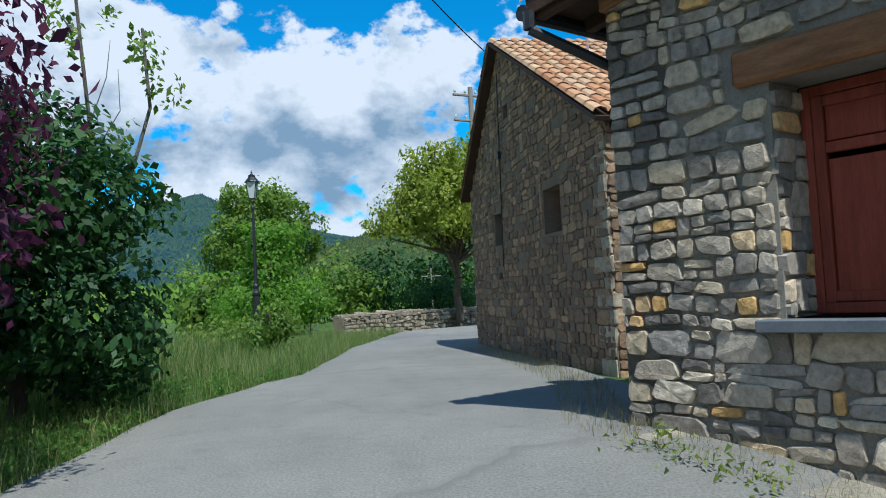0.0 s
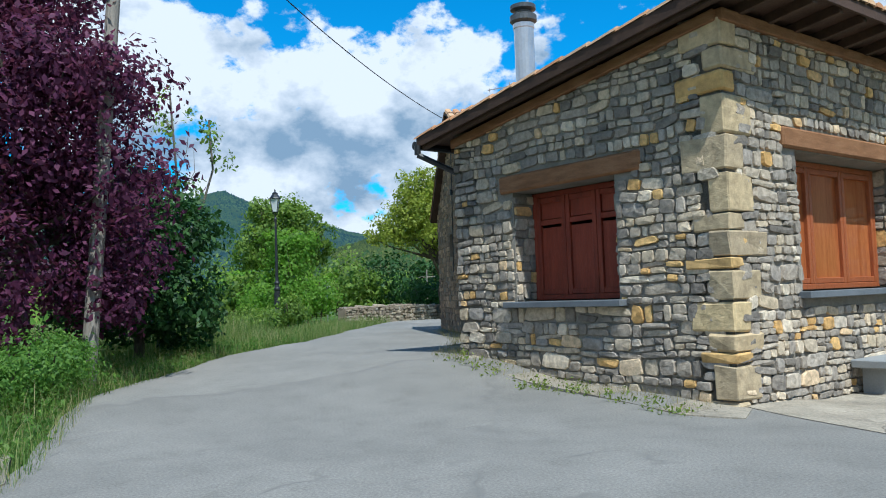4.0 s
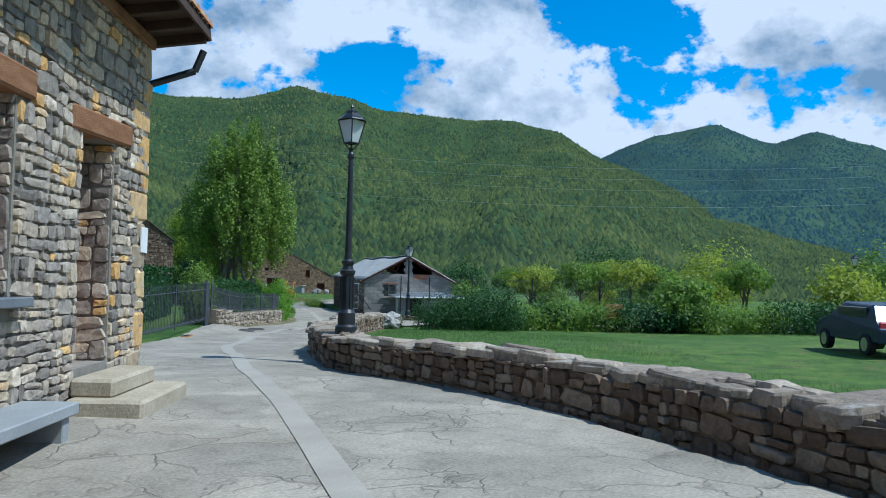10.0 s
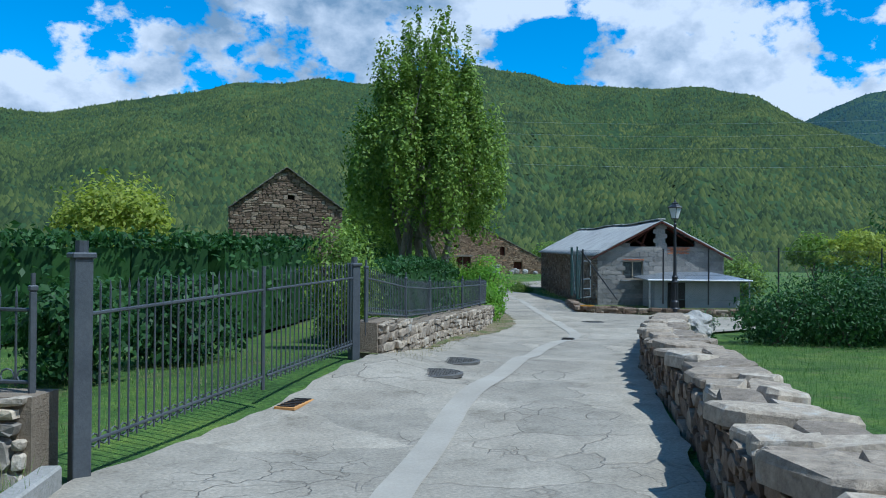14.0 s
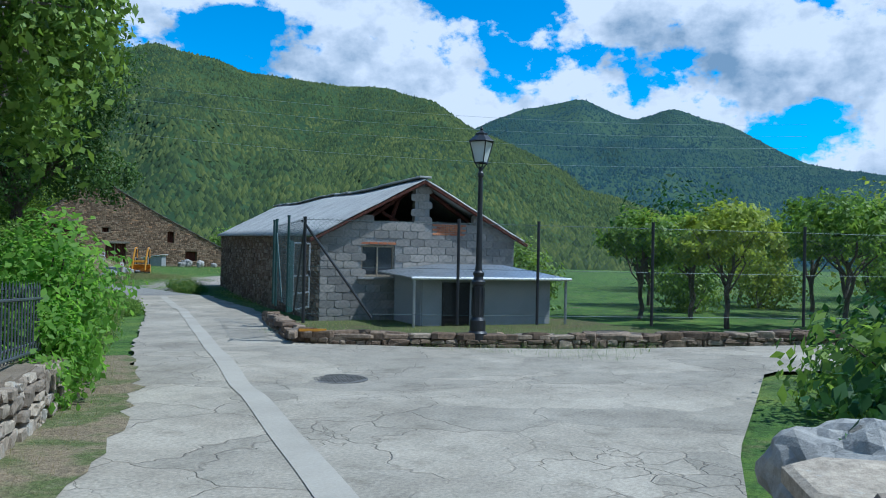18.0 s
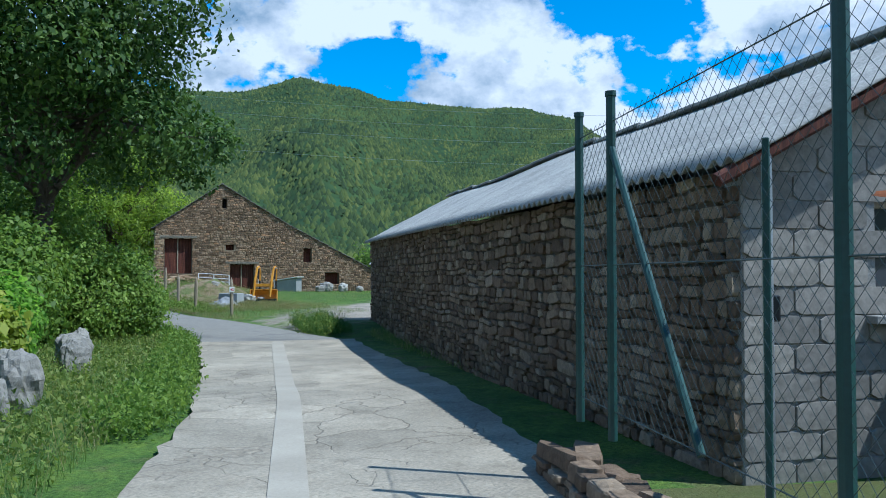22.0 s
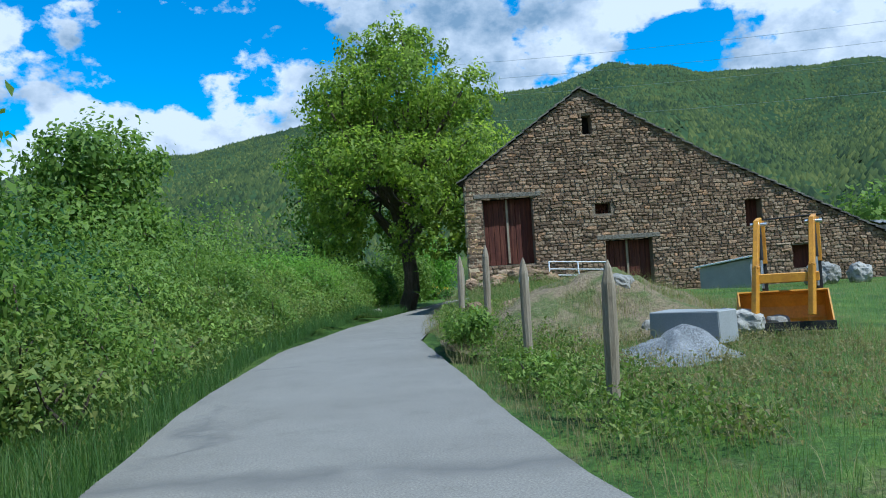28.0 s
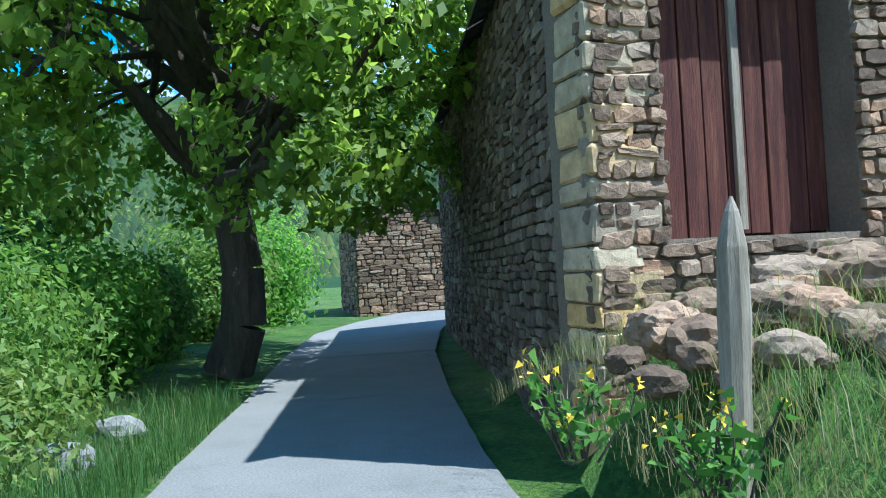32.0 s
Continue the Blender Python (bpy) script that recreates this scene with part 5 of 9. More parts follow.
    # gutter and its bent downpipe at the low eave, one at the far end
    for (u, foot) in ((-0.36, 0.33), (length + 0.36, length - 0.05)):
        bm = bmesh.new()
        ev, ez = depth + 0.5, roof_z(depth + 0.5)
        tube(bm, (u, ev - 0.05, ez + 0.0), (u, ev - 0.05, ez - 0.14), 0.05)
        tube(bm, (u, ev - 0.05, ez - 0.14), (foot - 0.08 if u < 0 else foot + 0.16, depth + 0.05, ez - 0.5), 0.045)
        tube(bm, (foot - 0.08 if u < 0 else foot + 0.16, depth + 0.05, ez - 0.5), (foot - 0.08 if u < 0 else foot + 0.16, depth + 0.05, 0.1), 0.045)
        part("downpipe", bm, M["iron"], root, "black metal downpipe").matrix_world = mr
    bm = tube(bmesh.new(), (length + 0.28, -0.58, 4.14), (length + 0.27, -0.48, 3.88), 0.045)
    tube(bm, (length + 0.27, -0.48, 3.88), (length + 0.06, 0.12, 3.6), 0.045)
    tube(bm, (length + 0.06, 0.12, 3.6), (length + 0.06, 0.12, 0.0), 0.045)
    part("downpipe", bm, M["iron"], root, "black metal downpipe").matrix_world = mr
    bm = bmesh.new()
    tube(bm, (-0.36, depth + 0.53, roof_z(depth + 0.53) + 0.02), (length + 0.36, depth + 0.53, roof_z(depth + 0.53) + 0.02), 0.065, n=10)
    part("gutter", bm, M["iron"], root).matrix_world = mr
    return root


house()


def bench():
    root = thing("bench", house_at(4.93, -0.28, -0.16), "long grey concrete bench against the stone wall", "bench", rz=HR)
    part("seat", boxed((0, 0, 0.40), (5.2, 0.46, 0.1), 0.012), M["bench"], root)
    for x in (-2.35, 0.05, 2.45):
        part("leg", boxed((x, 0, 0.13), (0.12, 0.38, 0.43), 0.01), M["bench"], root)


bench()


def door_steps():
    root = thing("door_steps", house_at(9.1, -0.3, 0.0), "two worn stone door steps", "steps", rz=HR)
    part("step", boxed((-0.05, -0.12, 0.08), (1.5, 0.72, 0.2), 0.03), M["step"], root)
    part("step", boxed((0.0, 0.06, 0.26), (1.25, 0.42, 0.18), 0.03), M["step"], root)


door_steps()


# ---- house across the lane's mouth ----
def gable_house():
    o, ang = (2.05, 9.95), math.degrees(math.atan2(0.98, -0.2))
    root = thing("gable_house", (*o, 0.3), "old rubble-stone house with an orange tiled gable roof", "house")
    w, dp, mid, eave, apex = 7.64, 8.0, 2.94, 3.3, 5.72
    # gable wall: x runs from the far corner to the near one
    far = (o[0] - 0.2 * w, o[1] + 0.98 * w)
    mg = Matrix.Translation((*far, 0.25)) @ Matrix.Rotation(radians(ang + 180), 4, "Z")
    top = lambda x: eave + (apex - eave) * (x / mid if x < mid else (w - x) / (w - mid))
    holes = [(5.05, 5.85, 2.0, 2.7), (1.95, 2.5, 2.03, 2.64), (2.98, 3.28, 4.3, 4.55), (2.1, 2.35, 1.35, 1.5)]
    wall = part("wall", holed_wall(bmesh.new(), w, -0.5, top, 0.45, holes), M["mortar_warm"], root)
    wall.matrix_world = mg
    rng = random.Random(8)
    st = courses(w, top, rng, 0.10, 0.22, 0.14, 0.4, [(a - 0.04, b + 0.04, c - 0.05, d + 0.08) for a, b, c, d in holes], low=-0.3)
    lay([s for s in st if rng.random() < 0.86], mg, 0.03, M["stone_b"], M["stones_b"], wall, rng, None, proud=0.01)
    ms = Matrix.Translation((*o, 0.25)) @ Matrix.Rotation(radians(ang - 90), 4, "Z")
    side = part("wall_side", holed_wall(bmesh.new(), dp, -0.5, lambda x: eave, 0.45, []), M["mortar_warm"], root)
    side.matrix_world = ms
    lay(courses(dp, lambda x: eave - 0.05, rng, 0.12, 0.24, 0.16, 0.42, low=-0.3), ms, 0.05, M["stone_b"], M["stones_b"], side, rng, None)
    z = -0.3
    k = 0
    while z < 3.0:
        h = rng.uniform(0.16, 0.3)
        a, b = (0.55, 0.3) if k % 2 else (0.3, 0.5)
        q = part("quoin", rough_block((w - a / 2 + 0.02, b / 2 - 0.02, z + h / 2), (a * rng.uniform(0.8, 1.15), b, h - 0.012), rng), M["quoin_pale"], root)
        q.matrix_world = mg
        z += h
        k += 1
    other = part("wall_back", boxed((w / 2, dp - 0.2, 1.4), (w, 0.4, 3.5)), M["mortar_warm"], root)
    other.matrix_world = mg
    part("wall_north", boxed((0.22, dp / 2, 1.4), (0.44, dp - 1.0, 3.5)), M["mortar_warm"], root).matrix_world = mg
    for (a, b, c, d) in holes:
        # the small openings get a near-black sheet, the room's shade as plain colour
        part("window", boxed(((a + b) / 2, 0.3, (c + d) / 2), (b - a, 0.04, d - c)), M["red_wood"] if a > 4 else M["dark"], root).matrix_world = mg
    for s in (-1, 1):
        run = mid if s < 0 else w - mid
        slope = math.atan2(apex - eave, run)
        rl = math.hypot(apex - eave, run) + 0.25
        mm = mg @ Matrix.Translation((mid, -0.12, apex + 0.06)) @ Matrix.Rotation(s * slope, 4, "Y")
        roof = part("roof", boxed((s * rl / 2, dp / 2 + 0.1, -0.02), (rl, dp + 0.34, 0.06)), M["dark_wood"], root)
        roof.matrix_world = mm
        verts, faces = [], []
        for i in range(40):
            for j in range(int(rl / 0.36)):
                y, x = 0.0 + i * 0.21, s * (0.05 + j * 0.36)
                for (xx, r, zz) in ((x, 0.085, 0.05), (x + s * 0.42, 0.1, 0.062)):
                    for k in range(5):
                        a = math.pi * k / 4
                        verts.append((xx, y + r * math.cos(a), zz + r * 0.7 * math.sin(a)))
                q = len(verts) - 10
                faces += [(q + k, q + 5 + k, q + 6 + k, q + 1 + k) for k in range(4)]
        t = tagged(mesh_ob("roof_tiles", verts, faces, M["tile"], roof), kind="stuff")
        t.matrix_world = mm
    bm = bmesh.new()
    tube(bm, (2.75, -0.03, 4.6), (2.55, -0.03, 1.6), 0.012, n=5)
    tube(bm, (2.75, -0.03, 4.6), (2.9, -0.06, 5.2), 0.012, n=5)
    slab(bm, (2.7, -0.05, 3.7), (0.1, 0.06, 0.14))
    part("cable", bm, M["iron"], root).matrix_world = mg
    return root


gable_house()


# ---- block barn ----
BO = (43.17, 33.72)
SD, GD = (0.6443, 0.7648), (0.7648, -0.6443)


def block_barn():
    root = thing("block_barn", (*BO, -0.8), "low cement-block and stone barn under corrugated grey sheets", "barn")
    rng = random.Random(12)
    w, ln, mid = 5.45, 20.0, 2.7
    mg = Matrix.Translation((*BO, 0)) @ Matrix.Rotation(math.atan2(GD[1], GD[0]), 4, "Z")
    line = lambda x: 1.35 + 1.45 * (1 - abs(x - mid) / (mid if x < mid else w - mid))
    top = lambda x: 1.74 if (1.25 < x < 2.52 or 2.92 < x < 4.22) else line(x)
    hole = (1.07, 1.98, 0.30, 1.12)
    bm = bmesh.new()
    xs = [0, 0.6, 1.07, 1.26, 1.98, 2.51, 2.53, 2.91, 2.93, 3.7, 4.21, 4.23, 5.1, w]
    for a, b in zip(xs, xs[1:]):
        spans = [(-1.1, 0.30), (1.12, None)] if 1.07 <= a and b <= 1.98 else [(-1.1, None)]
        for lo, hi in spans:
            za, zb = (top(a + 1e-3), top(b - 1e-3)) if hi is None else (hi, hi)
            v = [bm.verts.new(p) for p in ((a, 0, lo), (b, 0, lo), (b, 0.2, lo), (a, 0.2, lo), (a, 0, za), (b, 0, zb), (b, 0.2, zb), (a, 0.2, za))]
            for f in ((0, 3, 2, 1), (4, 5, 6, 7), (0, 1, 5, 4), (1, 2, 6, 5), (2, 3, 7, 6), (3, 0, 4, 7)):
                bm.faces.new([v[i] for i in f])
    bmesh.ops.remove_doubles(bm, verts=bm.verts, dist=1e-4)
    gw = part("gable_wall", bm, M["block_mortar"], root, "grey cement-block gable with open triangles under the roof")
    gw.matrix_world = mg
    z, k, blocks, bricks = -0.9, 0, [], []
    while z < 2.7:
        x = -0.2 * (k % 2)
        while x < w:
            a, b = max(x, 0.0), min(x + 0.4, w)
            x += 0.4
            cx, cz = (a + b) / 2, z + 0.1
            if b - a < 0.06 or cz + 0.09 > top(cx) or (hole[0] - 0.05 < cx < hole[1] + 0.05 and hole[2] < cz < hole[3] + 0.12):
                continue
            if 2.98 < cx < 3.95 and 1.42 < cz < 1.74:
                continue
            blocks.append((cx, cz, b - a - 0.007, 0.193))
        z += 0.2
        k += 1
    lay(blocks, mg, 0.03, M["block"], M["block"], gw, rng, lambda u, q: True, 290, "block", "block", 0.006)
    for r in range(5):
        for c in range(4):
            x = 3.02 + c * 0.245 + 0.12 * (r % 2)
            if x < 3.8:
                bricks.append((x + 0.115, 1.45 + r * 0.06, 0.235, 0.052))
    for c in range(4):
        bricks.append((1.15 + c * 0.25, 1.17, 0.24, 0.06))
    lay(bricks, mg, 0.035, M["brick"], M["brick"], gw, rng, lambda u, q: True, 60, "block", "brick", 0.006)
    win = part("window", boxed((1.525, 0.12, 0.71), (0.88, 0.03, 0.8)), M["glass"], root, "dark unglazed-looking barn window")
    win.matrix_world = mg
    for (c, s) in (((1.525, 0.09, 0.33), (0.9, 0.06, 0.05)), ((1.525, 0.09, 1.09), (0.9, 0.06, 0.05)), ((1.1, 0.09, 0.71), (0.05, 0.06, 0.72)), ((1.95, 0.09, 0.71), (0.05, 0.06, 0.72)), ((1.525, 0.09, 0.71), (0.04, 0.05, 0.72))):
        part("window_frame", boxed(c, s, 0.004), M["grey_wood"], win).matrix_world = mg
    part("sill", boxed((1.525, 0.0, 0.265), (1.1, 0.24, 0.06), 0.006), M["block_mortar"], root).matrix_world = mg
    bm = bmesh.new()
    for (a, b) in (((1.3, 1.78), (2.45, 2.55)), ((3.05, 2.6), (4.3, 1.8)), ((2.0, 1.74), (2.2, 2.35)), ((2.2, 1.74), (1.75, 2.0))):
        tube(bm, (a[0], 0.45, a[1]), (b[0], 0.45, b[1]), 0.06, n=6)
    part("roof_timber", bm, M["old_wood"], root).matrix_world = mg
    # side wall towards the lane
    far = (BO[0] + SD[0] * ln, BO[1] + SD[1] * ln)
    ms = Matrix.Translation((*far, 0)) @ Matrix.Rotation(math.atan2(-SD[1], -SD[0]), 4, "Z")
    side_top = lambda x: 1.66 - 0.018 * x
    sw = part("side_wall", holed_wall(bmesh.new(), ln, -1.2, side_top, 0.45, []), M["mortar_brown"], root, "brown rubble side wall")
    sw.matrix_world = ms
    st = courses(ln, side_top, rng, 0.07, 0.18, 0.12, 0.44, gap=0.012, low=-1.05)
    lay(st, ms, 0.06, M["stone_d"], M["stones_d"], sw, rng, lambda u, z: u > 9.5 and z > -0.4, 285)
    part("wall_far", boxed((w / 2, ln - 0.2, 0.2), (w, 0.4, 2.6)), M["mortar_brown"], root).matrix_world = mg
    part("wall_right", boxed((w - 0.2, ln / 2, 0.15), (0.4, ln - 0.8, 2.5)), M["mortar_brown"], root).matrix_world = mg
    # corrugated roof, sagging a little
    for s in (0, 1):
        verts, faces, n = [], [], 0
        cols = int((ln + 0.5) / 0.0225)
        rows = 7
        run = (mid + 0.2) if s == 0 else (w - mid + 0.2)
        drop = 1.45 * run / (mid if s == 0 else w - mid)
        for i in range(cols + 1):
            y = -0.25 + i * 0.0225
            wav = 0.028 * math.cos(2 * math.pi * y / 0.18)
            lift = 0.0135 * y
            sag = -0.08 * math.sin(math.pi * y / 9.5) ** 2
            for r in range(rows + 1):
                f = r / rows
                x = mid + (-run if s == 0 else run) * f
                lap = 0.012 * (1 if (r % 3) else 0)
                verts.append((x, y, 2.88 - drop * f + lift + wav + sag * (1 - f) + lap))
        for i in range(cols):
            for r in range(rows):
                q = i * (rows + 1) + r
                faces.append((q, q + 1, q + rows + 2, q + rows + 1))
        rf = mesh_ob("roof_sheet", verts, faces, M["sheet"], root, "weathered grey corrugated fibre-cement roof", smooth=True)
        rf.matrix_world = mg
        so = rf.modifiers.new("thick", "SOLIDIFY")
        so.thickness = 0.012
    for k in range(12):
        y = -0.25 + k * 1.75
        part("ridge_cap", boxed((mid, y + 0.88, 2.93 + 0.0135 * y - 0.07 * math.sin(math.pi * y / 9.5) ** 2), (0.34, 1.78, 0.05), 0.01), M["sheet"], root).matrix_world = mg
    for s, run, dr in ((-1, mid + 0.3, 1.6), (1, w - mid + 0.3, 1.6)):
        bm = tube(bmesh.new(), (mid, -0.2, 2.8), (mid + s * run, -0.2, 2.8 - dr), 0.05, n=6)
        part("verge_board", bm, M["old_wood"], root).matrix_world = mg
    return root


block_barn()


def hen_shed():
    root = thing("lean_shed", (BO[0] + GD[0] * 3.6 - SD[0] * 1.3, BO[1] + GD[1] * 3.6 - SD[1] * 1.3, -0.82), "low grey sheet-metal shed with a hipped tin roof", "shed", rz=math.degrees(math.atan2(GD[1], GD[0])))
    for (c, s) in (((0, -0.95, 0.6), (3.4, 0.06, 1.2)), ((-1.7, 0, 0.6), (0.06, 1.9, 1.2)), ((1.7, 0, 0.6), (0.06, 1.9, 1.2)), ((0, 0.95, 0.6), (3.4, 0.06, 1.2))):
        part("wall", boxed(c, s, 0.004), M["bench"], root)
    part("door", boxed((-0.85, -1.0, 0.55), (0.7, 0.04, 1.05), 0.004), M["dark"], root)
    v = [(-2.1, -1.3, 1.2), (2.1, -1.3, 1.2), (2.1, 1.2, 1.28), (-2.1, 1.2, 1.28), (-0.9, 0.1, 1.5), (0.9, 0.1, 1.5)]
    rf = mesh_ob("roof", v, [(0, 1, 5, 4), (1, 2, 5), (2, 3, 4, 5), (3, 0, 4)], M["galv"], root, "dull tin roof")
    so = rf.modifiers.new("thick", "SOLIDIFY")
    so.thickness = 0.03
    part("gutter", tube(bmesh.new(), (-2.1, -1.34, 1.18), (2.1, -1.34, 1.18), 0.035), M["white_paint"], root)
    for x in (-2.0, 2.0):
        part("post", tube(bmesh.new(), (x, -1.25, -0.1), (x, -1.25, 1.2), 0.035), M["galv"], root)


hen_shed()


# ---- stone barn ----
SO, SANG = (64.8, 74.1), math.degrees(math.atan2(-0.4469, 0.8946))


def stone_barn():
    root = thing("stone_barn", (*SO, -0.5), "old brown stone barn with plank doors and slab roof", "barn")
    rng = random.Random(31)
    w = 13.6
    mf = Matrix.Translation((*SO, 0)) @ Matrix.Rotation(radians(SANG), 4, "Z") @ Matrix.Translation((-0.2, 0, 0))
    pts_x, pts_z = (0.0, 3.85, 7.9, 8.0, 13.6), (3.42, 6.12, 3.86, 3.74, 0.95)
    top = lambda x: float(np.interp(x, pts_x, pts_z))
    holes = [(0.52, 2.1, 0.68, 2.8), (4.35, 5.85, -0.6, 1.28), (3.85, 4.15, 4.68, 5.28), (8.95, 9.5, 1.42, 2.32), (10.4, 11.35, 0.0, 0.75), (4.1, 4.6, 2.12, 2.45)]
    wall = part("front_wall", holed_wall(bmesh.new(), w, -1.0, top, 0.6, holes), M["mortar_warm"], root, "brown coursed rubble front")
    wall.matrix_world = mf
    spare = [(a + 0.01, b - 0.01, c, d) for a, b, c, d in holes[:-1]] + [(4.0, 4.7, 2.05, 2.5)]
    st = courses(w, top, rng, 0.055, 0.135, 0.10, 0.36, spare, gap=0.011, low=-0.9)
    lay(st, mf, 0.06, M["stone_s"], M["stones_s"], wall, rng, lambda u, z: u < 3.4 and z < 3.6, 295)
    # left side runs back obliquely
    back = Vector((0.639, 0.769, 0)) * 12.5
    a0 = mf @ Vector((0, 0, 0))
    side_dir = math.atan2(-back.y, -back.x)
    ms = Matrix.Translation(a0 + back) @ Matrix.Rotation(side_dir, 4, "Z")
    sw = part("side_wall", holed_wall(bmesh.new(), 12.1, -1.0, lambda x: 3.4, 0.5, []), M["mortar_brown"], root)
    sw.matrix_world = ms
    lay(courses(12.5, lambda x: 3.38, rng, 0.07, 0.16, 0.14, 0.45, low=-0.9), ms, 0.06, M["stone_d"], M["stones_d"], sw, rng, None)
    b0 = mf @ Vector((w, 0, 0))
    mesh_ob("rear_wall", [(*(a0 + back).xy, -1), (*(b0 + back).xy, -1), (*(b0 + back).xy, 0.95), (*((mf @ Vector((3.85, 0, 0))) + back).xy, 6.1), (*(a0 + back).xy, 3.4)], [(0, 1, 2, 3, 4)], M["mortar_brown"]).parent = root
    bpy.data.objects["rear_wall"].matrix_parent_inverse = root.matrix_world.inverted()
    # doors
    for (x0, x1, z0, z1, lab) in ((0.52, 2.1, 0.68, 2.8, "tall weathered red-brown plank door"), (4.35, 5.85, -0.6, 1.28, "dark plank stable door")):
        # near-black backing puts the shade between the planks into colour
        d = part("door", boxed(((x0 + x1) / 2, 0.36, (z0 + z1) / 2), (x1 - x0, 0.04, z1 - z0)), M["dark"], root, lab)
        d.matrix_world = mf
        n = 9
        for k in range(n):
            a = x0 + (x1 - x0) * k / n
            b = x0 + (x1 - x0) * (k + 1) / n
            part("plank", boxed(((a + b) / 2, 0.31 + rng.uniform(-0.008, 0.008), (z0 + z1) / 2 - rng.uniform(0, 0.03)), (b - a - 0.012, 0.035, z1 - z0 - 0.05), 0.004), M["old_wood"], d).matrix_world = mf
        part("post", boxed(((x0 + x1) / 2, 0.27, (z0 + z1) / 2), (0.07, 0.04, z1 - z0 - 0.1), 0.005), M["grey_wood"], d).matrix_world = mf
        part("lintel", boxed(((x0 + x1) / 2, 0.14, z1 + 0.075), (x1 - x0 + 0.55, 0.4, 0.14), 0.012), M["bark_grey"], root, "grey timber lintel").matrix_world = mf
    for (x0, x1, z0, z1) in holes[2:]:
        # narrow openings are closed by near-black sheets painted as inner shade
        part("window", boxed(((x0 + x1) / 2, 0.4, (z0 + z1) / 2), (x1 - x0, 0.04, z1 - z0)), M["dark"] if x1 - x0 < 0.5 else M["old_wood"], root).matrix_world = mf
    z, k = -0.8, 0
    while z < 3.2:
        h = rng.uniform(0.14, 0.3)
        a = 0.5 if k % 2 else 0.34
        q = part("quoin", rough_block((a / 2 - 0.03, 0.2, z + h / 2), (a, 0.46, h - 0.015), rng), M["quoin"], root)
        q.matrix_world = mf
        z += h
        k += 1
    # stone slab roof
    for (x0, x1) in ((-0.25, 3.85), (3.85, 8.0), (8.0, 13.85)):
        za, zb = (top(max(x0, 0)) - (0.17 if x0 < 0 else 0), top(min(x1, w)) - (0.12 if x1 > w else 0))
        if x0 == 8.0:
            za = 3.74
        verts, faces = [], []
        rows = max(4, int(math.hypot(x1 - x0, za - zb) / 0.32))
        up = zb > za
        for r in range(rows):
            f0, f1 = r / rows, (r + 1.25) / rows
            for c in range(26):
                y0, y1 = -0.12 + c * 0.48 + rng.uniform(-0.04, 0.04), -0.12 + (c + 1) * 0.48 - 0.01
                for (f, y) in ((f0, y0), (f1, y0), (f1, y1), (f0, y1)):
                    g = (1 - f) if not up else f
                    low = min(za, zb)
                    x = (x0 + (x1 - x0) * f) if up else (x1 - (x1 - x0) * f)
                    zz = (za + (zb - za) * f) if up else (zb + (za - zb) * f)
                    base = mf @ Vector((x, 0, 0))
                    off = back * (y / 12.5)
                    hh = zz + 0.05 + (0.05 if f == f0 else 0.0) + rng.uniform(-0.01, 0.012)
                    verts.append((base.x + off.x, base.y + off.y, hh))
                q = len(verts) - 4
                for j in range(4):
                    p = verts[q + j]
                    verts.append((p[0], p[1], p[2] - 0.045))
                faces += [(q, q + 3, q + 2, q + 1) if up else (q, q + 1, q + 2, q + 3), (q, q + 1, q + 5, q + 4), (q + 1, q + 2, q + 6, q + 5), (q + 3, q, q + 4, q + 7), (q + 2, q + 3, q + 7, q + 6)]
        rf = tagged(mesh_ob("roof_slabbing", verts, faces, M["slate"], root, "mossy stone-slab roof"), kind="stuff")
        rf.matrix_parent_inverse = root.matrix_world.inverted()
    return root


stone_barn()


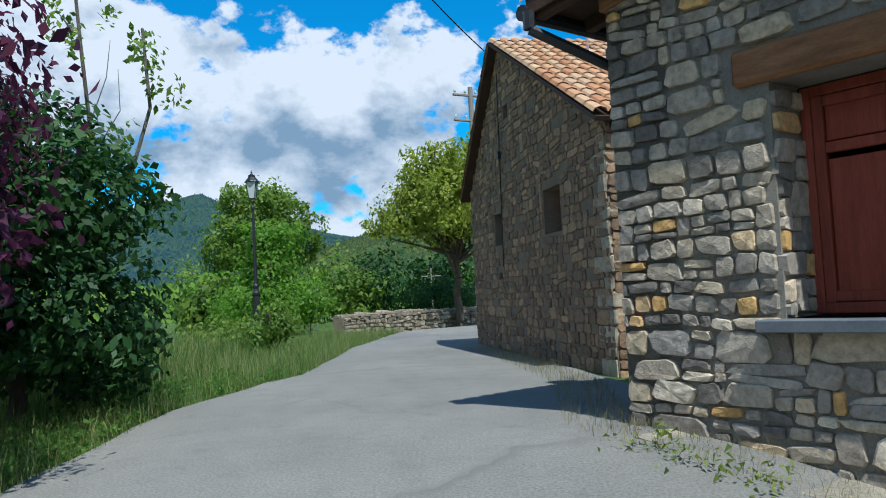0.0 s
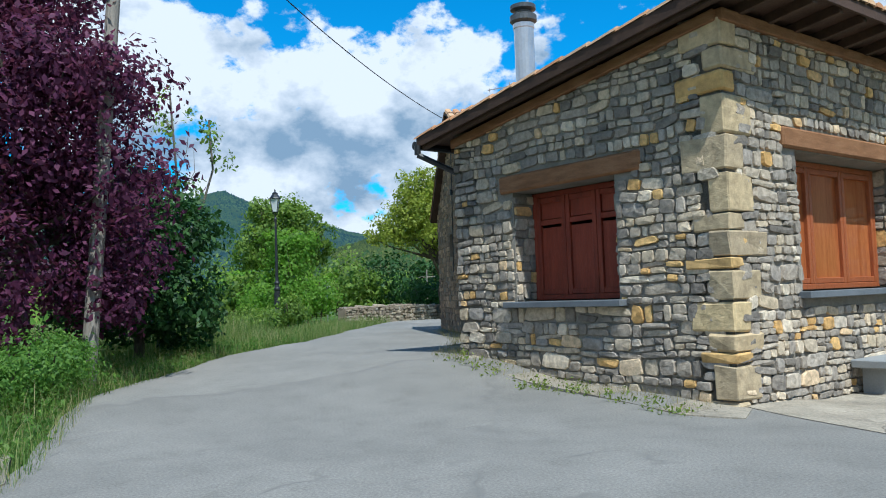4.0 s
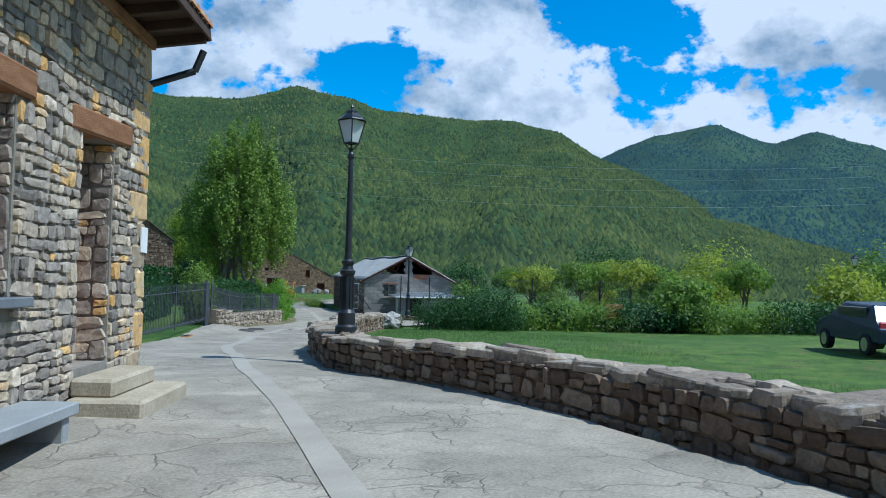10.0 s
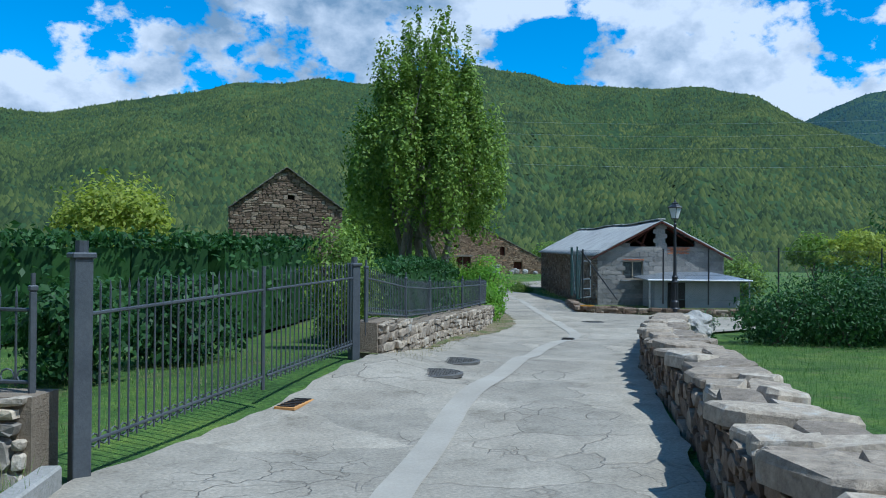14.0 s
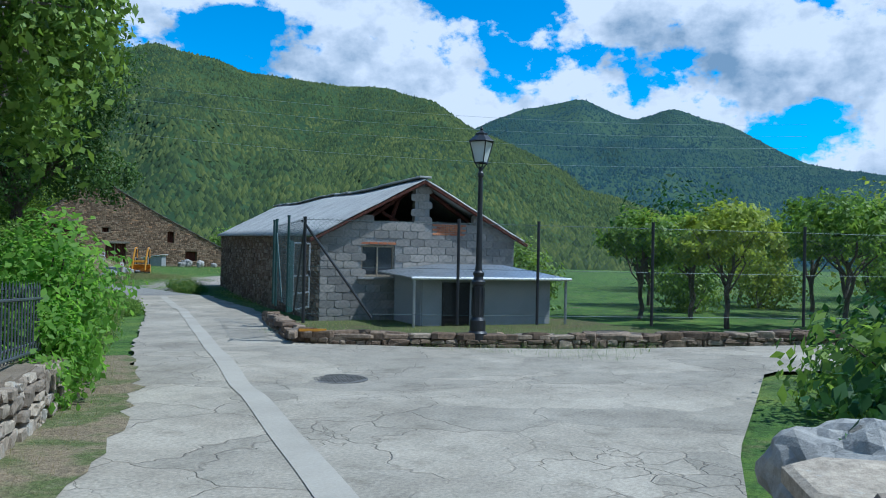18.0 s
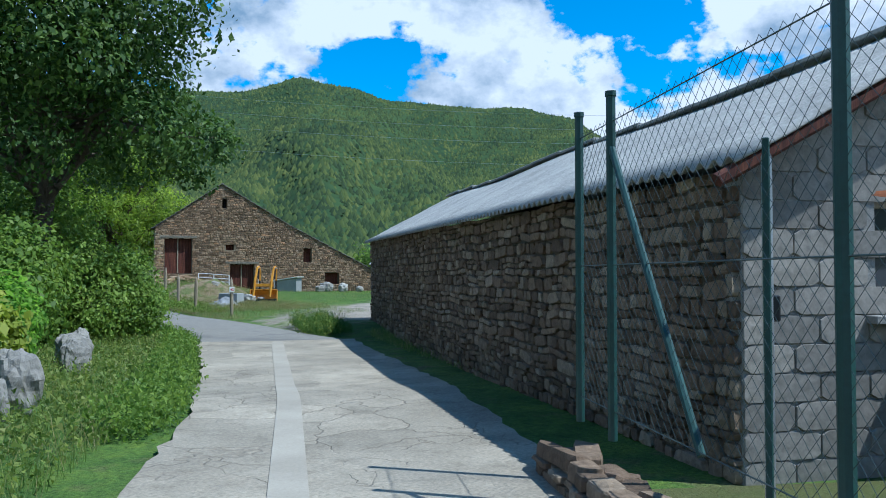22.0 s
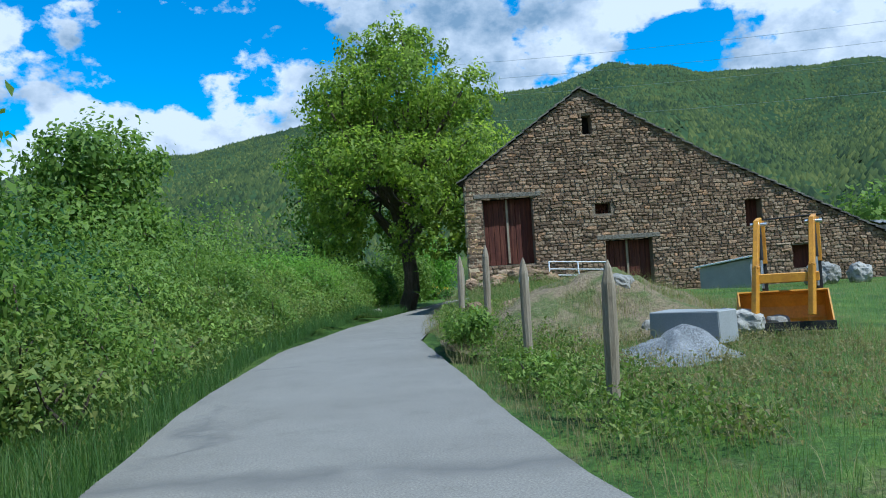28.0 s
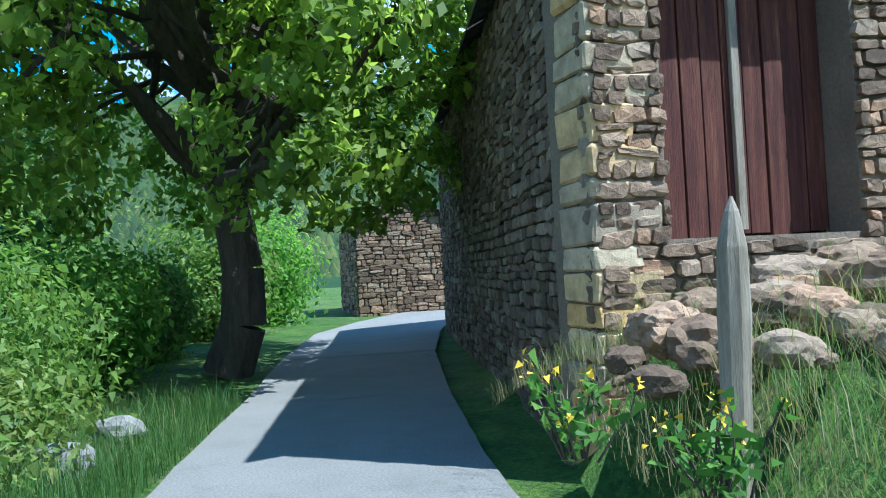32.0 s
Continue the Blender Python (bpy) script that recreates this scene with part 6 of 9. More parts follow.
# ---- street lamps ----
def street_lamp(at, z, height=3.95):
    root = thing("street_lamp", (*at, z), "black cast-iron street lamp with a four-sided lantern", "lamp", "village street lamps")
    s = height / 3.95
    part("column", lathe(bmesh.new(), [(r, q * s) for r, q in ((0.19, -0.15), (0.19, 0.06), (0.15, 0.10), (0.15, 0.30), (0.115, 0.36), (0.105, 0.95), (0.13, 0.98), (0.135, 1.03), (0.10, 1.06), (0.085, 1.12), (0.11, 1.17), (0.11, 1.20), (0.07, 1.24), (0.058, 1.36), (0.052, 2.2), (0.042, 3.0), (0.06, 3.03), (0.06, 3.08), (0.035, 3.12), (0.035, 3.2))], 32), M["iron"], root)
    ribs = bmesh.new()
    for k in range(10):
        a = 2 * math.pi * k / 10
        slab(ribs, (0.112 * math.cos(a), 0.112 * math.sin(a), 0.66 * s), (0.02, 0.02, 0.52 * s))
    part("base_rib", ribs, M["iron"], root)
    bm = bmesh.new()
    for k in range(4):
        a = math.pi / 4 + k * math.pi / 2
        tube(bm, (0.03 * math.cos(a), 0.03 * math.sin(a), 3.16 * s), (0.125 * math.cos(a), 0.125 * math.sin(a), 3.28 * s), 0.011, n=6)
        tube(bm, (0.125 * math.cos(a), 0.125 * math.sin(a), 3.28 * s), (0.235 * math.cos(a), 0.235 * math.sin(a), 3.68 * s), 0.012, n=6)
    for (r, q) in ((0.13, 3.28), (0.24, 3.68)):
        for k in range(4):
            a, b = math.pi / 4 + k * math.pi / 2, math.pi / 4 + (k + 1) * math.pi / 2
            tube(bm, (r * math.cos(a), r * math.sin(a), q * s), (r * math.cos(b), r * math.sin(b), q * s), 0.014, n=6)
    part("lantern_frame", bm, M["iron"], root)
    for k in range(4):
        a, b = math.pi / 4 + k * math.pi / 2, math.pi / 4 + (k + 1) * math.pi / 2
        v = [(r * math.cos(t), r * math.sin(t), q * s) for r, t, q in ((0.122, a, 3.29), (0.122, b, 3.29), (0.228, b, 3.67), (0.228, a, 3.67))]
        mesh_ob("lantern_pane", v, [(0, 1, 2, 3)], M["lamp_glass"], root)
    part("lantern_roof", lathe(bmesh.new(), [(r, q * s) for r, q in ((0.255, 3.68), (0.24, 3.70), (0.12, 3.80), (0.12, 3.84), (0.07, 3.86), (0.02, 3.90), (0.035, 3.92), (0.008, 3.97))], 8), M["iron"], root)
    return root


street_lamp((16.88, 10.02), 0.47, 3.9)
street_lamp((40.54, 28.09), -0.62)
street_lamp((-6.5, 26.3), gz(-6.5, 26.3) + 0.05, 5.5)
street_lamp((57.0, 9.0), gz(57, 9), 4.0)


# ---- low stone walls ----
def rubble_wall(name, line, height, width, label, near=None, seed=1, most=290, cap=True, keyw="w", face="w"):
    """A dry-stone wall along a line: core, stones on both faces and uneven stones on top."""
    rng = random.Random(seed)
    pts = resample(line, 0.9)
    root = thing(name, (pts[0][0], pts[0][1], gz(*pts[0])), label, "wall")
    used = 0
    for i, (p, q) in enumerate(zip(pts, pts[1:])):
        d = Vector((q[0] - p[0], q[1] - p[1], 0))
        ln, ang = d.length, math.atan2(d.y, d.x)
        z = min(gz(*p), gz(*q)) - 0.08
        h = height * (1 + 0.1 * noise.noise((i * 0.7, seed, 0))) + 0.08
        m = Matrix.Translation((p[0], p[1], z)) @ Matrix.Rotation(ang, 4, "Z")
        core = part("core", boxed((ln / 2, 0, h / 2 - 0.03), (ln + 0.05, width - 0.08, h - 0.06)), M["mortar_warm"], root)
        core.matrix_world = m
        close = near is not None and near((p[0] + q[0]) / 2, (p[1] + q[1]) / 2)
        for side in (0, 1):
            mm = m @ (Matrix.Translation((0, -width / 2 + 0.04, 0)) if side == 0 else Matrix.Translation((ln, width / 2 - 0.04, 0)) @ Matrix.Rotation(math.pi, 4, "Z"))
            st = courses(ln, lambda x: h - 0.08, rng, 0.10, 0.22, 0.14, 0.42)
            ok = (lambda u, zz: True) if close and used + len(st) < most else None
            used += len(st) if ok else 0
            lay(st, mm, 0.09, M["stone_" + face], M["stones_" + face], root, rng, ok, proud=0.05)
        if cap:
            u = 0.0
            while u < ln:
                w = rng.uniform(0.22, 0.75)
                for (yy, ww) in (((0, width + 0.06),) if rng.random() < 0.55 else ((-width * 0.25, width * 0.52), (width * 0.25, width * 0.52))):
                    ob = new("cap_stone", piece_mesh("stone", rng.randrange(24), M["stone_" + keyw]))
                    ob.parent = root
                    hh = rng.uniform(0.07, 0.15)
                    ob.matrix_world = m @ Matrix.Translation((u + w / 2, yy, h - 0.06 + hh * 0.3)) @ Matrix.Rotation(rng.uniform(-0.3, 0.3), 4, "Z") @ Matrix.Rotation(rng.uniform(-0.12, 0.12), 4, "X") @ Matrix.Rotation(rng.uniform(-0.07, 0.07), 4, "Y") @ Matrix.Rotation(radians(90), 4, "X") @ Matrix.Diagonal((w * 1.08, hh, ww * rng.uniform(0.9, 1.12), 1))
                u += w
    return root


WALL_R = [(3.5, -12.5), (8.6, -5.4), (12.5, -0.3), (14.6, 3.6), (15.6, 6.3), (16.2, 8.3), (16.7, 9.85), (17.6, 11.1), (18.85, 12.5), (20.05, 13.55), (21.9, 15.0), (25.7, 18.3), (30.5, 21.5)]
# darker stone set on the faces paints in their shade; caps stay pale
rubble_wall("field_wall", WALL_R, 0.55, 0.66, "low dry-stone field wall with flat pale cap stones", lambda x, y: 8 < y < 16, 3, face="d")
RAIL = [(22.0, 20.55), (22.9, 21.25), (25.7, 23.8), (29.0, 26.0), (31.8, 28.6)]
rubble_wall("garden_wall", RAIL, 0.55, 0.42, "low mortared rubble wall under the iron railing", lambda x, y: y < 24.5, 4, cap=False)
rubble_wall("garden_wall_return", [(17.15, 17.3), (14.6, 19.6), (12.0, 22.2)], 0.62, 0.42, "low grey rubble garden wall", None, 5, cap=False, keyw="a", face="a")
rubble_wall("roadside_wall", [(-3.1, 0.6), (-3.9, 1.6), (-5.2, 2.6), (-8, 4)], 0.55, 0.45, "low stone wall overgrown with ivy", None, 6)
rubble_wall("far_wall", [(-3.4, 23.5), (-1.0, 27.0), (3.0, 32.0), (8.0, 37.0)], 0.6, 0.45, "low stone wall on the outside of the bend", None, 7)


def plinth_wall():
    line = [(42.65, 34.85), (38.55, 30.75), (40.55, 28.05), (44.0, 23.6), (50.0, 15.8)]
    rubble_wall("plinth_wall", line, 0.21, 0.34, "low rubble plinth carrying the wire fence", lambda x, y: y > 27, 9, cap=True, keyw="d", face="d")
    mark = boxed((0, 0, 0), (0.5, 0.012, 0.05), 0.003)
    tagged(part("paint_mark", mark, M["yellow"]), "orange paint dash on the plinth corner", "mark").matrix_world = pose(38.62, 30.5, gz(38.6, 30.5) + 0.25, 0, 0, -52)


plinth_wall()


# ---- iron railing and gate ----
def bars(root, a, b, za, zb, h, step=0.11, rails=(0.08, 0.86), scroll=True, name="bar"):
    a, b = Vector(a), Vector(b)
    n = max(2, int((b - a).length / step))
    for k in range(1, n):
        f = k / n
        p = a.lerp(b, f)
        z = za + (zb - za) * f
        bm = tube(bmesh.new(), (p.x, p.y, z + 0.02), (p.x, p.y, z + h), 0.008, n=5)
        tube(bm, (p.x, p.y, z + h), (p.x, p.y, z + h + 0.07), 0.011, 0.001, 5)
        ob = part(name, bm, M["grey_iron"], root)
        ob.matrix_parent_inverse = root.matrix_world.inverted()
    for r in rails:
        d = (b - a).normalized()
        bm = tube(bmesh.new(), (a.x, a.y, za + h * r), (b.x, b.y, zb + h * r), 0.014, n=6)
        ob = part("rail", bm, M["grey_iron"], root)
        ob.matrix_parent_inverse = root.matrix_world.inverted()
    if scroll:
        bm = bmesh.new()
        for k in range(n):
            p = a.lerp(b, (k + 0.5) / n)
            z = za + (zb - za) * (k + 0.5) / n
            ang = math.atan2(b.y - a.y, b.x - a.x)
            r = step * 0.42
            for j in range(8):
                t0, t1 = 2 * math.pi * j / 8, 2 * math.pi * (j + 1) / 8
                tube(bm, (p.x + r * math.cos(t0) * math.cos(ang), p.y + r * math.cos(t0) * math.sin(ang), z + 0.09 + r * math.sin(t0)), (p.x + r * math.cos(t1) * math.cos(ang), p.y + r * math.cos(t1) * math.sin(ang), z + 0.09 + r * math.sin(t1)), 0.006, n=4)
        ob = tagged(part("scrollwork", bm, M["grey_iron"], root), kind="stuff")
        ob.matrix_parent_inverse = root.matrix_world.inverted()


def iron_post(root, p, z, h, r=0.06):
    bm = boxed((0, 0, h / 2 - 0.1), (2 * r, 2 * r, h + 0.2), 0.006)
    slab(bm, (0, 0, h + 0.02), (2.6 * r, 2.6 * r, 0.04), None, 0.008)
    tube(bm, (0, 0, h + 0.03), (0, 0, h + 0.12), r * 0.7, n=10)
    ob = part("post", bm, M["grey_iron"], root)
    ob.matrix_world = Matrix.Translation((*p, z))


def garden_gate():
    a, b = (17.35, 17.15), (21.72, 20.42)
    root = thing("garden_gate", (19.5, 18.8, gz(19.5, 18.8)), "closed two-leaf grey iron garden gate", "gate")
    za, zb = -0.22, -0.10
    iron_post(root, a, za, 1.42)
    iron_post(root, b, zb, 1.2)
    m = (19.55, 18.8)
    for (p, q, z0, z1) in ((a, m, za + 0.08, -0.08), (m, b, -0.08, zb + 0.08)):
        d = Vector((q[0] - p[0], q[1] - p[1])).normalized() * 0.09
        bars(root, (p[0] + d.x, p[1] + d.y, 0), (q[0] - d.x * 0.2, q[1] - d.y * 0.2, 0), z0, z1, 1.12)
    part("stile", tube(bmesh.new(), (m[0], m[1], -0.12), (m[0], m[1], 1.12), 0.022, n=8), M["grey_iron"], root).matrix_parent_inverse = root.matrix_world.inverted()


garden_gate()


def garden_railing(line, top, name="garden_railing"):
    pts = resample(line, 2.4)
    root = thing(name, (*pts[0], top + gz(*pts[0])), "grey iron spear railing on the low wall", "railing")
    for i, (p, q) in enumerate(zip(pts, pts[1:])):
        z0, z1 = gz(*p) + top, gz(*q) + top
        iron_post(root, p, z0 - 0.06, 0.72, 0.022)
        bars(root, (*p, 0), (*q, 0), z0, z1, 0.62)


garden_railing(RAIL, 0.5)
garden_railing([(17.1, 17.35), (14.6, 19.6), (12.0, 22.2)], 0.58)


# ---- wire fence on the plinth ----
def chain_fence():
    root = thing("wire_fence", (38.6, 30.75, -0.4), "green chain-link fence on dark steel posts", "fence")

    def put(bm, mat, name):
        ob = part(name, bm, mat, root)
        ob.matrix_parent_inverse = root.matrix_world.inverted()
        return ob

    z0 = -0.30
    posts = [(38.62, 30.72, 1.82), (40.45, 32.55, 1.95), (41.95, 34.1, 1.95), (42.4, 34.55, 1.95), (40.29, 28.4, 1.85), (41.2, 27.15, 1.85), (42.6, 25.3, 1.9), (44.6, 22.7, 1.9), (46.9, 19.8, 1.9), (49.2, 16.8, 1.9)]
    for k, (x, y, h) in enumerate(posts):
        bm = tube(bmesh.new(), (x, y, z0 - 0.1), (x, y, z0 + h), 0.03, n=8)
        tube(bm, (x, y, z0 + h), (x, y, z0 + h + 0.03), 0.036, n=8)
        put(bm, M["iron"] if k == 0 or k > 3 else M["green_iron"], "post")
    c = Vector((38.62, 30.72, z0 + 1.72))
    for e in ((39.35, 29.7, z0), (39.62, 31.72, z0)):
        put(tube(bmesh.new(), c, e, 0.024, n=8), M["iron"], "brace")
    put(tube(bmesh.new(), (41.95, 34.1, z0 + 1.65), (41.2, 33.3, z0 + 0.05), 0.022, n=8), M["green_iron"], "brace")
    put(tube(bmesh.new(), (38.4, 30.62, z0 + 1.76), (38.85, 30.88, z0 + 1.76), 0.02, n=6), M["iron"], "cross_arm")

    def net(p, q, h, name):
        p, q = Vector((*p, z0 + 0.05)), Vector((*q, z0 + 0.05))
        d = q - p
        ln = d.length
        d.normalize()
        up = Vector((0, 0, 1))
        nrm = d.cross(up)
        v, f = [], []
        step, r = 0.085, 0.0015
        for s in (1, -1):
            k = -int(h / step) - 1
            while k * step < ln + h:
                u0 = k * step
                k += 1
                a, b = (u0, 0.0), (u0 + h, h)
                lo, hi = max(0.0, -u0), min(h, ln - u0)
                if hi - lo < 0.02:
                    continue
                a, b = (u0 + lo, lo), (u0 + hi, hi)
                if s < 0:
                    a, b = (ln - a[0], a[1]), (ln - b[0], b[1])
                A, B = p + d * a[0] + up * a[1], p + d * b[0] + up * b[1]
                w = (d * (-s) + up).normalized() * r
                i = len(v)
                for P in (A, B):
                    for o in (w, nrm * r, -w, -nrm * r):
                        v.append(tuple(P + o))
                for j in range(4):
                    f.append((i + j, i + (j + 1) % 4, i + 4 + (j + 1) % 4, i + 4 + j))
        ob = tagged(mesh_ob(name, v, f, M["wire"], root), kind="stuff")
        ob.matrix_parent_inverse = root.matrix_world.inverted()
        for zz in (0.02, h * 0.5, h - 0.03):
            put(tube(bmesh.new(), p + up * zz, q + up * zz, 0.004, n=4), M["wire"], "tension_wire")

    for a, b in zip([posts[k] for k in (0, 4, 5, 6, 7, 8)], [posts[k] for k in (4, 5, 6, 7, 8, 9)]):
        net(a[:2], b[:2], 1.78, "wire_net")
    net(posts[0][:2], posts[1][:2], 1.78, "wire_net")
    net(posts[1][:2], posts[3][:2], 1.78, "wire_net")


chain_fence()


def yard_gate():
    root = thing("yard_gate", (41.2, 33.0, -0.45), "open blue-green tubular steel gate inside the fence", "gate", rz=15)
    for (a, b) in (((0, 0, 0.05), (0, 0, 1.55)), ((0.95, 0, 0.05), (0.95, 0, 1.55)), ((0, 0, 0.05), (0.95, 0, 0.05)), ((0, 0, 1.55), (0.95, 0, 1.55)), ((0, 0, 0.8), (0.95, 0, 0.8)), ((0, 0, 0.4), (0.95, 0, 0.4))):
        part("gate_bar", tube(bmesh.new(), a, b, 0.022, n=8), M["galv"], root)
    part("gate_sheet", boxed((-0.12, 0, 0.8), (0.2, 0.03, 1.6), 0.005), M["green_iron"], root)
    part("lock", boxed((0.9, -0.03, 0.85), (0.08, 0.05, 0.14), 0.006), M["iron"], root)


yard_gate()


# ---- kerb, covers ----
def kerb():
    line = resample([(12.9, 9.9), (15.2, 13.9), (16.1, 15.4), (17.15, 17.0)], 0.8)
    for p, q in zip(line, line[1:]):
        ob = tagged(part("kerb", boxed((0.4, 0, 0.02), (0.78, 0.14, 0.24), 0.015), M["kerb"]), "pale stone kerb beside the grass", "kerb", kind="structure")
        ob.matrix_world = Matrix.Translation((p[0], p[1], gz(*p))) @ Matrix.Rotation(math.atan2(q[1] - p[1], q[0] - p[0]), 4, "Z")


kerb()


def manhole(at, r, label):
    root = thing("manhole_cover", (*at, gz(*at) + 0.016), label, "manhole", "manhole covers in the lane")
    part("frame_ring", lathe(bmesh.new(), ((r + 0.04, -0.03), (r + 0.04, 0.006), (r + 0.005, 0.008), (r + 0.004, -0.01)), 36), M["cast"], root)
    bm = lathe(bmesh.new(), ((r, -0.03), (r, 0.004), (r - 0.02, 0.006)), 36)
    for i in range(-6, 7):
        for j in range(-6, 7):
            x, y = i * r / 6.5, j * r / 6.5
            if math.hypot(x, y) < r * 0.9:
                slab(bm, (x, y, 0.009), (r * 0.1, r * 0.045, 0.008), None)
    part("lid", bm, M["cast"], root, "studded cast-iron lid")


manhole((35.66, 27.85), 0.36, "round cast-iron manhole cover set in a patched ring")
manhole((22.1, 19.2), 0.33, "round cast-iron manhole cover in the concrete lane")
manhole((23.4, 20.3), 0.33, "round cast-iron manhole cover in the concrete lane")


def drain_grate(at, rz, w, h, label, mat):
    root = thing("drain_grate", (*at, gz(*at) + 0.022), label, "drain", rz=rz)
    part("grate_frame", boxed((0, 0, -0.01), (w, h, 0.03), 0.004), M[mat], root)
    for k in range(6):
        part("grate_bar", boxed((-w / 2 + w * (k + 0.5) / 6, 0, 0.008), (w / 12, h * 0.8, 0.01)), M["dark"], root)


drain_grate((29.2, 23.2), 40, 0.5, 0.3, "dark iron drain grate in the lane", "cast")
drain_grate((19.8, 18.6), 37, 0.5, 0.22, "rusty drain grate by the gate", "rust_plate")


# ---- loose stones, heaps, fence along the bend ----
def boulder(name, at, size, label, mat="stone_w", seed=1, sink=0.25, rz=None, category="rock", group=""):
    """A weathered rock: a noisy ball, flattened and set a little into the ground."""
    rng = random.Random(seed)
    bm = bmesh.new()
    bmesh.ops.create_icosphere(bm, subdivisions=4 if max(size) > 0.5 else 3, radius=0.5)
    off = Vector((seed * 3.7, seed * 1.3, 0))
    for v in bm.verts:
        n = v.co.normalized()
        cut = max(abs(n.x) * 0.9, abs(n.y), abs(n.z) * 1.05)
        r = 0.5 * (0.72 + 0.28 / max(cut, 0.6) * 0.75)
        v.co = n * r * (1 + 0.22 * noise.noise(n * 1.7 + off) + 0.1 * noise.noise(n * 4.5 + off) + 0.045 * noise.noise(n * 11 + off))
        v.co.x, v.co.y, v.co.z = v.co.x * size[0], v.co.y * size[1], v.co.z * size[2]
    ob = tagged(part(name, bm, M[mat]), label, category, group)
    z = at[2] if len(at) > 2 else gz(*at[:2])
    ob.matrix_world = pose(at[0], at[1], z + size[2] * (0.5 - sink), 0, 0, rng.uniform(0, 180) if rz is None else rz)
    return ob


RK = random.Random(4)
for k, (x, y, s) in enumerate(((40.5, 39.2, 0.6), (41.1, 40.2, 0.55), (41.55, 40.75, 0.7), (41.9, 41.4, 0.5), (43.9, 44.0, 0.8), (44.3, 44.8, 0.6), (45.5, 46.8, 0.75), (47.6, 50.0, 0.75), (48.1, 50.7, 0.85), (48.7, 51.4, 0.7), (49.3, 52.2, 0.75))):
    boulder("lane_rock", (x, y), (s * RK.uniform(0.6, 1.0), s * RK.uniform(0.4, 0.7), s * RK.uniform(0.7, 1.35)), "pale weathered rock standing in the lane verge", "pale_rock", 10 + k, 0.2, group="rocks along the lane")
boulder("footing_rock", (16.9, 10.02), (0.6, 0.56, 0.78), "rough rock under the foot of the street lamp", "stone_w", 29, 0.13, rz=20)
boulder("mossy_boulder", (47.9, 56.6), (1.7, 1.3, 1.2), "big dark boulder among the shrubs", "stone_d", 30, 0.3)
boulder("mossy_boulder", (38.6, 38.6), (1.2, 0.9, 0.5), "flat dark slab of rock in the grass", "stone_d", 31, 0.3)
for k, (x, y, s) in enumerate(((62.3, 76.9, 0.5), (62.1, 77.4, 0.45), (63.1, 78.0, 0.5))):
    boulder("roadside_rock", (x, y), (s, s * 0.7, s * 0.6), "small white rock at the road's edge", "pale_rock", 35 + k, 0.2)
boulder("white_boulder", (60.3, 62.65, -0.05), (0.62, 0.5, 0.46), "white boulder on top of the earth heap", "pale_rock", 40, 0.15)
for k, (x, y, s) in enumerate(((60.7, 60.9, 0.5), (60.5, 60.4, 0.55), (60.95, 60.2, 0.4), (60.2, 61.1, 0.35), (59.6, 61.3, 0.3))):
    boulder("heap_rock", (x, y), (s, s * 0.8, s * 0.75), "rough grey rock beside the concrete slab", "pale_rock", 41 + k, 0.2)
for k, (x, y, s) in enumerate(((71.2, 66.6, 0.9), (72.2, 66.2, 0.85), (70.4, 66.3, 0.6), (73.0, 65.6, 0.5))):
    boulder("yard_rock", (x, y), (s, s * 0.75, s * 0.8), "pale rock dumped in the yard", "pale_rock", 50 + k, 0.2)
# the rough stone bank under the tall barn door
for k in range(84):
    f, out = RK.random(), RK.random() ** 1.8
    x, y = 63.9 + 3.1 * f - 0.6 * out + RK.uniform(-0.15, 0.15), 73.75 - 1.3 * f - 1.0 * out + RK.uniform(-0.15, 0.15)
    s = RK.uniform(0.22, 0.62) * (1 - 0.55 * out)
    if math.hypot(x - 63.44, y - 72.75) < 0.5:
        continue
    boulder("bank_stone", (x, y), (s, s * 0.7, s * 0.55), "loose brown stone in the bank below the barn", "stone_s", 60 + k, 0.3, group="stones of the barn bank")


def heap(name, at, rx, ry, h, mat, label, seed, rz=0.0):
    """A heap of earth or ash with an uneven skirt."""
    n, rings = 40, 14
    v, f = [(0, 0, h)], []
    for r in range(1, rings + 1):
        q = r / rings
        for k in range(n):
            a = 2 * math.pi * k / n
            wob = 1 + 0.3 * noise.noise((math.cos(a) * 1.5, math.sin(a) * 1.5, seed))
            x, y = rx * q * wob * math.cos(a), ry * q * wob * math.sin(a)
            z = h * (0.5 + 0.5 * math.cos(math.pi * q)) * (1 + 0.6 * noise.noise((x * 1.1, y * 1.1, seed))) + 0.12 * noise.noise((x * 4, y * 4, seed)) * (1 - q * 0.7) - 0.06 * q
            v.append((x, y, z))
    for k in range(n):
        f.append((0, 1 + k, 1 + (k + 1) % n))
    for r in range(rings - 1):
        for k in range(n):
            a, b = 1 + r * n + k, 1 + r * n + (k + 1) % n
            f.append((a, a + n, b + n, b))
    c, sn = math.cos(radians(rz)), math.sin(radians(rz))
    base = gz(*at[:2])
    v = [(x, y, z + gz(at[0] + c * x - sn * y, at[1] + sn * x + c * y) - base - 0.03) for x, y, z in v]
    ob = tagged(mesh_ob(name, v, f, M[mat], smooth=True), label, "heap")
    ob.matrix_world = pose(at[0], at[1], base, 0, 0, rz)
    return ob


HEAP = heap("earth_mound", (60.4, 63.2), 3.4, 2.6, 0.72, "dead_grass", "heap of earth under dead grass", 5, 60)
heap("gravel_mound", (58.7, 60.0), 1.1, 0.8, 0.28, "ash", "low heap of blue-grey ash and gravel", 6, 60)


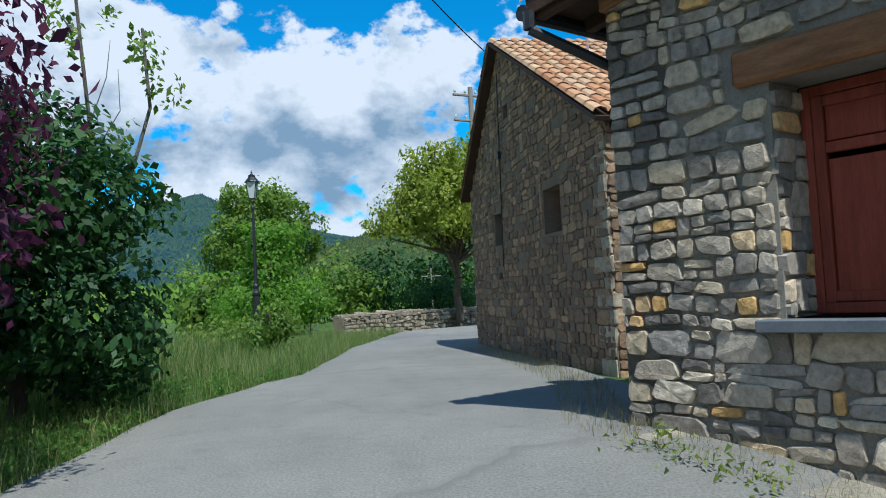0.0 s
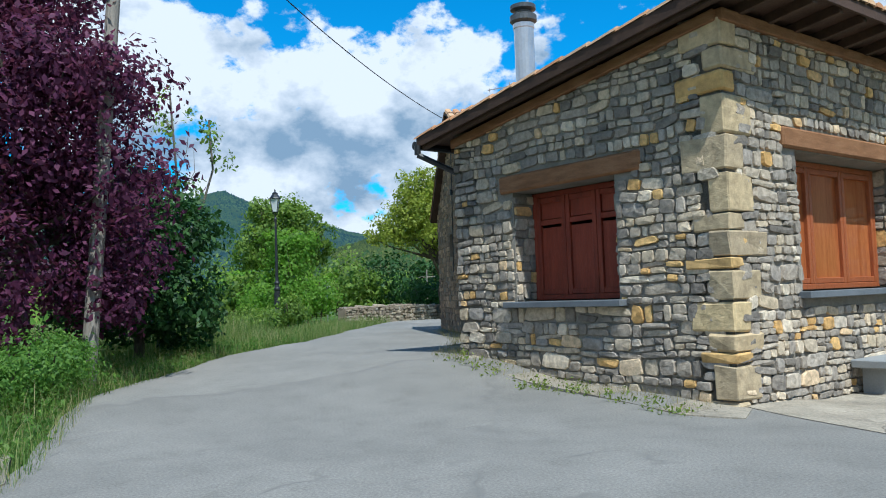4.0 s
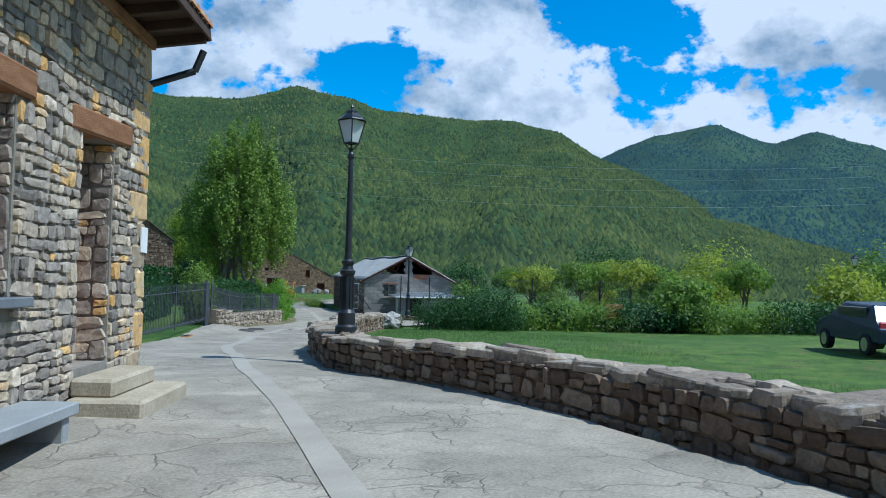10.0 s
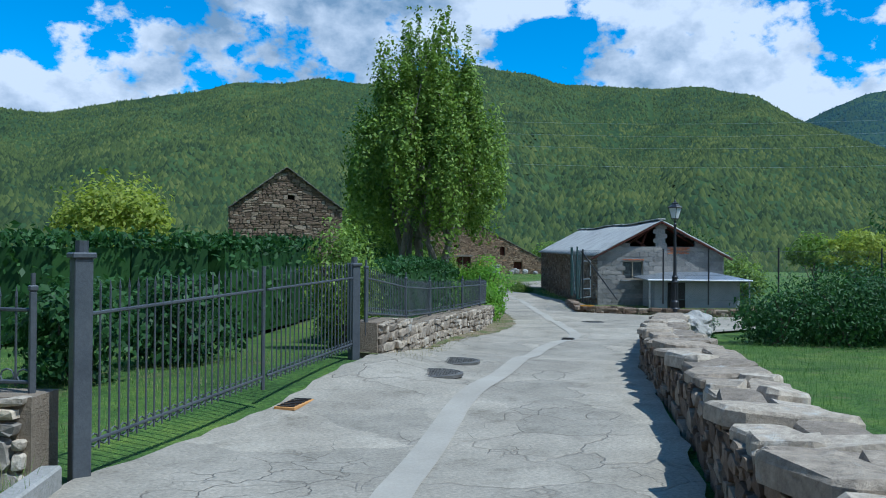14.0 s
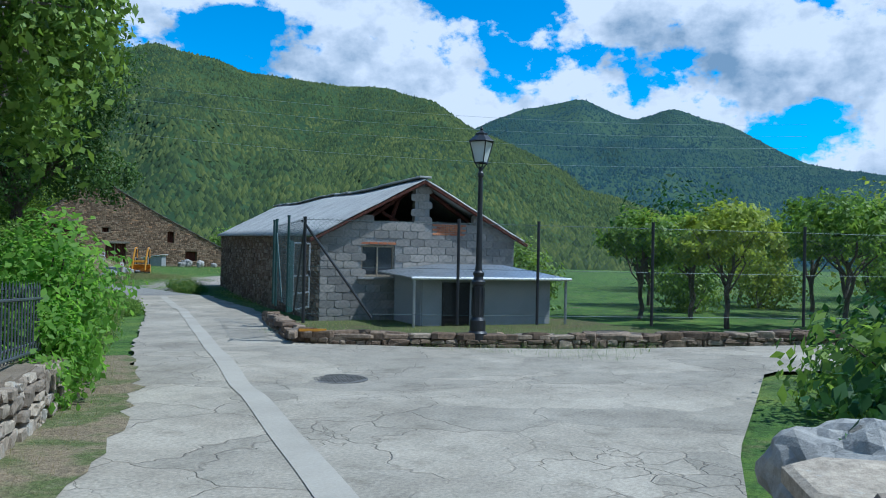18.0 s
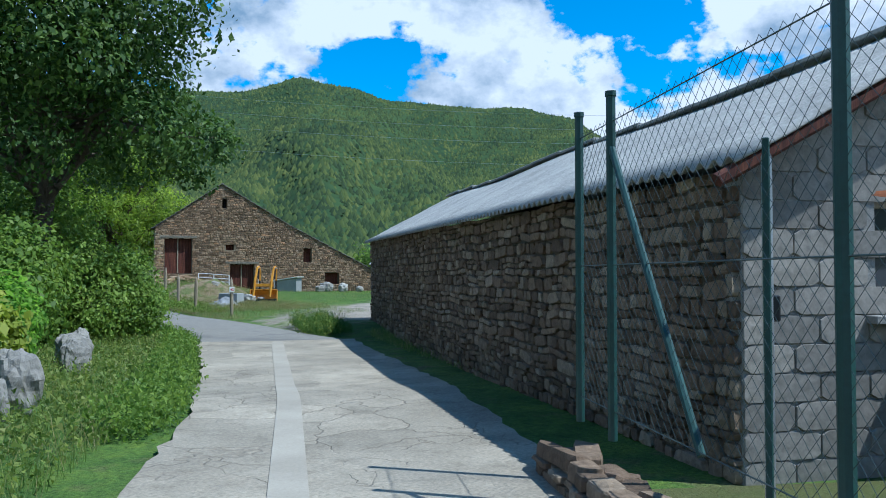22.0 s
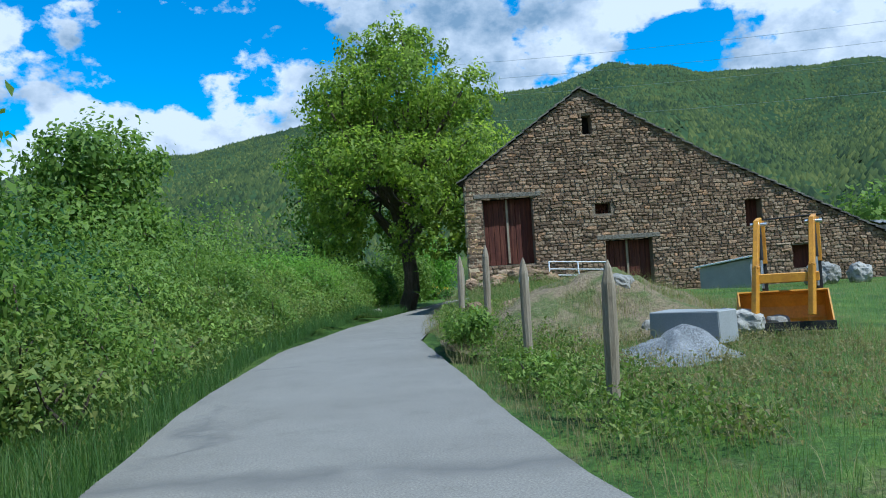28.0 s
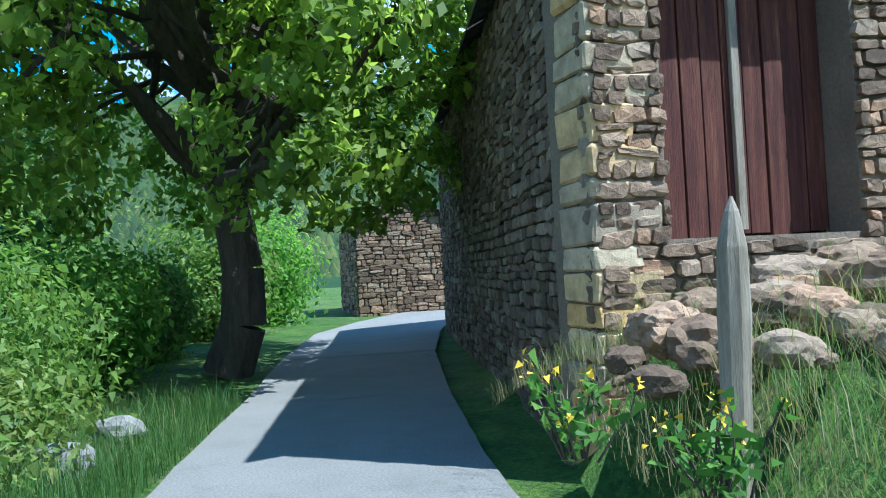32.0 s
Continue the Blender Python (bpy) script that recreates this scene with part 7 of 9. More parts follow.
def concrete_trough():
    root = thing("concrete_block", (59.45, 60.35, gz(59.45, 60.35)), "cracked grey concrete block lying by the heap", "block", rz=-80)
    part("block_body", rough_block((0, 0, 0.18), (1.05, 0.45, 0.42), random.Random(3)), M["bench"], root)


concrete_trough()


def flower_weed(at, seed):
    """A yellow-flowered weed: stems, leaves and small blossoms."""
    rng, prng = np.random.default_rng(seed), random.Random(seed)
    root = thing("flowering_weed", (*at, gz(*at) - 0.03), "leafy weed with small yellow flowers on the bank", "weed")
    bm, tips = bmesh.new(), []
    for k in range(9):
        e = (prng.uniform(-0.2, 0.2), prng.uniform(-0.2, 0.2), prng.uniform(0.18, 0.4))
        limb(bm, (e[0] * 0.3, e[1] * 0.3, 0), e, 0.006, 0.003, prng, 3, 0.06, 4)
        tips.append(e)
    tagged(part("stem", bm, M["bark"], root), kind="stuff")
    c = np.array([(t[0] * f, t[1] * f, t[2] * f) for t in tips for f in np.linspace(0.3, 0.95, 14)]) + rng.normal(0, 0.03, (126, 3))
    quads("foliage", c, 0.032, rng, LF["ivy"], None).parent = root
    c = np.repeat(np.array(tips), 6, 0) + rng.normal(0, 0.018, (54, 3))
    quads("blossom", c, 0.011, rng, M["sign_yellow"], None, ratio=0.9).parent = root


flower_weed((62.95, 73.15), 1)
flower_weed((62.75, 72.45), 2)


def fence_post(at, h, seed, lean=2.0):
    rng = random.Random(seed)
    root = thing("fence_post", (*at, gz(*at)), "weathered wooden fence post with a sharpened top", "post", "pasture fence posts")
    bm = lathe(bmesh.new(), ((0.062, -0.3), (0.06, 0.2), (0.064, h * 0.5), (0.058, h - 0.2), (0.03, h - 0.06), (0.006, h)), 9)
    for v in bm.verts:
        v.co += Vector((0.008 * noise.noise(v.co * 6), 0.008 * noise.noise(v.co * 7 + Vector((3, 0, 0))), 0))
    p = part("stake", bm, M["grey_wood"], root)
    p.rotation_euler = (radians(rng.uniform(-lean, lean)), radians(rng.uniform(-lean, lean)), rng.uniform(0, 6))
    return root


POSTS = [(55.5, 55.2), (56.05, 58.1), (57.4, 61.2), (58.95, 64.5), (59.93, 67.0), (61.63, 69.85), (63.44, 72.75)]
posts = [fence_post(p, h, 20 + k) for k, (p, h) in enumerate(zip(POSTS, (1.3, 1.25, 1.3, 1.3, 1.25, 1.02, 0.95)))]
face = math.degrees(math.atan2(48.6 - 55.2, 50.1 - 55.5)) + 90
sign = part("sign_plate", boxed((0, 0, 0), (0.17, 0.012, 0.19), 0.004), M["white_paint"], posts[0], "small white waymark plate with a red arrow")
sign.matrix_world = pose(55.5 - 0.055, 55.2 - 0.07, gz(55.5, 55.2) + 0.86, 0, 0, face)
for vs in (((-0.055, 0.0), (0.01, -0.05), (0.01, 0.05)), ((0.025, 0.012), (0.06, 0.012), (0.06, 0.05), (0.025, 0.05)), ((0.025, -0.045), (0.06, -0.045), (0.06, -0.012), (0.025, -0.012))):
    bm = bmesh.new()
    a = [bm.verts.new((x, -0.0065, z)) for x, z in vs]
    b = [bm.verts.new((x, -0.0105, z)) for x, z in vs]
    bm.faces.new(b)
    for i in range(len(vs)):
        bm.faces.new((a[i], a[(i + 1) % len(vs)], b[(i + 1) % len(vs)], b[i]))
    part("arrow_mark", bm, M["sign_red"], sign).matrix_world = sign.matrix_world
for z, mt in ((1.02, "white_paint"), (0.95, "sign_yellow")):
    part("paint_band", lathe(bmesh.new(), ((0.061, -0.03), (0.0655, -0.029), (0.0655, 0.029), (0.061, 0.03)), 9), M[mt], posts[2], "painted waymark stripe").matrix_world = pose(57.4, 61.2, gz(57.4, 61.2) + z)


def field_gate():
    a, b = Vector((66.44, 72.5, 0)), Vector((67.9, 71.5, 0))
    d = (b - a).normalized()
    root = thing("field_gate", (a.x, a.y, -0.2), "galvanised tubular field gate leaning on the barn", "gate", rz=math.degrees(math.atan2(d.y, d.x)))
    ln, h, sl = (b - a).length, 0.72, -0.12
    up = Vector((0, 0.22, h))
    P = lambda x, q: Vector((x, 0, sl * x / ln)) + up * q
    for q in (0.0, 0.2, 0.42, 0.68, 1.0):
        part("gate_rail", tube(bmesh.new(), P(0, q), P(ln, q), 0.02, n=8), M["white_metal"], root)
    for x in (0, ln * 0.5, ln):
        part("gate_stile", tube(bmesh.new(), P(x, 0), P(x, 1), 0.021, n=8), M["white_metal"], root)
    root.matrix_world = pose(a.x, a.y, gz(67.0, 71.9) + 0.1, 0, 0, math.degrees(math.atan2(d.y, d.x)))


field_gate()


def loader():
    """A front loader attachment: scoop, side plates, two bent arms and their rams."""
    at = (61.1, 60.2)
    root = thing("loader_attachment", (*at, gz(*at)), "orange-yellow front loader bucket with raised arms on grass", "loader", rz=-45)
    w = 1.2
    prof = [(-0.28, 0.02), (-0.12, 0.02), (0.12, 0.03), (0.27, 0.14), (0.30, 0.32), (0.22, 0.50), (0.05, 0.56)]
    bm = bmesh.new()
    rows = [[bm.verts.new((x, y, z)) for y, z in prof] for x in (-w / 2, w / 2)]
    for k in range(len(prof) - 1):
        bm.faces.new((rows[0][k], rows[0][k + 1], rows[1][k + 1], rows[1][k]))
    sc = part("bucket", bm, M["yellow"], root, "worn yellow scoop")
    so = sc.modifiers.new("thick", "SOLIDIFY")
    so.thickness = 0.02
    for s in (-1, 1):
        bm = bmesh.new()
        va = [bm.verts.new((s * w / 2, y, z)) for y, z in prof]
        vb = [bm.verts.new((s * (w / 2 - 0.02), y, z)) for y, z in prof]
        bm.faces.new(va)
        bm.faces.new(vb[::-1])
        for k in range(len(prof)):
            n = (k + 1) % len(prof)
            bm.faces.new((va[k], va[n], vb[n], vb[k]))
        part("side_plate", bm, M["yellow"], sc)
    part("cutting_edge", boxed((0, -0.3, 0.03), (w, 0.1, 0.025), 0.004), M["rubber"], sc)
    part("wear_strip", boxed((0, -0.30, 0.09), (w, 0.02, 0.1), 0.004), M["rubber"], sc)
    for x in (-0.3, 0.42):
        arm = part("arm", bmesh.new(), M["yellow"], root)
        bm = bmesh.new()
        for (a, b, t) in (((x - 0.12, -0.34, 0.25), (x - 0.06, -0.25, 0.9), 0.1), ((x - 0.06, -0.25, 0.9), (x + 0.02, 0.0, 1.52), 0.1), ((x + 0.02, 0.0, 1.52), (x + 0.08, 0.2, 1.56), 0.09)):
            p, q = Vector(a), Vector(b)
            m = Matrix.Translation((p + q) / 2) @ (q - p).to_track_quat("Z", "Y").to_matrix().to_4x4()
            slab(bm, (0, 0, 0), (t * 0.75, t, (q - p).length + 0.05), m, 0.008)
        bm.to_mesh(arm.data)
        bm.free()
        bm = tube(bmesh.new(), (x + 0.07, 0.2, 1.5), (x + 0.06, 0.1, 1.0), 0.032, n=10)
        ram = part("ram_cylinder", bm, M["rubber"], arm, "black hydraulic ram")
        part("ram_rod", tube(bmesh.new(), (x + 0.06, 0.1, 1.0), (x + 0.05, 0.05, 0.6), 0.018, n=8), M["steel"], ram)
        part("upright", boxed((x + 0.1, 0.24, 1.25), (0.1, 0.09, 0.62), 0.008), M["yellow"], root)
        part("upright_shoe", boxed((x + 0.1, 0.24, 0.75), (0.08, 0.07, 0.42), 0.008), M["rubber"], root)
        part("pivot_pin", tube(bmesh.new(), (x - 0.06, 0.08, 1.5), (x + 0.16, 0.08, 1.5), 0.028, n=10), M["steel"], root)
    part("cross_tube", boxed((0.04, -0.22, 0.74), (0.8, 0.1, 0.13), 0.01), M["yellow"], root)
    part("hose", tube(bmesh.new(), (-0.25, 0.24, 1.57), (0.62, 0.24, 1.6), 0.012, n=6), M["rubber"], root)


loader()


def hutch():
    root = thing("hutch", (70.3, 69.0, gz(70.3, 69.0)), "small grey hutch with a white sloping lid", "hutch", rz=-70)
    bm = boxed((0, 0, 0.3), (1.5, 0.7, 0.9), 0.01)
    for v in bm.verts:
        if v.co.z > 0.5:
            v.co.z += v.co.x * 0.14 - 0.02
    part("hutch_box", bm, M["bench"], root)
    bm = boxed((0, 0, 0.78), (1.75, 0.9, 0.05), 0.008)
    for v in bm.verts:
        v.co.z += v.co.x * 0.14
    part("lid", bm, M["white_paint"], root)


hutch()


def white_hut():
    a, b = Vector((77.3, 68.6, 0)), Vector((79.1, 66.4, 0))
    d = b - a
    ln = d.length
    root = thing("white_hut", (a.x, a.y, -0.75), "small whitewashed hut with a window and corrugated roof", "hut", rz=math.degrees(math.atan2(d.y, d.x)))
    part("front_wall", holed_wall(bmesh.new(), ln, -0.2, lambda x: 2.0, 0.2, [(1.5, 2.3, 0.95, 1.6), (0.12, 0.75, -0.2, 1.6)]), M["hut_plaster"], root)
    for x in (0.1, ln - 0.1):
        part("end_wall", boxed((x, 1.35, 0.9), (0.2, 2.3, 2.2)), M["white_plaster"], root)
    part("rear_wall", boxed((ln / 2, 2.6, 0.9), (ln, 0.2, 2.2)), M["white_plaster"], root)
    win = part("window", boxed((1.9, 0.1, 1.275), (0.8, 0.03, 0.65)), M["glass"], root)
    for x in (1.53, 1.9, 2.27):
        part("window_frame", boxed((x, 0.07, 1.275), (0.05, 0.05, 0.65), 0.004), M["dark_wood"], win)
    part("door", boxed((0.435, 0.1, 0.7), (0.62, 0.04, 1.78), 0.005), M["red_wood"], root)
    v, f, n = [], [], 60
    for i in range(n + 1):
        x = -0.15 + (ln + 0.3) * i / n
        z = 2.06 + 0.025 * math.cos(2 * math.pi * x / 0.18)
        v += [(x, -0.3, z), (x, 2.8, z + 0.25)]
    f = [(2 * i, 2 * i + 1, 2 * i + 3, 2 * i + 2) for i in range(n)]
    rf = mesh_ob("roof_sheet", v, f, M["sheet"], root, "grey corrugated sheet roof")
    rf.modifiers.new("thick", "SOLIDIFY").thickness = 0.015


white_hut()


def open_shed():
    root = thing("open_shed", (76.4, 59.0, gz(76.4, 59.0)), "dark open pole shed with a low tin roof", "shed", rz=-50)
    for (x, y) in ((-1.6, -1.0), (1.6, -1.0), (-1.6, 1.0), (1.6, 1.0)):
        part("post", tube(bmesh.new(), (x, y, -0.2), (x, y, 1.45), 0.07, n=8), M["old_wood"], root)
    part("roof", boxed((0, 0, 1.5), (3.9, 2.7, 0.07), 0.01), M["sheet"], root)
    part("back_board", boxed((0, 1.02, 0.7), (3.2, 0.05, 1.4), 0.005), M["dark_wood"], root)
    rng = random.Random(6)
    for k in range(36):
        x, z = -1.4 + (k % 9) * 0.34, 0.12 + (k // 9) * 0.24
        st = part("log", tube(bmesh.new(), (x, -0.2 + rng.uniform(-0.1, 0.1), z), (x, 0.85, z), rng.uniform(0.09, 0.13), n=8), M["bark"], None)
        st.parent = root


open_shed()


def gabled_stone(name, at, rz, w, dp, eave, apex, label, roofm, keyw="s", holes=()):
    """A small rubble house seen by its gable: x along the gable, y inward."""
    root = thing(name, (*at, 0), label, "house", rz=rz)
    g = gz(*at) - 0.2
    top = lambda x: eave + (apex - eave) * (1 - abs(x - w / 2) / (w / 2))
    m = root.matrix_world.copy()
    rng = random.Random(int(at[0] * 10))
    wall = part("gable_wall", holed_wall(bmesh.new(), w, g, top, 0.4, list(holes)), M["mortar_brown"], root)
    wall.matrix_world = m
    lay(courses(w, top, rng, 0.12, 0.24, 0.2, 0.5, holes, low=g), m, 0.06, M["stone_" + keyw], M["stones_" + keyw], wall, rng)
    for x in (0.2, w - 0.2):
        part("side_wall", boxed((x, dp / 2 + 0.2, (eave + g) / 2), (0.4, dp - 0.4, eave - g)), M["mortar_brown"], root)
    part("rear_wall", boxed((w / 2, dp, (eave + g) / 2), (w, 0.4, eave - g)), M["mortar_brown"], root)
    ml = m @ Matrix.Rotation(radians(-90), 4, "Z")
    lay(courses(dp, lambda x: eave, rng, 0.12, 0.24, 0.2, 0.5, low=g), m @ Matrix.Translation((0, dp, 0)) @ Matrix.Rotation(radians(-90), 4, "Z"), 0.06, M["stone_" + keyw], M["stones_" + keyw], wall, rng)
    for (a, b, c, d) in holes:
        # a near-black sheet in each opening, its inner shade given as colour
        part("window", boxed(((a + b) / 2, 0.25, (c + d) / 2), (b - a, 0.03, d - c)), M["dark"], root)
    sl = math.hypot(w / 2, apex - eave)
    an = math.atan2(apex - eave, w / 2)
    for s in (-1, 1):
        rows = max(5, int(sl / 0.3))
        v, f = [], []
        for r in range(rows):
            for c in range(int(dp / 0.5) + 1):
                x0, x1 = sl * r / rows - 0.02, sl * (r + 1.15) / rows
                y0, y1 = c * 0.5 - 0.2 + rng.uniform(-0.04, 0.04), c * 0.5 + 0.29
                h0, h1 = 0.09, 0.055
                q = len(v)
                for (x, y, h) in ((x0, y0, h1), (x1, y0, h0), (x1, y1, h0), (x0, y1, h1), (x0, y0, h1 - 0.04), (x1, y0, h0 - 0.04), (x1, y1, h0 - 0.04), (x0, y1, h1 - 0.04)):
                    v.append((w / 2 + s * (x * math.cos(an) + h * math.sin(an)), y, apex - x * math.sin(an) + h * math.cos(an)))
                f += [tuple(q + i for i in t) for t in ((0, 1, 2, 3), (4, 7, 6, 5), (0, 4, 5, 1), (1, 5, 6, 2), (2, 6, 7, 3), (3, 7, 4, 0))]
        tagged(mesh_ob("roof_slabbing", v, f, M[roofm], root, "stone-slab roof"), kind="stuff")
    return root


ga = math.degrees(math.atan2(-0.47, 0.88))
gabled_stone("far_stone_house", (35 - 0.88 * 2.7, 46.3 + 0.47 * 2.7), ga, 5.4, 7.0, 3.5, 5.5, "old stone house with a plain brown gable", "slate", "d", [(2.75, 3.05, 3.9, 4.2)])
gabled_stone("stone_hut", (75.5, 90.6), -30, 3.2, 4.0, 2.0, 3.0, "small stone hut beyond the lane's end", "slate", "s")


# ---- parked car, boards, signs ----
def parked_car():
    root = thing("parked_car", (33.0, 4.4, gz(33, 4.4)), "small blue hatchback parked beyond the field", "car", rz=35)
    prof = [(-1.95, 0.35), (-1.98, 0.75), (-1.75, 0.95), (-1.35, 1.4), (0.3, 1.45), (1.0, 0.98), (1.8, 0.85), (1.98, 0.6), (1.98, 0.35)]
    bm = bmesh.new()
    L0 = [bm.verts.new((x, -0.82 + (0.14 if z > 1.2 else 0), z)) for x, z in prof]
    R0 = [bm.verts.new((x, 0.82 - (0.14 if z > 1.2 else 0), z)) for x, z in prof]
    bm.faces.new(L0[::-1])
    bm.faces.new(R0)
    for k in range(len(prof)):
        n = (k + 1) % len(prof)
        bm.faces.new((L0[k], L0[n], R0[n], R0[k]))
    bmesh.ops.bevel(bm, geom=list(bm.edges), offset=0.05, segments=2, affect="EDGES", profile=0.5)
    part("body", bm, M["car_blue"], root, smooth=False)
    for s in (-1, 1):
        part("side_window", boxed((-0.35, s * 0.755, 1.17), (1.7, 0.05, 0.3), 0.02), M["glass"], root)
        for x in (-1.25, 1.25):
            wh = part("wheel", bmesh.new(), M["rubber"], root)
            bm = tube(bmesh.new(), (x, s * 0.66, 0.3), (x, s * 0.86, 0.3), 0.3, n=18)
            bm.to_mesh(wh.data)
            bm.free()
            part("rim", tube(bmesh.new(), (x, s * 0.855, 0.3), (x, s * 0.87, 0.3), 0.19, n=14), M["steel"], wh)
        part("headlight", boxed((1.93, s * 0.6, 0.72), (0.1, 0.32, 0.14), 0.03), M["lamp_glass"], root)
        part("tail_light", boxed((-1.9, s * 0.68, 0.82), (0.1, 0.2, 0.24), 0.03), M["sign_red"], root)
    part("windscreen", boxed((0, 0, 0), (0.78, 1.3, 0.03), 0.01), M["glass"], root).matrix_parent_inverse = Matrix()
    root.children[-1].matrix_local = Matrix.Translation((0.68, 0, 1.235)) @ Matrix.Rotation(radians(34), 4, "Y")


parked_car()
board = thing("orange_board", (41.2, 16.3, gz(41.2, 16.3)), "faded orange board standing in the hedge", "board", rz=-50)
part("panel", boxed((0, 0, 0.9), (0.78, 0.03, 0.66), 0.005), M["orange_board"], board)
for x in (-0.3, 0.3):
    part("stake", boxed((x, 0.03, 0.45), (0.05, 0.04, 1.2), 0.004), M["grey_wood"], board)
rs = thing("road_sign", (-5.5, 32.0, gz(-5.5, 32)), "small round road sign on a thin post", "sign", rz=10)
part("post", tube(bmesh.new(), (0, 0, -0.2), (0, 0, 1.9), 0.03), M["galv"], rs)
part("sign_disc", tube(bmesh.new(), (0, -0.04, 1.75), (0, -0.055, 1.75), 0.2, n=28), M["white_plaster"], rs)
np_ = thing("notice_panel", house_at(10.42, -0.05, 1.75), "small white notice panel on the house corner", "sign", rz=HR)
part("panel", boxed((0, 0, 0), (0.22, 0.02, 0.3), 0.003), M["white_paint"], np_)


# ---- poles, wires ----
def sagging(name, a, b, sag, r, label, mat="iron"):
    a, b = Vector(a), Vector(b)
    n = 18
    bm = bmesh.new()
    pts = [a.lerp(b, k / n) - Vector((0, 0, sag * 4 * (k / n) * (1 - k / n))) for k in range(n + 1)]
    side = (b - a).cross(Vector((0, 0, 1))).normalized() * r
    rings = [[bm.verts.new(p + side * math.cos(2.094 * k) + Vector((0, 0, r)) * math.sin(2.094 * k)) for k in range(3)] for p in pts]
    for g, h in zip(rings, rings[1:]):
        for k in range(3):
            bm.faces.new((g[k], g[(k + 1) % 3], h[(k + 1) % 3], h[k]))
    return tagged(part(name, bm, M[mat]), label, "cable")


def wood_pole(name, at, h, label, lean, arms=()):
    root = thing(name, (*at, gz(*at)), label, "pole")
    top = Vector((lean[0], lean[1], h))
    part("pole_shaft", tube(bmesh.new(), (0, 0, -0.3), top, 0.105 if h > 5 else 0.035, 0.085 if h > 5 else 0.03, 12), M["pole_wood"], root)
    for (z, w, ang) in arms:
        c = top * (z / h)
        d = Vector((math.cos(ang), math.sin(ang), 0)) * w / 2
        part("crossarm", tube(bmesh.new(), c - d, c + d, 0.05 if h > 5 else 0.025, n=6), M["pole_wood"], root)
        for s in (-0.9, -0.3, 0.3, 0.9) if h > 5 else ():
            part("insulator", lathe(bmesh.new(), ((0.02, 0), (0.02, 0.08), (0.045, 0.1), (0.045, 0.16), (0.02, 0.2)), 8, Matrix.Translation(c + d * s)), M["lamp_glass"], root)
    return root


wood_pole("utility_pole", (-3.66, 4.28), 7.6, "grey wooden utility pole by the road", (0.55, 0.15))
wood_pole("utility_pole", (1.0, 27.8), 8.4, "wooden pole with crossarms behind the house", (0, 0), ((8.1, 1.4, 0.5), (7.2, 1.4, 0.5)))
pl = wood_pole("line_post", (-0.95, 36.7), 2.4, "thin cross-shaped line post", (0, 0), ((2.0, 0.9, 0.1),))
sagging("roadside_cable", (-3.12, 4.43, gz(-3.66, 4.28) + 7.5), (0.85, 14.6, 5.9), 0.35, 0.012, "black overhead cable from the pole to the gable")
sagging("roadside_cable", (-3.12, 4.43, gz(-3.66, 4.28) + 7.5), (-4.5, -40, 7.5), 0.8, 0.012, "black overhead cable along the road")
for k, (e0, e1) in enumerate(((10.4, 8.7), (9.6, 8.0), (8.8, 7.3), (7.6, 6.2))):
    R = 170
    a = (16 + R * math.sin(radians(34)), 11.7 + R * math.cos(radians(34)), R * math.tan(radians(e0)))
    b = (16 + R * 1.15 * math.sin(radians(84)), 11.7 + R * 1.15 * math.cos(radians(84)), R * 1.15 * math.tan(radians(e1)))
    sagging("power_line", a, b, 3.0, 0.022, "high power line wire crossing below the mountain", "galv")


def aerial():
    at = (2.6, 13.6)
    root = thing("roof_aerial", (*at, 5.15), "thin television aerial on the tiled roof", "aerial")
    part("mast", tube(bmesh.new(), (0, 0, -0.3), (0, 0, 1.35), 0.018, n=6), M["galv"], root)
    part("boom", tube(bmesh.new(), (-0.55, 0.1, 1.2), (0.55, -0.1, 1.3), 0.012, n=6), M["galv"], root)
    for k in range(8):
        x = -0.5 + k * 0.14
        part("rod", tube(bmesh.new(), (x, 0.1 - 0.02 * k - 0.18, 1.2 + 0.012 * k), (x, 0.1 - 0.02 * k + 0.18, 1.2 + 0.012 * k), 0.006, n=5), M["galv"], root)


aerial()
# worn concrete pads at the house corner and by the ivy wall
for k, (nm, poly, lab) in enumerate((("pavement_pad", [(4.05, 1.65), (4.3, 2.2), (2.6, 4.2), (1.5, 5.5), (1.2, 5.3), (2.1, 4.0), (2.9, 2.7), (3.5, 1.9)], "worn concrete pad along the house foot"), ("pavement_pad", [(-3.0, -1.6), (-2.1, -1.7), (-1.9, -0.5), (-2.5, 0.6), (-3.1, 0.4)], "broken concrete edge beside the ivy wall"))):
    bm = bmesh.new()
    va = [bm.verts.new((x, y, gz(x, y) + 0.02)) for x, y in poly]
    vb = [bm.verts.new((x, y, gz(x, y) - 0.08)) for x, y in poly]
    bm.faces.new(va)
    for i in range(len(poly)):
        bm.faces.new((vb[i], vb[(i + 1) % len(poly)], va[(i + 1) % len(poly)], va[i]))
    bmesh.ops.recalc_face_normals(bm, faces=bm.faces)
    tagged(part(nm, bm, M["concrete"]), lab, "", "", "structure")
boulder("wall_end_rock", (31.6, 21.6), (1.3, 0.9, 0.8), "pale flat rock at the end of the field wall", "pale_rock", 97, 0.2)


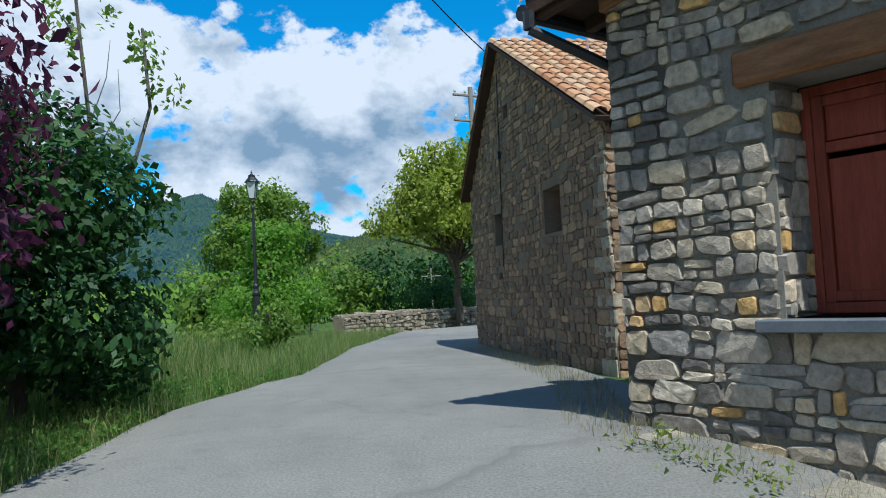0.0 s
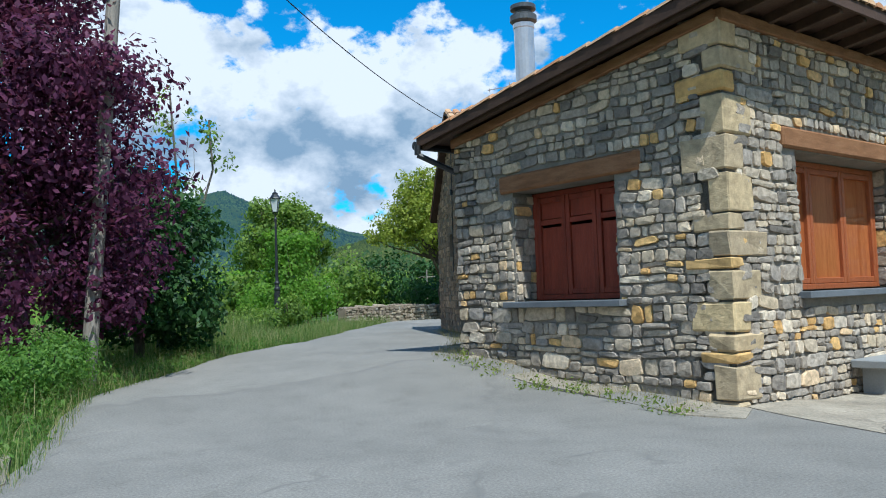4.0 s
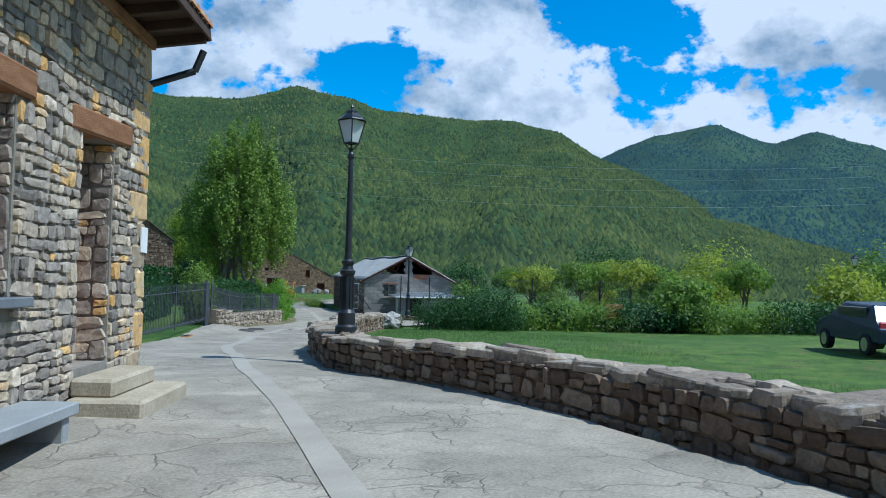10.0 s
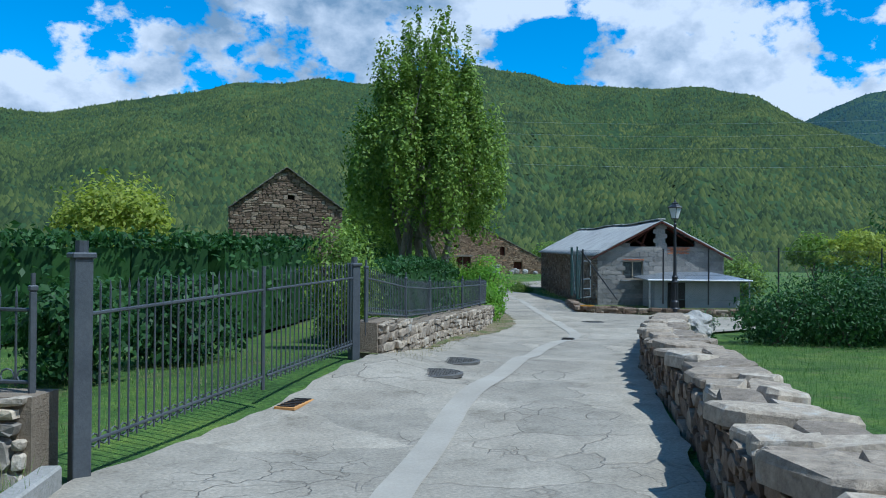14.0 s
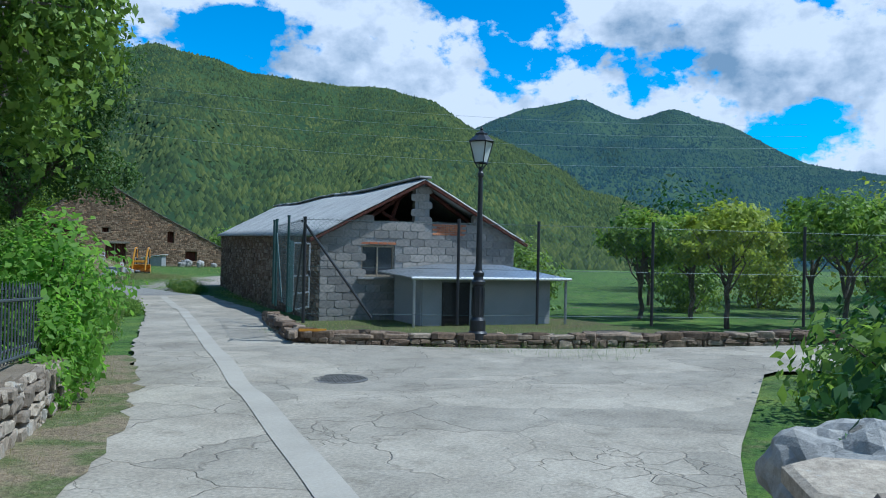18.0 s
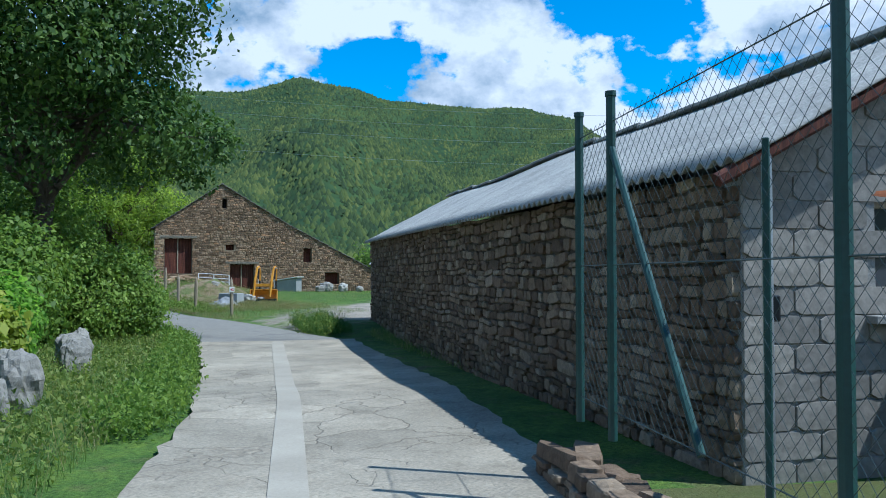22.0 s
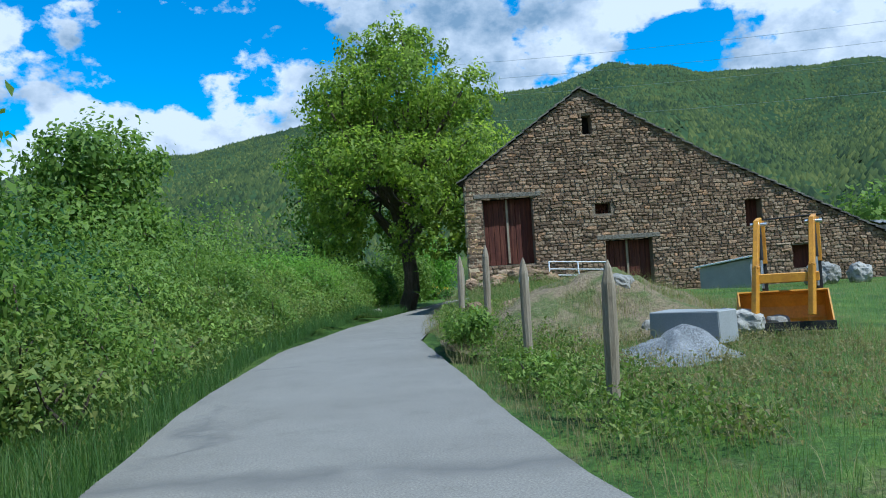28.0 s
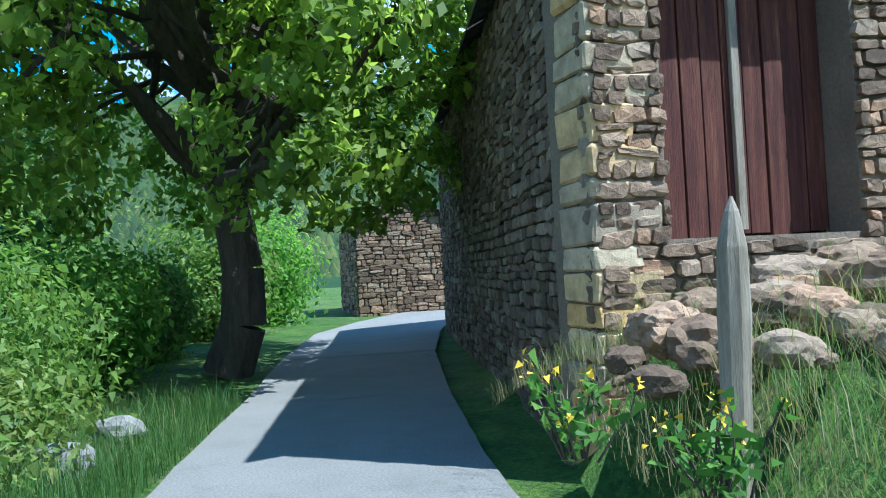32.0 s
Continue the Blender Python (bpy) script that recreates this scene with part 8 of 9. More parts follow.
# ---- trees ----
def ring(n, r, z, rr, rng, jit=0.25):
    return [(r * math.cos(2 * math.pi * k / n + rng.uniform(-0.3, 0.3)), r * math.sin(2 * math.pi * k / n + rng.uniform(-0.3, 0.3)), z + rng.uniform(-jit, jit), rr * rng.uniform(0.8, 1.2), rr * rng.uniform(0.8, 1.2), rr * rng.uniform(0.7, 1.0)) for k in range(n)]


R1 = random.Random(77)
tree("plum_tree", (-4.7, 4.5), [((0, 0, 0), (0.1, 0.1, 2.6), 0.13)], [(0, 0, 3.8, 1.3, 1.3, 1.5)] + ring(6, 1.35, 3.0, 0.85, R1) + ring(6, 1.2, 4.4, 0.8, R1) + ring(4, 0.6, 5.4, 0.65, R1) + ring(5, 1.3, 1.9, 0.7, R1) + ring(5, 1.1, 1.1, 0.6, R1), 44000, 0.05, "purple", "purple-leaved plum tree with a dense dark crown", 11, clump=0.2)
tree("ivy_tree", (-4.6, 8.2), [((0, 0, 0), (0, 0.1, 2.0), 0.1)], ring(6, 0.9, 1.0, 0.8, R1) + ring(5, 0.8, 2.2, 0.8, R1) + ring(3, 0.4, 3.1, 0.6, R1), 16000, 0.06, "dark", "dark bushy tree hung with ivy", 12)
tree("bare_sapling", (-4.8, 9.6), [((0, 0, 0), (0.3, 0.2, 3.5), 0.04), ((0.1, 0, 0), (1.0, 0.3, 4.8), 0.035), ((0.1, 0, 0), (0.5, -0.5, 5.2), 0.035)], [(0.9, 0.3, 4.2, 0.5, 0.5, 0.8), (0.4, -0.3, 4.6, 0.4, 0.4, 0.8), (0.3, 0.2, 3.2, 0.5, 0.5, 0.6)], 500, 0.05, "mid", "spindly half-bare sapling with long twigs", 13, bark="bark_grey")
tree("verge_tree", (-7.2, 30.5), [((0, 0, 0), (0.1, 0, 3.4), 0.15)], [(0, 0, 4.2, 1.5, 1.5, 1.5)] + ring(6, 1.3, 3.4, 0.95, R1) + ring(5, 1.0, 5.1, 0.8, R1) + [(1.9, 0, 4.0, 0.8, 0.6, 0.6)], 15000, 0.085, "mid", "round green roadside tree", 14)
bush("verge_bush", (-6.5, 28.4), ring(6, 1.1, 1.1, 1.0, R1) + [(0, 0, 2.6, 1.1, 1.1, 1.3)] + ring(4, 0.6, 3.4, 0.7, R1), 17000, 0.075, "bright", "tall leafy green roadside bush", 15)
bush("verge_bush", (-4.9, 18.5), ring(4, 0.7, 0.5, 0.6, R1), 6000, 0.06, "mid", "low leafy roadside bush", 16)
tree("yellow_tree", (0.2, 27.6), [((0, 0, 0), (0, 0, 3.0), 0.16)], [(0, 0, 4.6, 1.8, 1.8, 1.4)] + ring(7, 1.8, 4.0, 1.0, R1) + ring(5, 1.2, 5.5, 0.9, R1) + [(-2.6, 0, 3.7, 0.7, 0.7, 0.5)], 22000, 0.075, "yellow", "yellow-green tree in fresh leaf beyond the house", 17)
for k, (x, y, s, lf) in enumerate(((-7, 44, 2.0, "mid"), (-3.5, 46, 2.2, "dark"), (-11, 40, 1.6, "bright"), (0.5, 45, 2.2, "dark"), (4.5, 42, 2.2, "mid"), (-15, 52, 2.6, "mid"), (-9.5, 33, 1.3, "mid"))):
    bush("far_bush", (x, y), [(0, 0, 1.0 * s, 1.0 * s, 1.0 * s, 0.9 * s), (0.8 * s, 0, 0.7 * s, 0.7 * s, 0.7 * s, 0.7 * s), (-0.8 * s, 0.2, 0.8 * s, 0.7 * s, 0.7 * s, 0.8 * s)], 3000, 0.15, lf, "distant rounded green bush", 40 + k)
bush("ivy_heap", (-3.55, 2.9), [(0, 0, 0.42, 0.6, 0.75, 0.36), (-0.4, 0.9, 0.45, 0.6, 0.6, 0.35), (-0.1, -0.8, 0.3, 0.4, 0.4, 0.28)], 13000, 0.026, "ivy", "bright green ivy heaped over the low wall", 18, "ivy")
bush("bend_hedge", (2.2, 34.5), [(-2.6, -3.4, 0.9, 1.5, 1.4, 0.9), (-0.6, -0.8, 0.9, 1.5, 1.4, 0.9), (1.4, 1.4, 0.9, 1.5, 1.4, 0.9), (3.2, 3.4, 0.9, 1.4, 1.4, 0.9)], 12000, 0.07, "dark", "dark hedge behind the wall on the bend", 19, "hedge")

# poplar clump behind the garden
def fan(n, r, z, wide, tall, turn):
    return [(r * math.cos(2 * math.pi * k / n + turn), r * math.sin(2 * math.pi * k / n + turn), z + 0.35 * math.sin(2.7 * k + turn), wide * (0.85 + 0.25 * math.sin(3.1 * k) ** 2), wide * (0.85 + 0.25 * math.cos(2.3 * k) ** 2), tall * (0.85 + 0.3 * math.sin(1.9 * k + turn) ** 2)) for k in range(n)]


POPLAR = fan(9, 2.0, 4.5, 0.72, 2.0, 0.2) + fan(7, 1.35, 5.6, 0.72, 2.5, 0.6) + fan(4, 0.6, 6.4, 0.7, 2.7, 0.1) + fan(6, 1.5, 7.2, 0.36, 1.5, 0.9) + fan(4, 0.7, 8.2, 0.34, 1.5, 0.4)
tree("poplar", (31.6, 31.2), [((0.25 * math.cos(a), 0.25 * math.sin(a), 0), (1.5 * math.cos(a), 1.5 * math.sin(a), 4.8), 0.11) for a in (0.2, 0.9, 1.7, 2.5, 3.3, 4.1, 4.9, 5.7)] + [((0, 0, 0), (0.1, 0.1, 6.5), 0.15)],
     POPLAR, 60000, 0.06, "poplar", "tall many-stemmed poplar in full green leaf", 20, bark="bark_grey", clump=0.13, shell=0.35)
tree("roadside_tree", (46.6, 51.0), [((0, 0, 0), (0.1, 0, 5.5), 0.28), ((0.1, 0.1, 3.0), (1.6, -1.4, 6.5), 0.14)],
     [(0, 0, 8.5, 2.6, 2.6, 2.6)] + ring(7, 2.7, 7.0, 1.5, R1, 0.8) + ring(6, 2.6, 5.0, 1.25, R1, 0.6) + ring(5, 2.0, 10.2, 1.3, R1, 0.6) + [(3.0, -2.4, 4.6, 0.9, 0.9, 1.0), (3.5, -0.6, 5.2, 1.0, 0.9, 1.0), (2.9, 2.8, 5.0, 1.0, 1.0, 1.1), (-1.5, -2.5, 7.5, 1.8, 1.8, 2.2), (1.2, -2.8, 8.5, 1.8, 1.8, 2.0)],
     54000, 0.075, "roadside", "tall leafy roadside tree with drooping boughs", 21)
K = 1.14
tree("walnut_tree", (66.1, 81.6), [((0, 0, 0), (0.05, -0.1, 3.9), 0.36), ((0.05, 0, 2.7), (-1.7, -1.0, 6.1), 0.2), ((0, 0.1, 3.0), (1.7, 0.9, 6.3), 0.2)],
     [tuple(c * K for c in b) for b in [(0, 0, 6.6, 2.3, 2.3, 2.2)] + ring(8, 2.9, 5.2, 1.35, R1, 0.5) + ring(7, 2.3, 7.6, 1.25, R1, 0.5) + ring(4, 1.1, 9.1, 1.0, R1, 0.3) + ring(7, 3.0, 3.5, 1.1, R1, 0.4) + ring(6, 2.6, 2.5, 0.9, R1, 0.3)],
     60000, 0.085, "walnut", "broad walnut tree in bright spring leaf", 22, clump=0.12)

# clipped garden hedge and shrubs behind the railing
def hedge(name, line, w, h, n, size, leaf, label, seed, z=0.0):
    rng = np.random.default_rng(seed)
    p = along(line, rng, n, -w / 2, w / 2)
    line = np.asarray(line, float)
    d = rng.random(n)
    zz = np.array([gz(a, b) for a, b in p]) + z + np.where(rng.random(n) < 0.4, h * (1 + 0.05 * rng.normal(size=n)), rng.random(n) * h)
    root = thing(name, (*line[0], gz(*line[0]) - 0.05), label, "hedge")
    tagged(part("stem", limb_row(line, h), M["bark"], root), kind="stuff").matrix_parent_inverse = root.matrix_world.inverted()
    core = bmesh.new()
    for a, b in zip(resample(line, 1.2), resample(line, 1.2)[1:]):
        m = Matrix.Translation(((a[0] + b[0]) / 2, (a[1] + b[1]) / 2, gz(*a) + z + h * 0.47)) @ Matrix.Rotation(math.atan2(b[1] - a[1], b[0] - a[0]), 4, "Z")
        slab(core, (0, 0, 0), (1.25, w * 0.8, h * 0.9), m)
    ob = part("inner_foliage", core, LF["dark"], root)
    ob.matrix_parent_inverse = root.matrix_world.inverted()
    quads("foliage", np.column_stack([p, zz]), size, rng, LF[leaf], root)
    return root


def limb_row(line, h):
    bm = bmesh.new()
    for p in resample(line, 0.8):
        tube(bm, (p[0], p[1], gz(*p) - 0.1), (p[0], p[1], gz(*p) + h * 0.6), 0.03, 0.012, 5)
    return bm


hedge("garden_hedge", [(23.6, 23.4), (26.0, 25.6), (28.6, 27.4), (31.2, 29.8)], 0.9, 1.35, 18000, 0.045, "dark", "clipped green hedge behind the railing", 51)
hedge("tall_garden_hedge", [(13.5, 30.5), (17.5, 27.5), (21.5, 25.2), (25.5, 28.5)], 1.2, 1.75, 10000, 0.07, "dark", "long flat-topped dark hedge across the garden", 52)
bush("cube_shrub", (22.7, 22.2), [(0, 0, 1.1, 0.55, 0.5, 0.75), (0.25, 0.2, 0.5, 0.5, 0.45, 0.5)], 9000, 0.035, "poplar", "square-clipped shrub beside the gate post", 53)
bush("garden_shrub", (18.4, 21.2), [(0, 0, 0.6, 0.6, 0.55, 0.6), (1.6, 0.6, 0.6, 0.7, 0.6, 0.6)], 5000, 0.05, "dark", "dark rounded garden shrub", 54)
bush("ivy_corner", (31.9, 28.7), [(0, 0, 0.55, 0.45, 0.45, 0.55), (-0.4, -0.35, 0.3, 0.4, 0.4, 0.35), (0.5, 0.6, 1.0, 0.7, 0.7, 0.8)], 7000, 0.045, "bright", "bright leafy creeper over the end of the wall", 55, "ivy")
tree("garden_willow", (22.6, 33.0), [((0, 0, 0), (0, 0, 1.6), 0.1)], [(0, 0, 2.4, 1.3, 1.3, 1.2)] + ring(5, 0.9, 2.2, 0.8, R1), 9000, 0.07, "yellow", "rounded yellow-green garden tree", 56)

for k, (x, y, s, lf) in enumerate(((33.2, 29.6, 0.75, "bright"), (34.0, 30.9, 0.8, "mid"), (34.8, 32.6, 0.6, "mid"), (31.0, 28.3, 0.6, "bright"))):
    bush("wall_end_shrub", (x - 0.35, y + 0.35), [(0, 0, 0.8 * s, 0.7 * s, 0.7 * s, 0.85 * s), (-0.5 * s, 0.6 * s, 1.2 * s, 0.7 * s, 0.7 * s, 0.8 * s)], 6000, 0.05, lf, "leafy shrub past the end of the garden wall", 150 + k)
for k, (x, y, s, lf) in enumerate(((41.2, 41.4, 0.55, "yellow"), (42.6, 44.3, 0.7, "bright"), (44.6, 48.4, 1.3, "mid"), (46.3, 51.6, 1.9, "mid"), (47.6, 54.4, 2.1, "poplar"), (48.6, 57.6, 2.0, "mid"), (44.8, 53.2, 1.9, "dark"), (49.6, 60.6, 1.6, "mid"))):
    bush("verge_shrub", (x, y), [(0, 0, 0.8 * s, 0.9 * s, 0.9 * s, 0.9 * s), (0.5 * s, 0.5 * s, 1.2 * s, 0.8 * s, 0.8 * s, 0.9 * s)], 11000, 0.06, lf, "leafy shrub behind the lane rocks", 160 + k)
bush("weed_clump", (56.5, 59.8), [(0, 0, 0.15, 0.3, 0.35, 0.2), (0.4, 0.9, 0.12, 0.3, 0.3, 0.18)], 1500, 0.03, "poplar", "low leafy weeds at the road's edge", 170, "weeds")
bush("weed_clump", (57.6, 62.9), [(0, 0, 0.2, 0.35, 0.4, 0.25)], 1800, 0.035, "mid", "low leafy weeds at the road's edge", 171, "weeds")

bush("wall_end_bramble", (32.4, 20.0), [(0, 0, 0.55, 0.9, 0.8, 0.7), (0.9, -0.9, 0.8, 1.1, 1.0, 0.9), (-0.7, 1.5, 0.3, 0.35, 0.35, 0.35), (2.2, -1.2, 0.8, 1.2, 1.2, 0.9)], 18000, 0.04, "dark", "dark brambles over the end of the field wall", 180, "brambles")
for k, (x, y, s) in enumerate(((64.0, 81.6, 0.9), (66.0, 84.6, 0.9), (62.4, 80.0, 0.9), (69.0, 87.8, 0.9))):
    bush("walnut_foot_bush", (x, y), [(0, 0, 0.8 * s, 1.0 * s, 1.0 * s, 0.9 * s), (0.6, 0.6, 1.0 * s, 0.8 * s, 0.8 * s, 0.9 * s)], 9000, 0.06, "mid" if k % 2 else "bright", "leafy bush round the foot of the walnut", 190 + k)
# orchard and brambles beyond the fence
for k, (x, y, s) in enumerate(((47.6, 24.6, 1.05), (48.8, 22.0, 1.15), (49.4, 27.2, 1.0), (50.5, 19.6, 1.2), (50.5, 26.0, 1.0), (53.5, 23.0, 1.15), (56.0, 28.5, 1.1), (52.0, 18.5, 1.0), (57.5, 21.5, 1.25), (60.5, 26.0, 1.3), (55.5, 14.5, 1.2), (61.5, 16.5, 1.3))):
    tree("orchard_tree", (x, y), [((0, 0, 0), (0.1 * s, 0, 1.5 * s), 0.07), ((0, 0, 0.7 * s), (0.5 * s, 0.3 * s, 1.9 * s), 0.05), ((0, 0, 0.6 * s), (-0.5 * s, -0.2 * s, 1.9 * s), 0.05)], [(0, 0, 2.3 * s, 0.9 * s, 0.9 * s, 0.7 * s)] + ring(5, 0.9 * s, 2.1 * s, 0.5 * s, R1), 3600, 0.075, "yellow" if k % 3 == 0 else "mid", "small orchard tree in young leaf", 60 + k)
for k, (x, y, s, lf) in enumerate(((34.6, 20.6, 0.75, "dark"), (36.6, 20.9, 0.8, "mid"), (38.6, 20.6, 0.9, "dark"), (40.2, 18.6, 1.0, "mid"), (42.2, 15.6, 1.0, "dark"), (44.0, 12.6, 1.05, "mid"), (46.0, 9.4, 1.1, "dark"), (48.2, 5.6, 1.2, "mid"), (50.4, 1.5, 1.2, "dark"))):
    bush("bramble_bush", (x, y), [(0, 0, 0.6 * s, 1.6 * s, 1.6 * s, 0.7 * s), (1.2, -1.4, 0.6 * s, 1.4 * s, 1.4 * s, 0.7 * s)], 6000, 0.07, lf, "tangled bramble hedge at the field's edge", 70 + k)
for k, (x, y, s) in enumerate(((44, 14, 1.15), (50, 8, 1.5), (53, 1, 1.7), (63, 8, 2.4), (66, 20, 2.4), (70, 30, 2.6), (58, -6, 2.2), (70, 4, 2.6))):
    bush("field_tree", (x, y), [(0, 0, 1.1 * s, 1.2 * s, 1.2 * s, 1.0 * s), (0.9 * s, 0.4, 0.9 * s, 0.8 * s, 0.8 * s, 0.8 * s), (-0.9 * s, 0, 0.9 * s, 0.8 * s, 0.8 * s, 0.8 * s)], 4000, 0.13, ("mid", "yellow", "dark")[k % 3], "rounded green tree at the field edge", 80 + k, "tree")

for k, (x, y, s, lf) in enumerate(((53.6, 26.6, 1.2, "poplar"), (54.6, 20.2, 1.2, "mid"), (50.0, 31.0, 1.1, "poplar"), (57.0, 24.6, 1.3, "yellow"))):
    bush("orchard_shrub", (x, y), [(0, 0, 0.8 * s, 0.9 * s, 0.9 * s, 0.8 * s), (0.7 * s, 0.4, 1.1 * s, 0.8 * s, 0.8 * s, 0.8 * s)], 3800, 0.075, lf, "leafy shrub in the orchard behind the fence", 200 + k)
for k, (x, y, s, lf) in enumerate(((48.2, 52.3, 1.15, "mid"), (49.0, 55.3, 1.2, "poplar"), (50.1, 58.7, 1.1, "mid"), (47.2, 50.0, 0.8, "mid"))):
    bush("bend_shrub", (x - 1.2, y + 0.7), [(0, 0, 0.8 * s, 0.85 * s, 0.85 * s, 0.85 * s), (-0.3 * s, 0.4 * s, 1.6 * s, 0.85 * s, 0.85 * s, 0.9 * s)], 10000, 0.055, lf, "tall leafy shrub at the start of the bend", 220 + k)

# shrubs along the bend
for k, (x, y, s, lf) in enumerate(((49.4, 60.5, 1.0, "mid"), (50.6, 64.5, 1.3, "dark"), (52.4, 67.6, 1.2, "mid"), (54.4, 70.4, 1.1, "mid"), (56.6, 73.0, 1.0, "bright"), (58.9, 75.6, 0.95, "bright"), (61.0, 78.4, 0.9, "mid"), (47.6, 64.5, 2.0, "mid"), (53.0, 74.0, 1.7, "dark"), (57.0, 79.0, 1.8, "mid"), (62.0, 84.0, 1.7, "dark"), (46.0, 58.5, 1.2, "mid"))):
    s *= (1.28, 1.0, 1.15)[k % 3]
    bush("roadside_shrub", (x + 0.4, y + 0.05), [(0, 0, 0.8 * s, 1.25 * s, 1.25 * s, 0.9 * s), (0.8 * s, 0.9 * s, 0.7 * s, 0.9 * s, 0.9 * s, 0.75 * s), (-0.8 * s, -0.7 * s, 0.75 * s, 0.9 * s, 0.9 * s, 0.8 * s)], 17000 if k < 7 else 7000, 0.04 if k < 7 else 0.06, lf, "dense green shrub along the road", 100 + k)
for k, p in enumerate(beside([(52.7, 60.5), (53.1, 61.35), (55.9, 66.7), (57.3, 68.8), (59.8, 72.75), (62.4, 76.1)], 0.95)[::3]):
    g = (1.0, 1.3, 0.85, 1.15, 0.95, 1.25)[k % 6]
    bush("bramble_bank", (p[0], p[1]), [(0, 0, 0.35 * g, 0.75, 0.85, 0.42 * g), (-0.5, 0.35, 0.6 * g, 0.8, 0.8, 0.55 * g), (-0.9, -0.2, 0.8 * g, 0.7, 0.7, 0.55 * g)], 8500, 0.034, ("weed", "mid", "weed", "poplar")[k % 4], "tangled leafy brambles at the road's edge", 240 + k, "brambles")
tree("ash_tree", (53.6, 71.6), [((0, 0, 0), (0, 0, 3.0), 0.12)], [(0, 0, 3.5, 1.3, 1.3, 1.3)] + ring(6, 1.1, 2.4, 1.0, R1) + ring(4, 0.7, 3.9, 0.8, R1), 17000, 0.07, "mid", "upright grey-green roadside tree", 120)
for k, (x, y, s) in enumerate(((69.5, 88.5, 1.4), (72.0, 90.5, 1.5), (66.0, 90.0, 1.8))):
    bush("lane_bush", (x, y), [(0, 0, 1.0 * s, 1.0 * s, 1.0 * s, 1.1 * s), (0.7, 0.6, 0.8 * s, 0.7 * s, 0.7 * s, 0.8 * s)], 7000, 0.08, "bright" if k % 2 else "mid", "leafy bush beyond the walnut", 130 + k)
for k, (x, y, s) in enumerate(((80, 70, 1.6), (84, 66, 1.9), (82, 60, 1.6), (88, 58, 2.2), (78, 76, 1.5))):
    bush("yard_tree", (x, y), [(0, 0, 1.0 * s, 1.2 * s, 1.2 * s, 1.0 * s), (0.9 * s, 0.4, 0.8 * s, 0.8 * s, 0.8 * s, 0.8 * s)], 4000, 0.13, ("mid", "dark")[k % 2], "leafy tree behind the yard", 140 + k, "tree")

# ---- grass ----
GR = np.random.default_rng(9)
blades("grass_verge_left", along([(-2.2, -5), (-2.1, -0.6), (-3.3, 3.0), (-3.5, 8.6), (-2.5, 11.5), (-2.7, 18.4), (-1.9, 24)], GR, 41437, -0.35, 2.2), GR.uniform(0.06, 0.4, 41437), GR, LF["grass"], "tall green roadside grass")
blades("grass_meadow_left", along([(-4.2, 8.6), (-4.0, 12), (-4.4, 20)], GR, 20400, 0.2, 6.0), GR.uniform(0.35, 0.75, 20400), GR, LF["grass"], "tall meadow grass beyond the verge")
blades("grass_house_foot", along([(4.0, 2.2), (1.2, 5.6), (1.5, 9.2), (1.2, 12.5), (0.7, 16)], GR, 7000, -0.15, 0.4), GR.uniform(0.04, 0.2, 7000), GR, LF["dry"], "dry weeds along the foot of the walls")
blades("grass_kerbside", along([(12.6, 9.9), (15.0, 14.0), (15.9, 15.5), (16.9, 17.0)], GR, 19125, -0.25, 1.9), GR.uniform(0.06, 0.3, 19125), GR, LF["grass"], "rough grass behind the kerb")
blades("grass_garden", along([(17.4, 17.8), (22.0, 21.2)], GR, 11475, 0.3, 4.5), GR.uniform(0.04, 0.08, 11475), GR, LF["grass"], "mown garden lawn")
blades("grass_field", along([(30.8, 21.0), (25.9, 17.8), (22.1, 14.5), (17.6, 9.4), (16.9, 7.5), (12.8, -0.8)], GR, 42075, 0.15, 9.0), GR.uniform(0.03, 0.11, 42075), GR, LF["lawn"], "short green field grass")
blades("grass_lane_left", along([(32.3, 29.3), (33.2, 29.9), (36.4, 33.2), (41.8, 39.2), (45.0, 43.4), (48.1, 47.7), (49.2, 50.1), (50.3, 54.1), (51.5, 58.5), (52.8, 61.5), (55.6, 66.9), (57.0, 69.0), (59.5, 73.0), (62.7, 77.0), (64.6, 79.2)], GR, 46000, -0.08, 2.2), GR.uniform(0.06, 0.34, 46000), GR, LF["grass"], "long grass along the lane")
blades("grass_barn_foot", along([(52.8, 47.0), (46.9, 38.9)], GR, 3000, 0.5, 1.1), GR.uniform(0.05, 0.2, 3000), GR, LF["grass"], "thin grass along the shaded foot of the barn")
blades("grass_barn_corner", along([(54.4, 50.2), (53.2, 48.4), (52.4, 47.2)], GR, 5000, -0.5, 0.7), GR.uniform(0.12, 0.5, 5000), GR, LF["lawn"], "tall grass tuft at the barn corner")
blades("grass_mound", along([(65.0, 75.5), (59.8, 67.8), (57.4, 63.4), (55.0, 56.6), (54.2, 53.4)], GR, 30000, 0.05, 5.5), GR.uniform(0.05, 0.22, 30000), GR, LF["grass"], "rough grass on the bank below the stone barn")
blades("grass_yard", along([(57.2, 56.2), (61, 57.6), (67, 59), (75, 60.5)], GR, 27625, 0.0, 8.0), GR.uniform(0.04, 0.14, 27625), GR, LF["grass"], "short yard grass")


def heap_rise(x, y):
    """How far the earth heap stands over the ground."""
    q = np.minimum(1.0, np.hypot(x - 60.4, y - 63.2) / 2.6)
    return 0.62 * (0.5 + 0.5 * np.cos(np.pi * q))


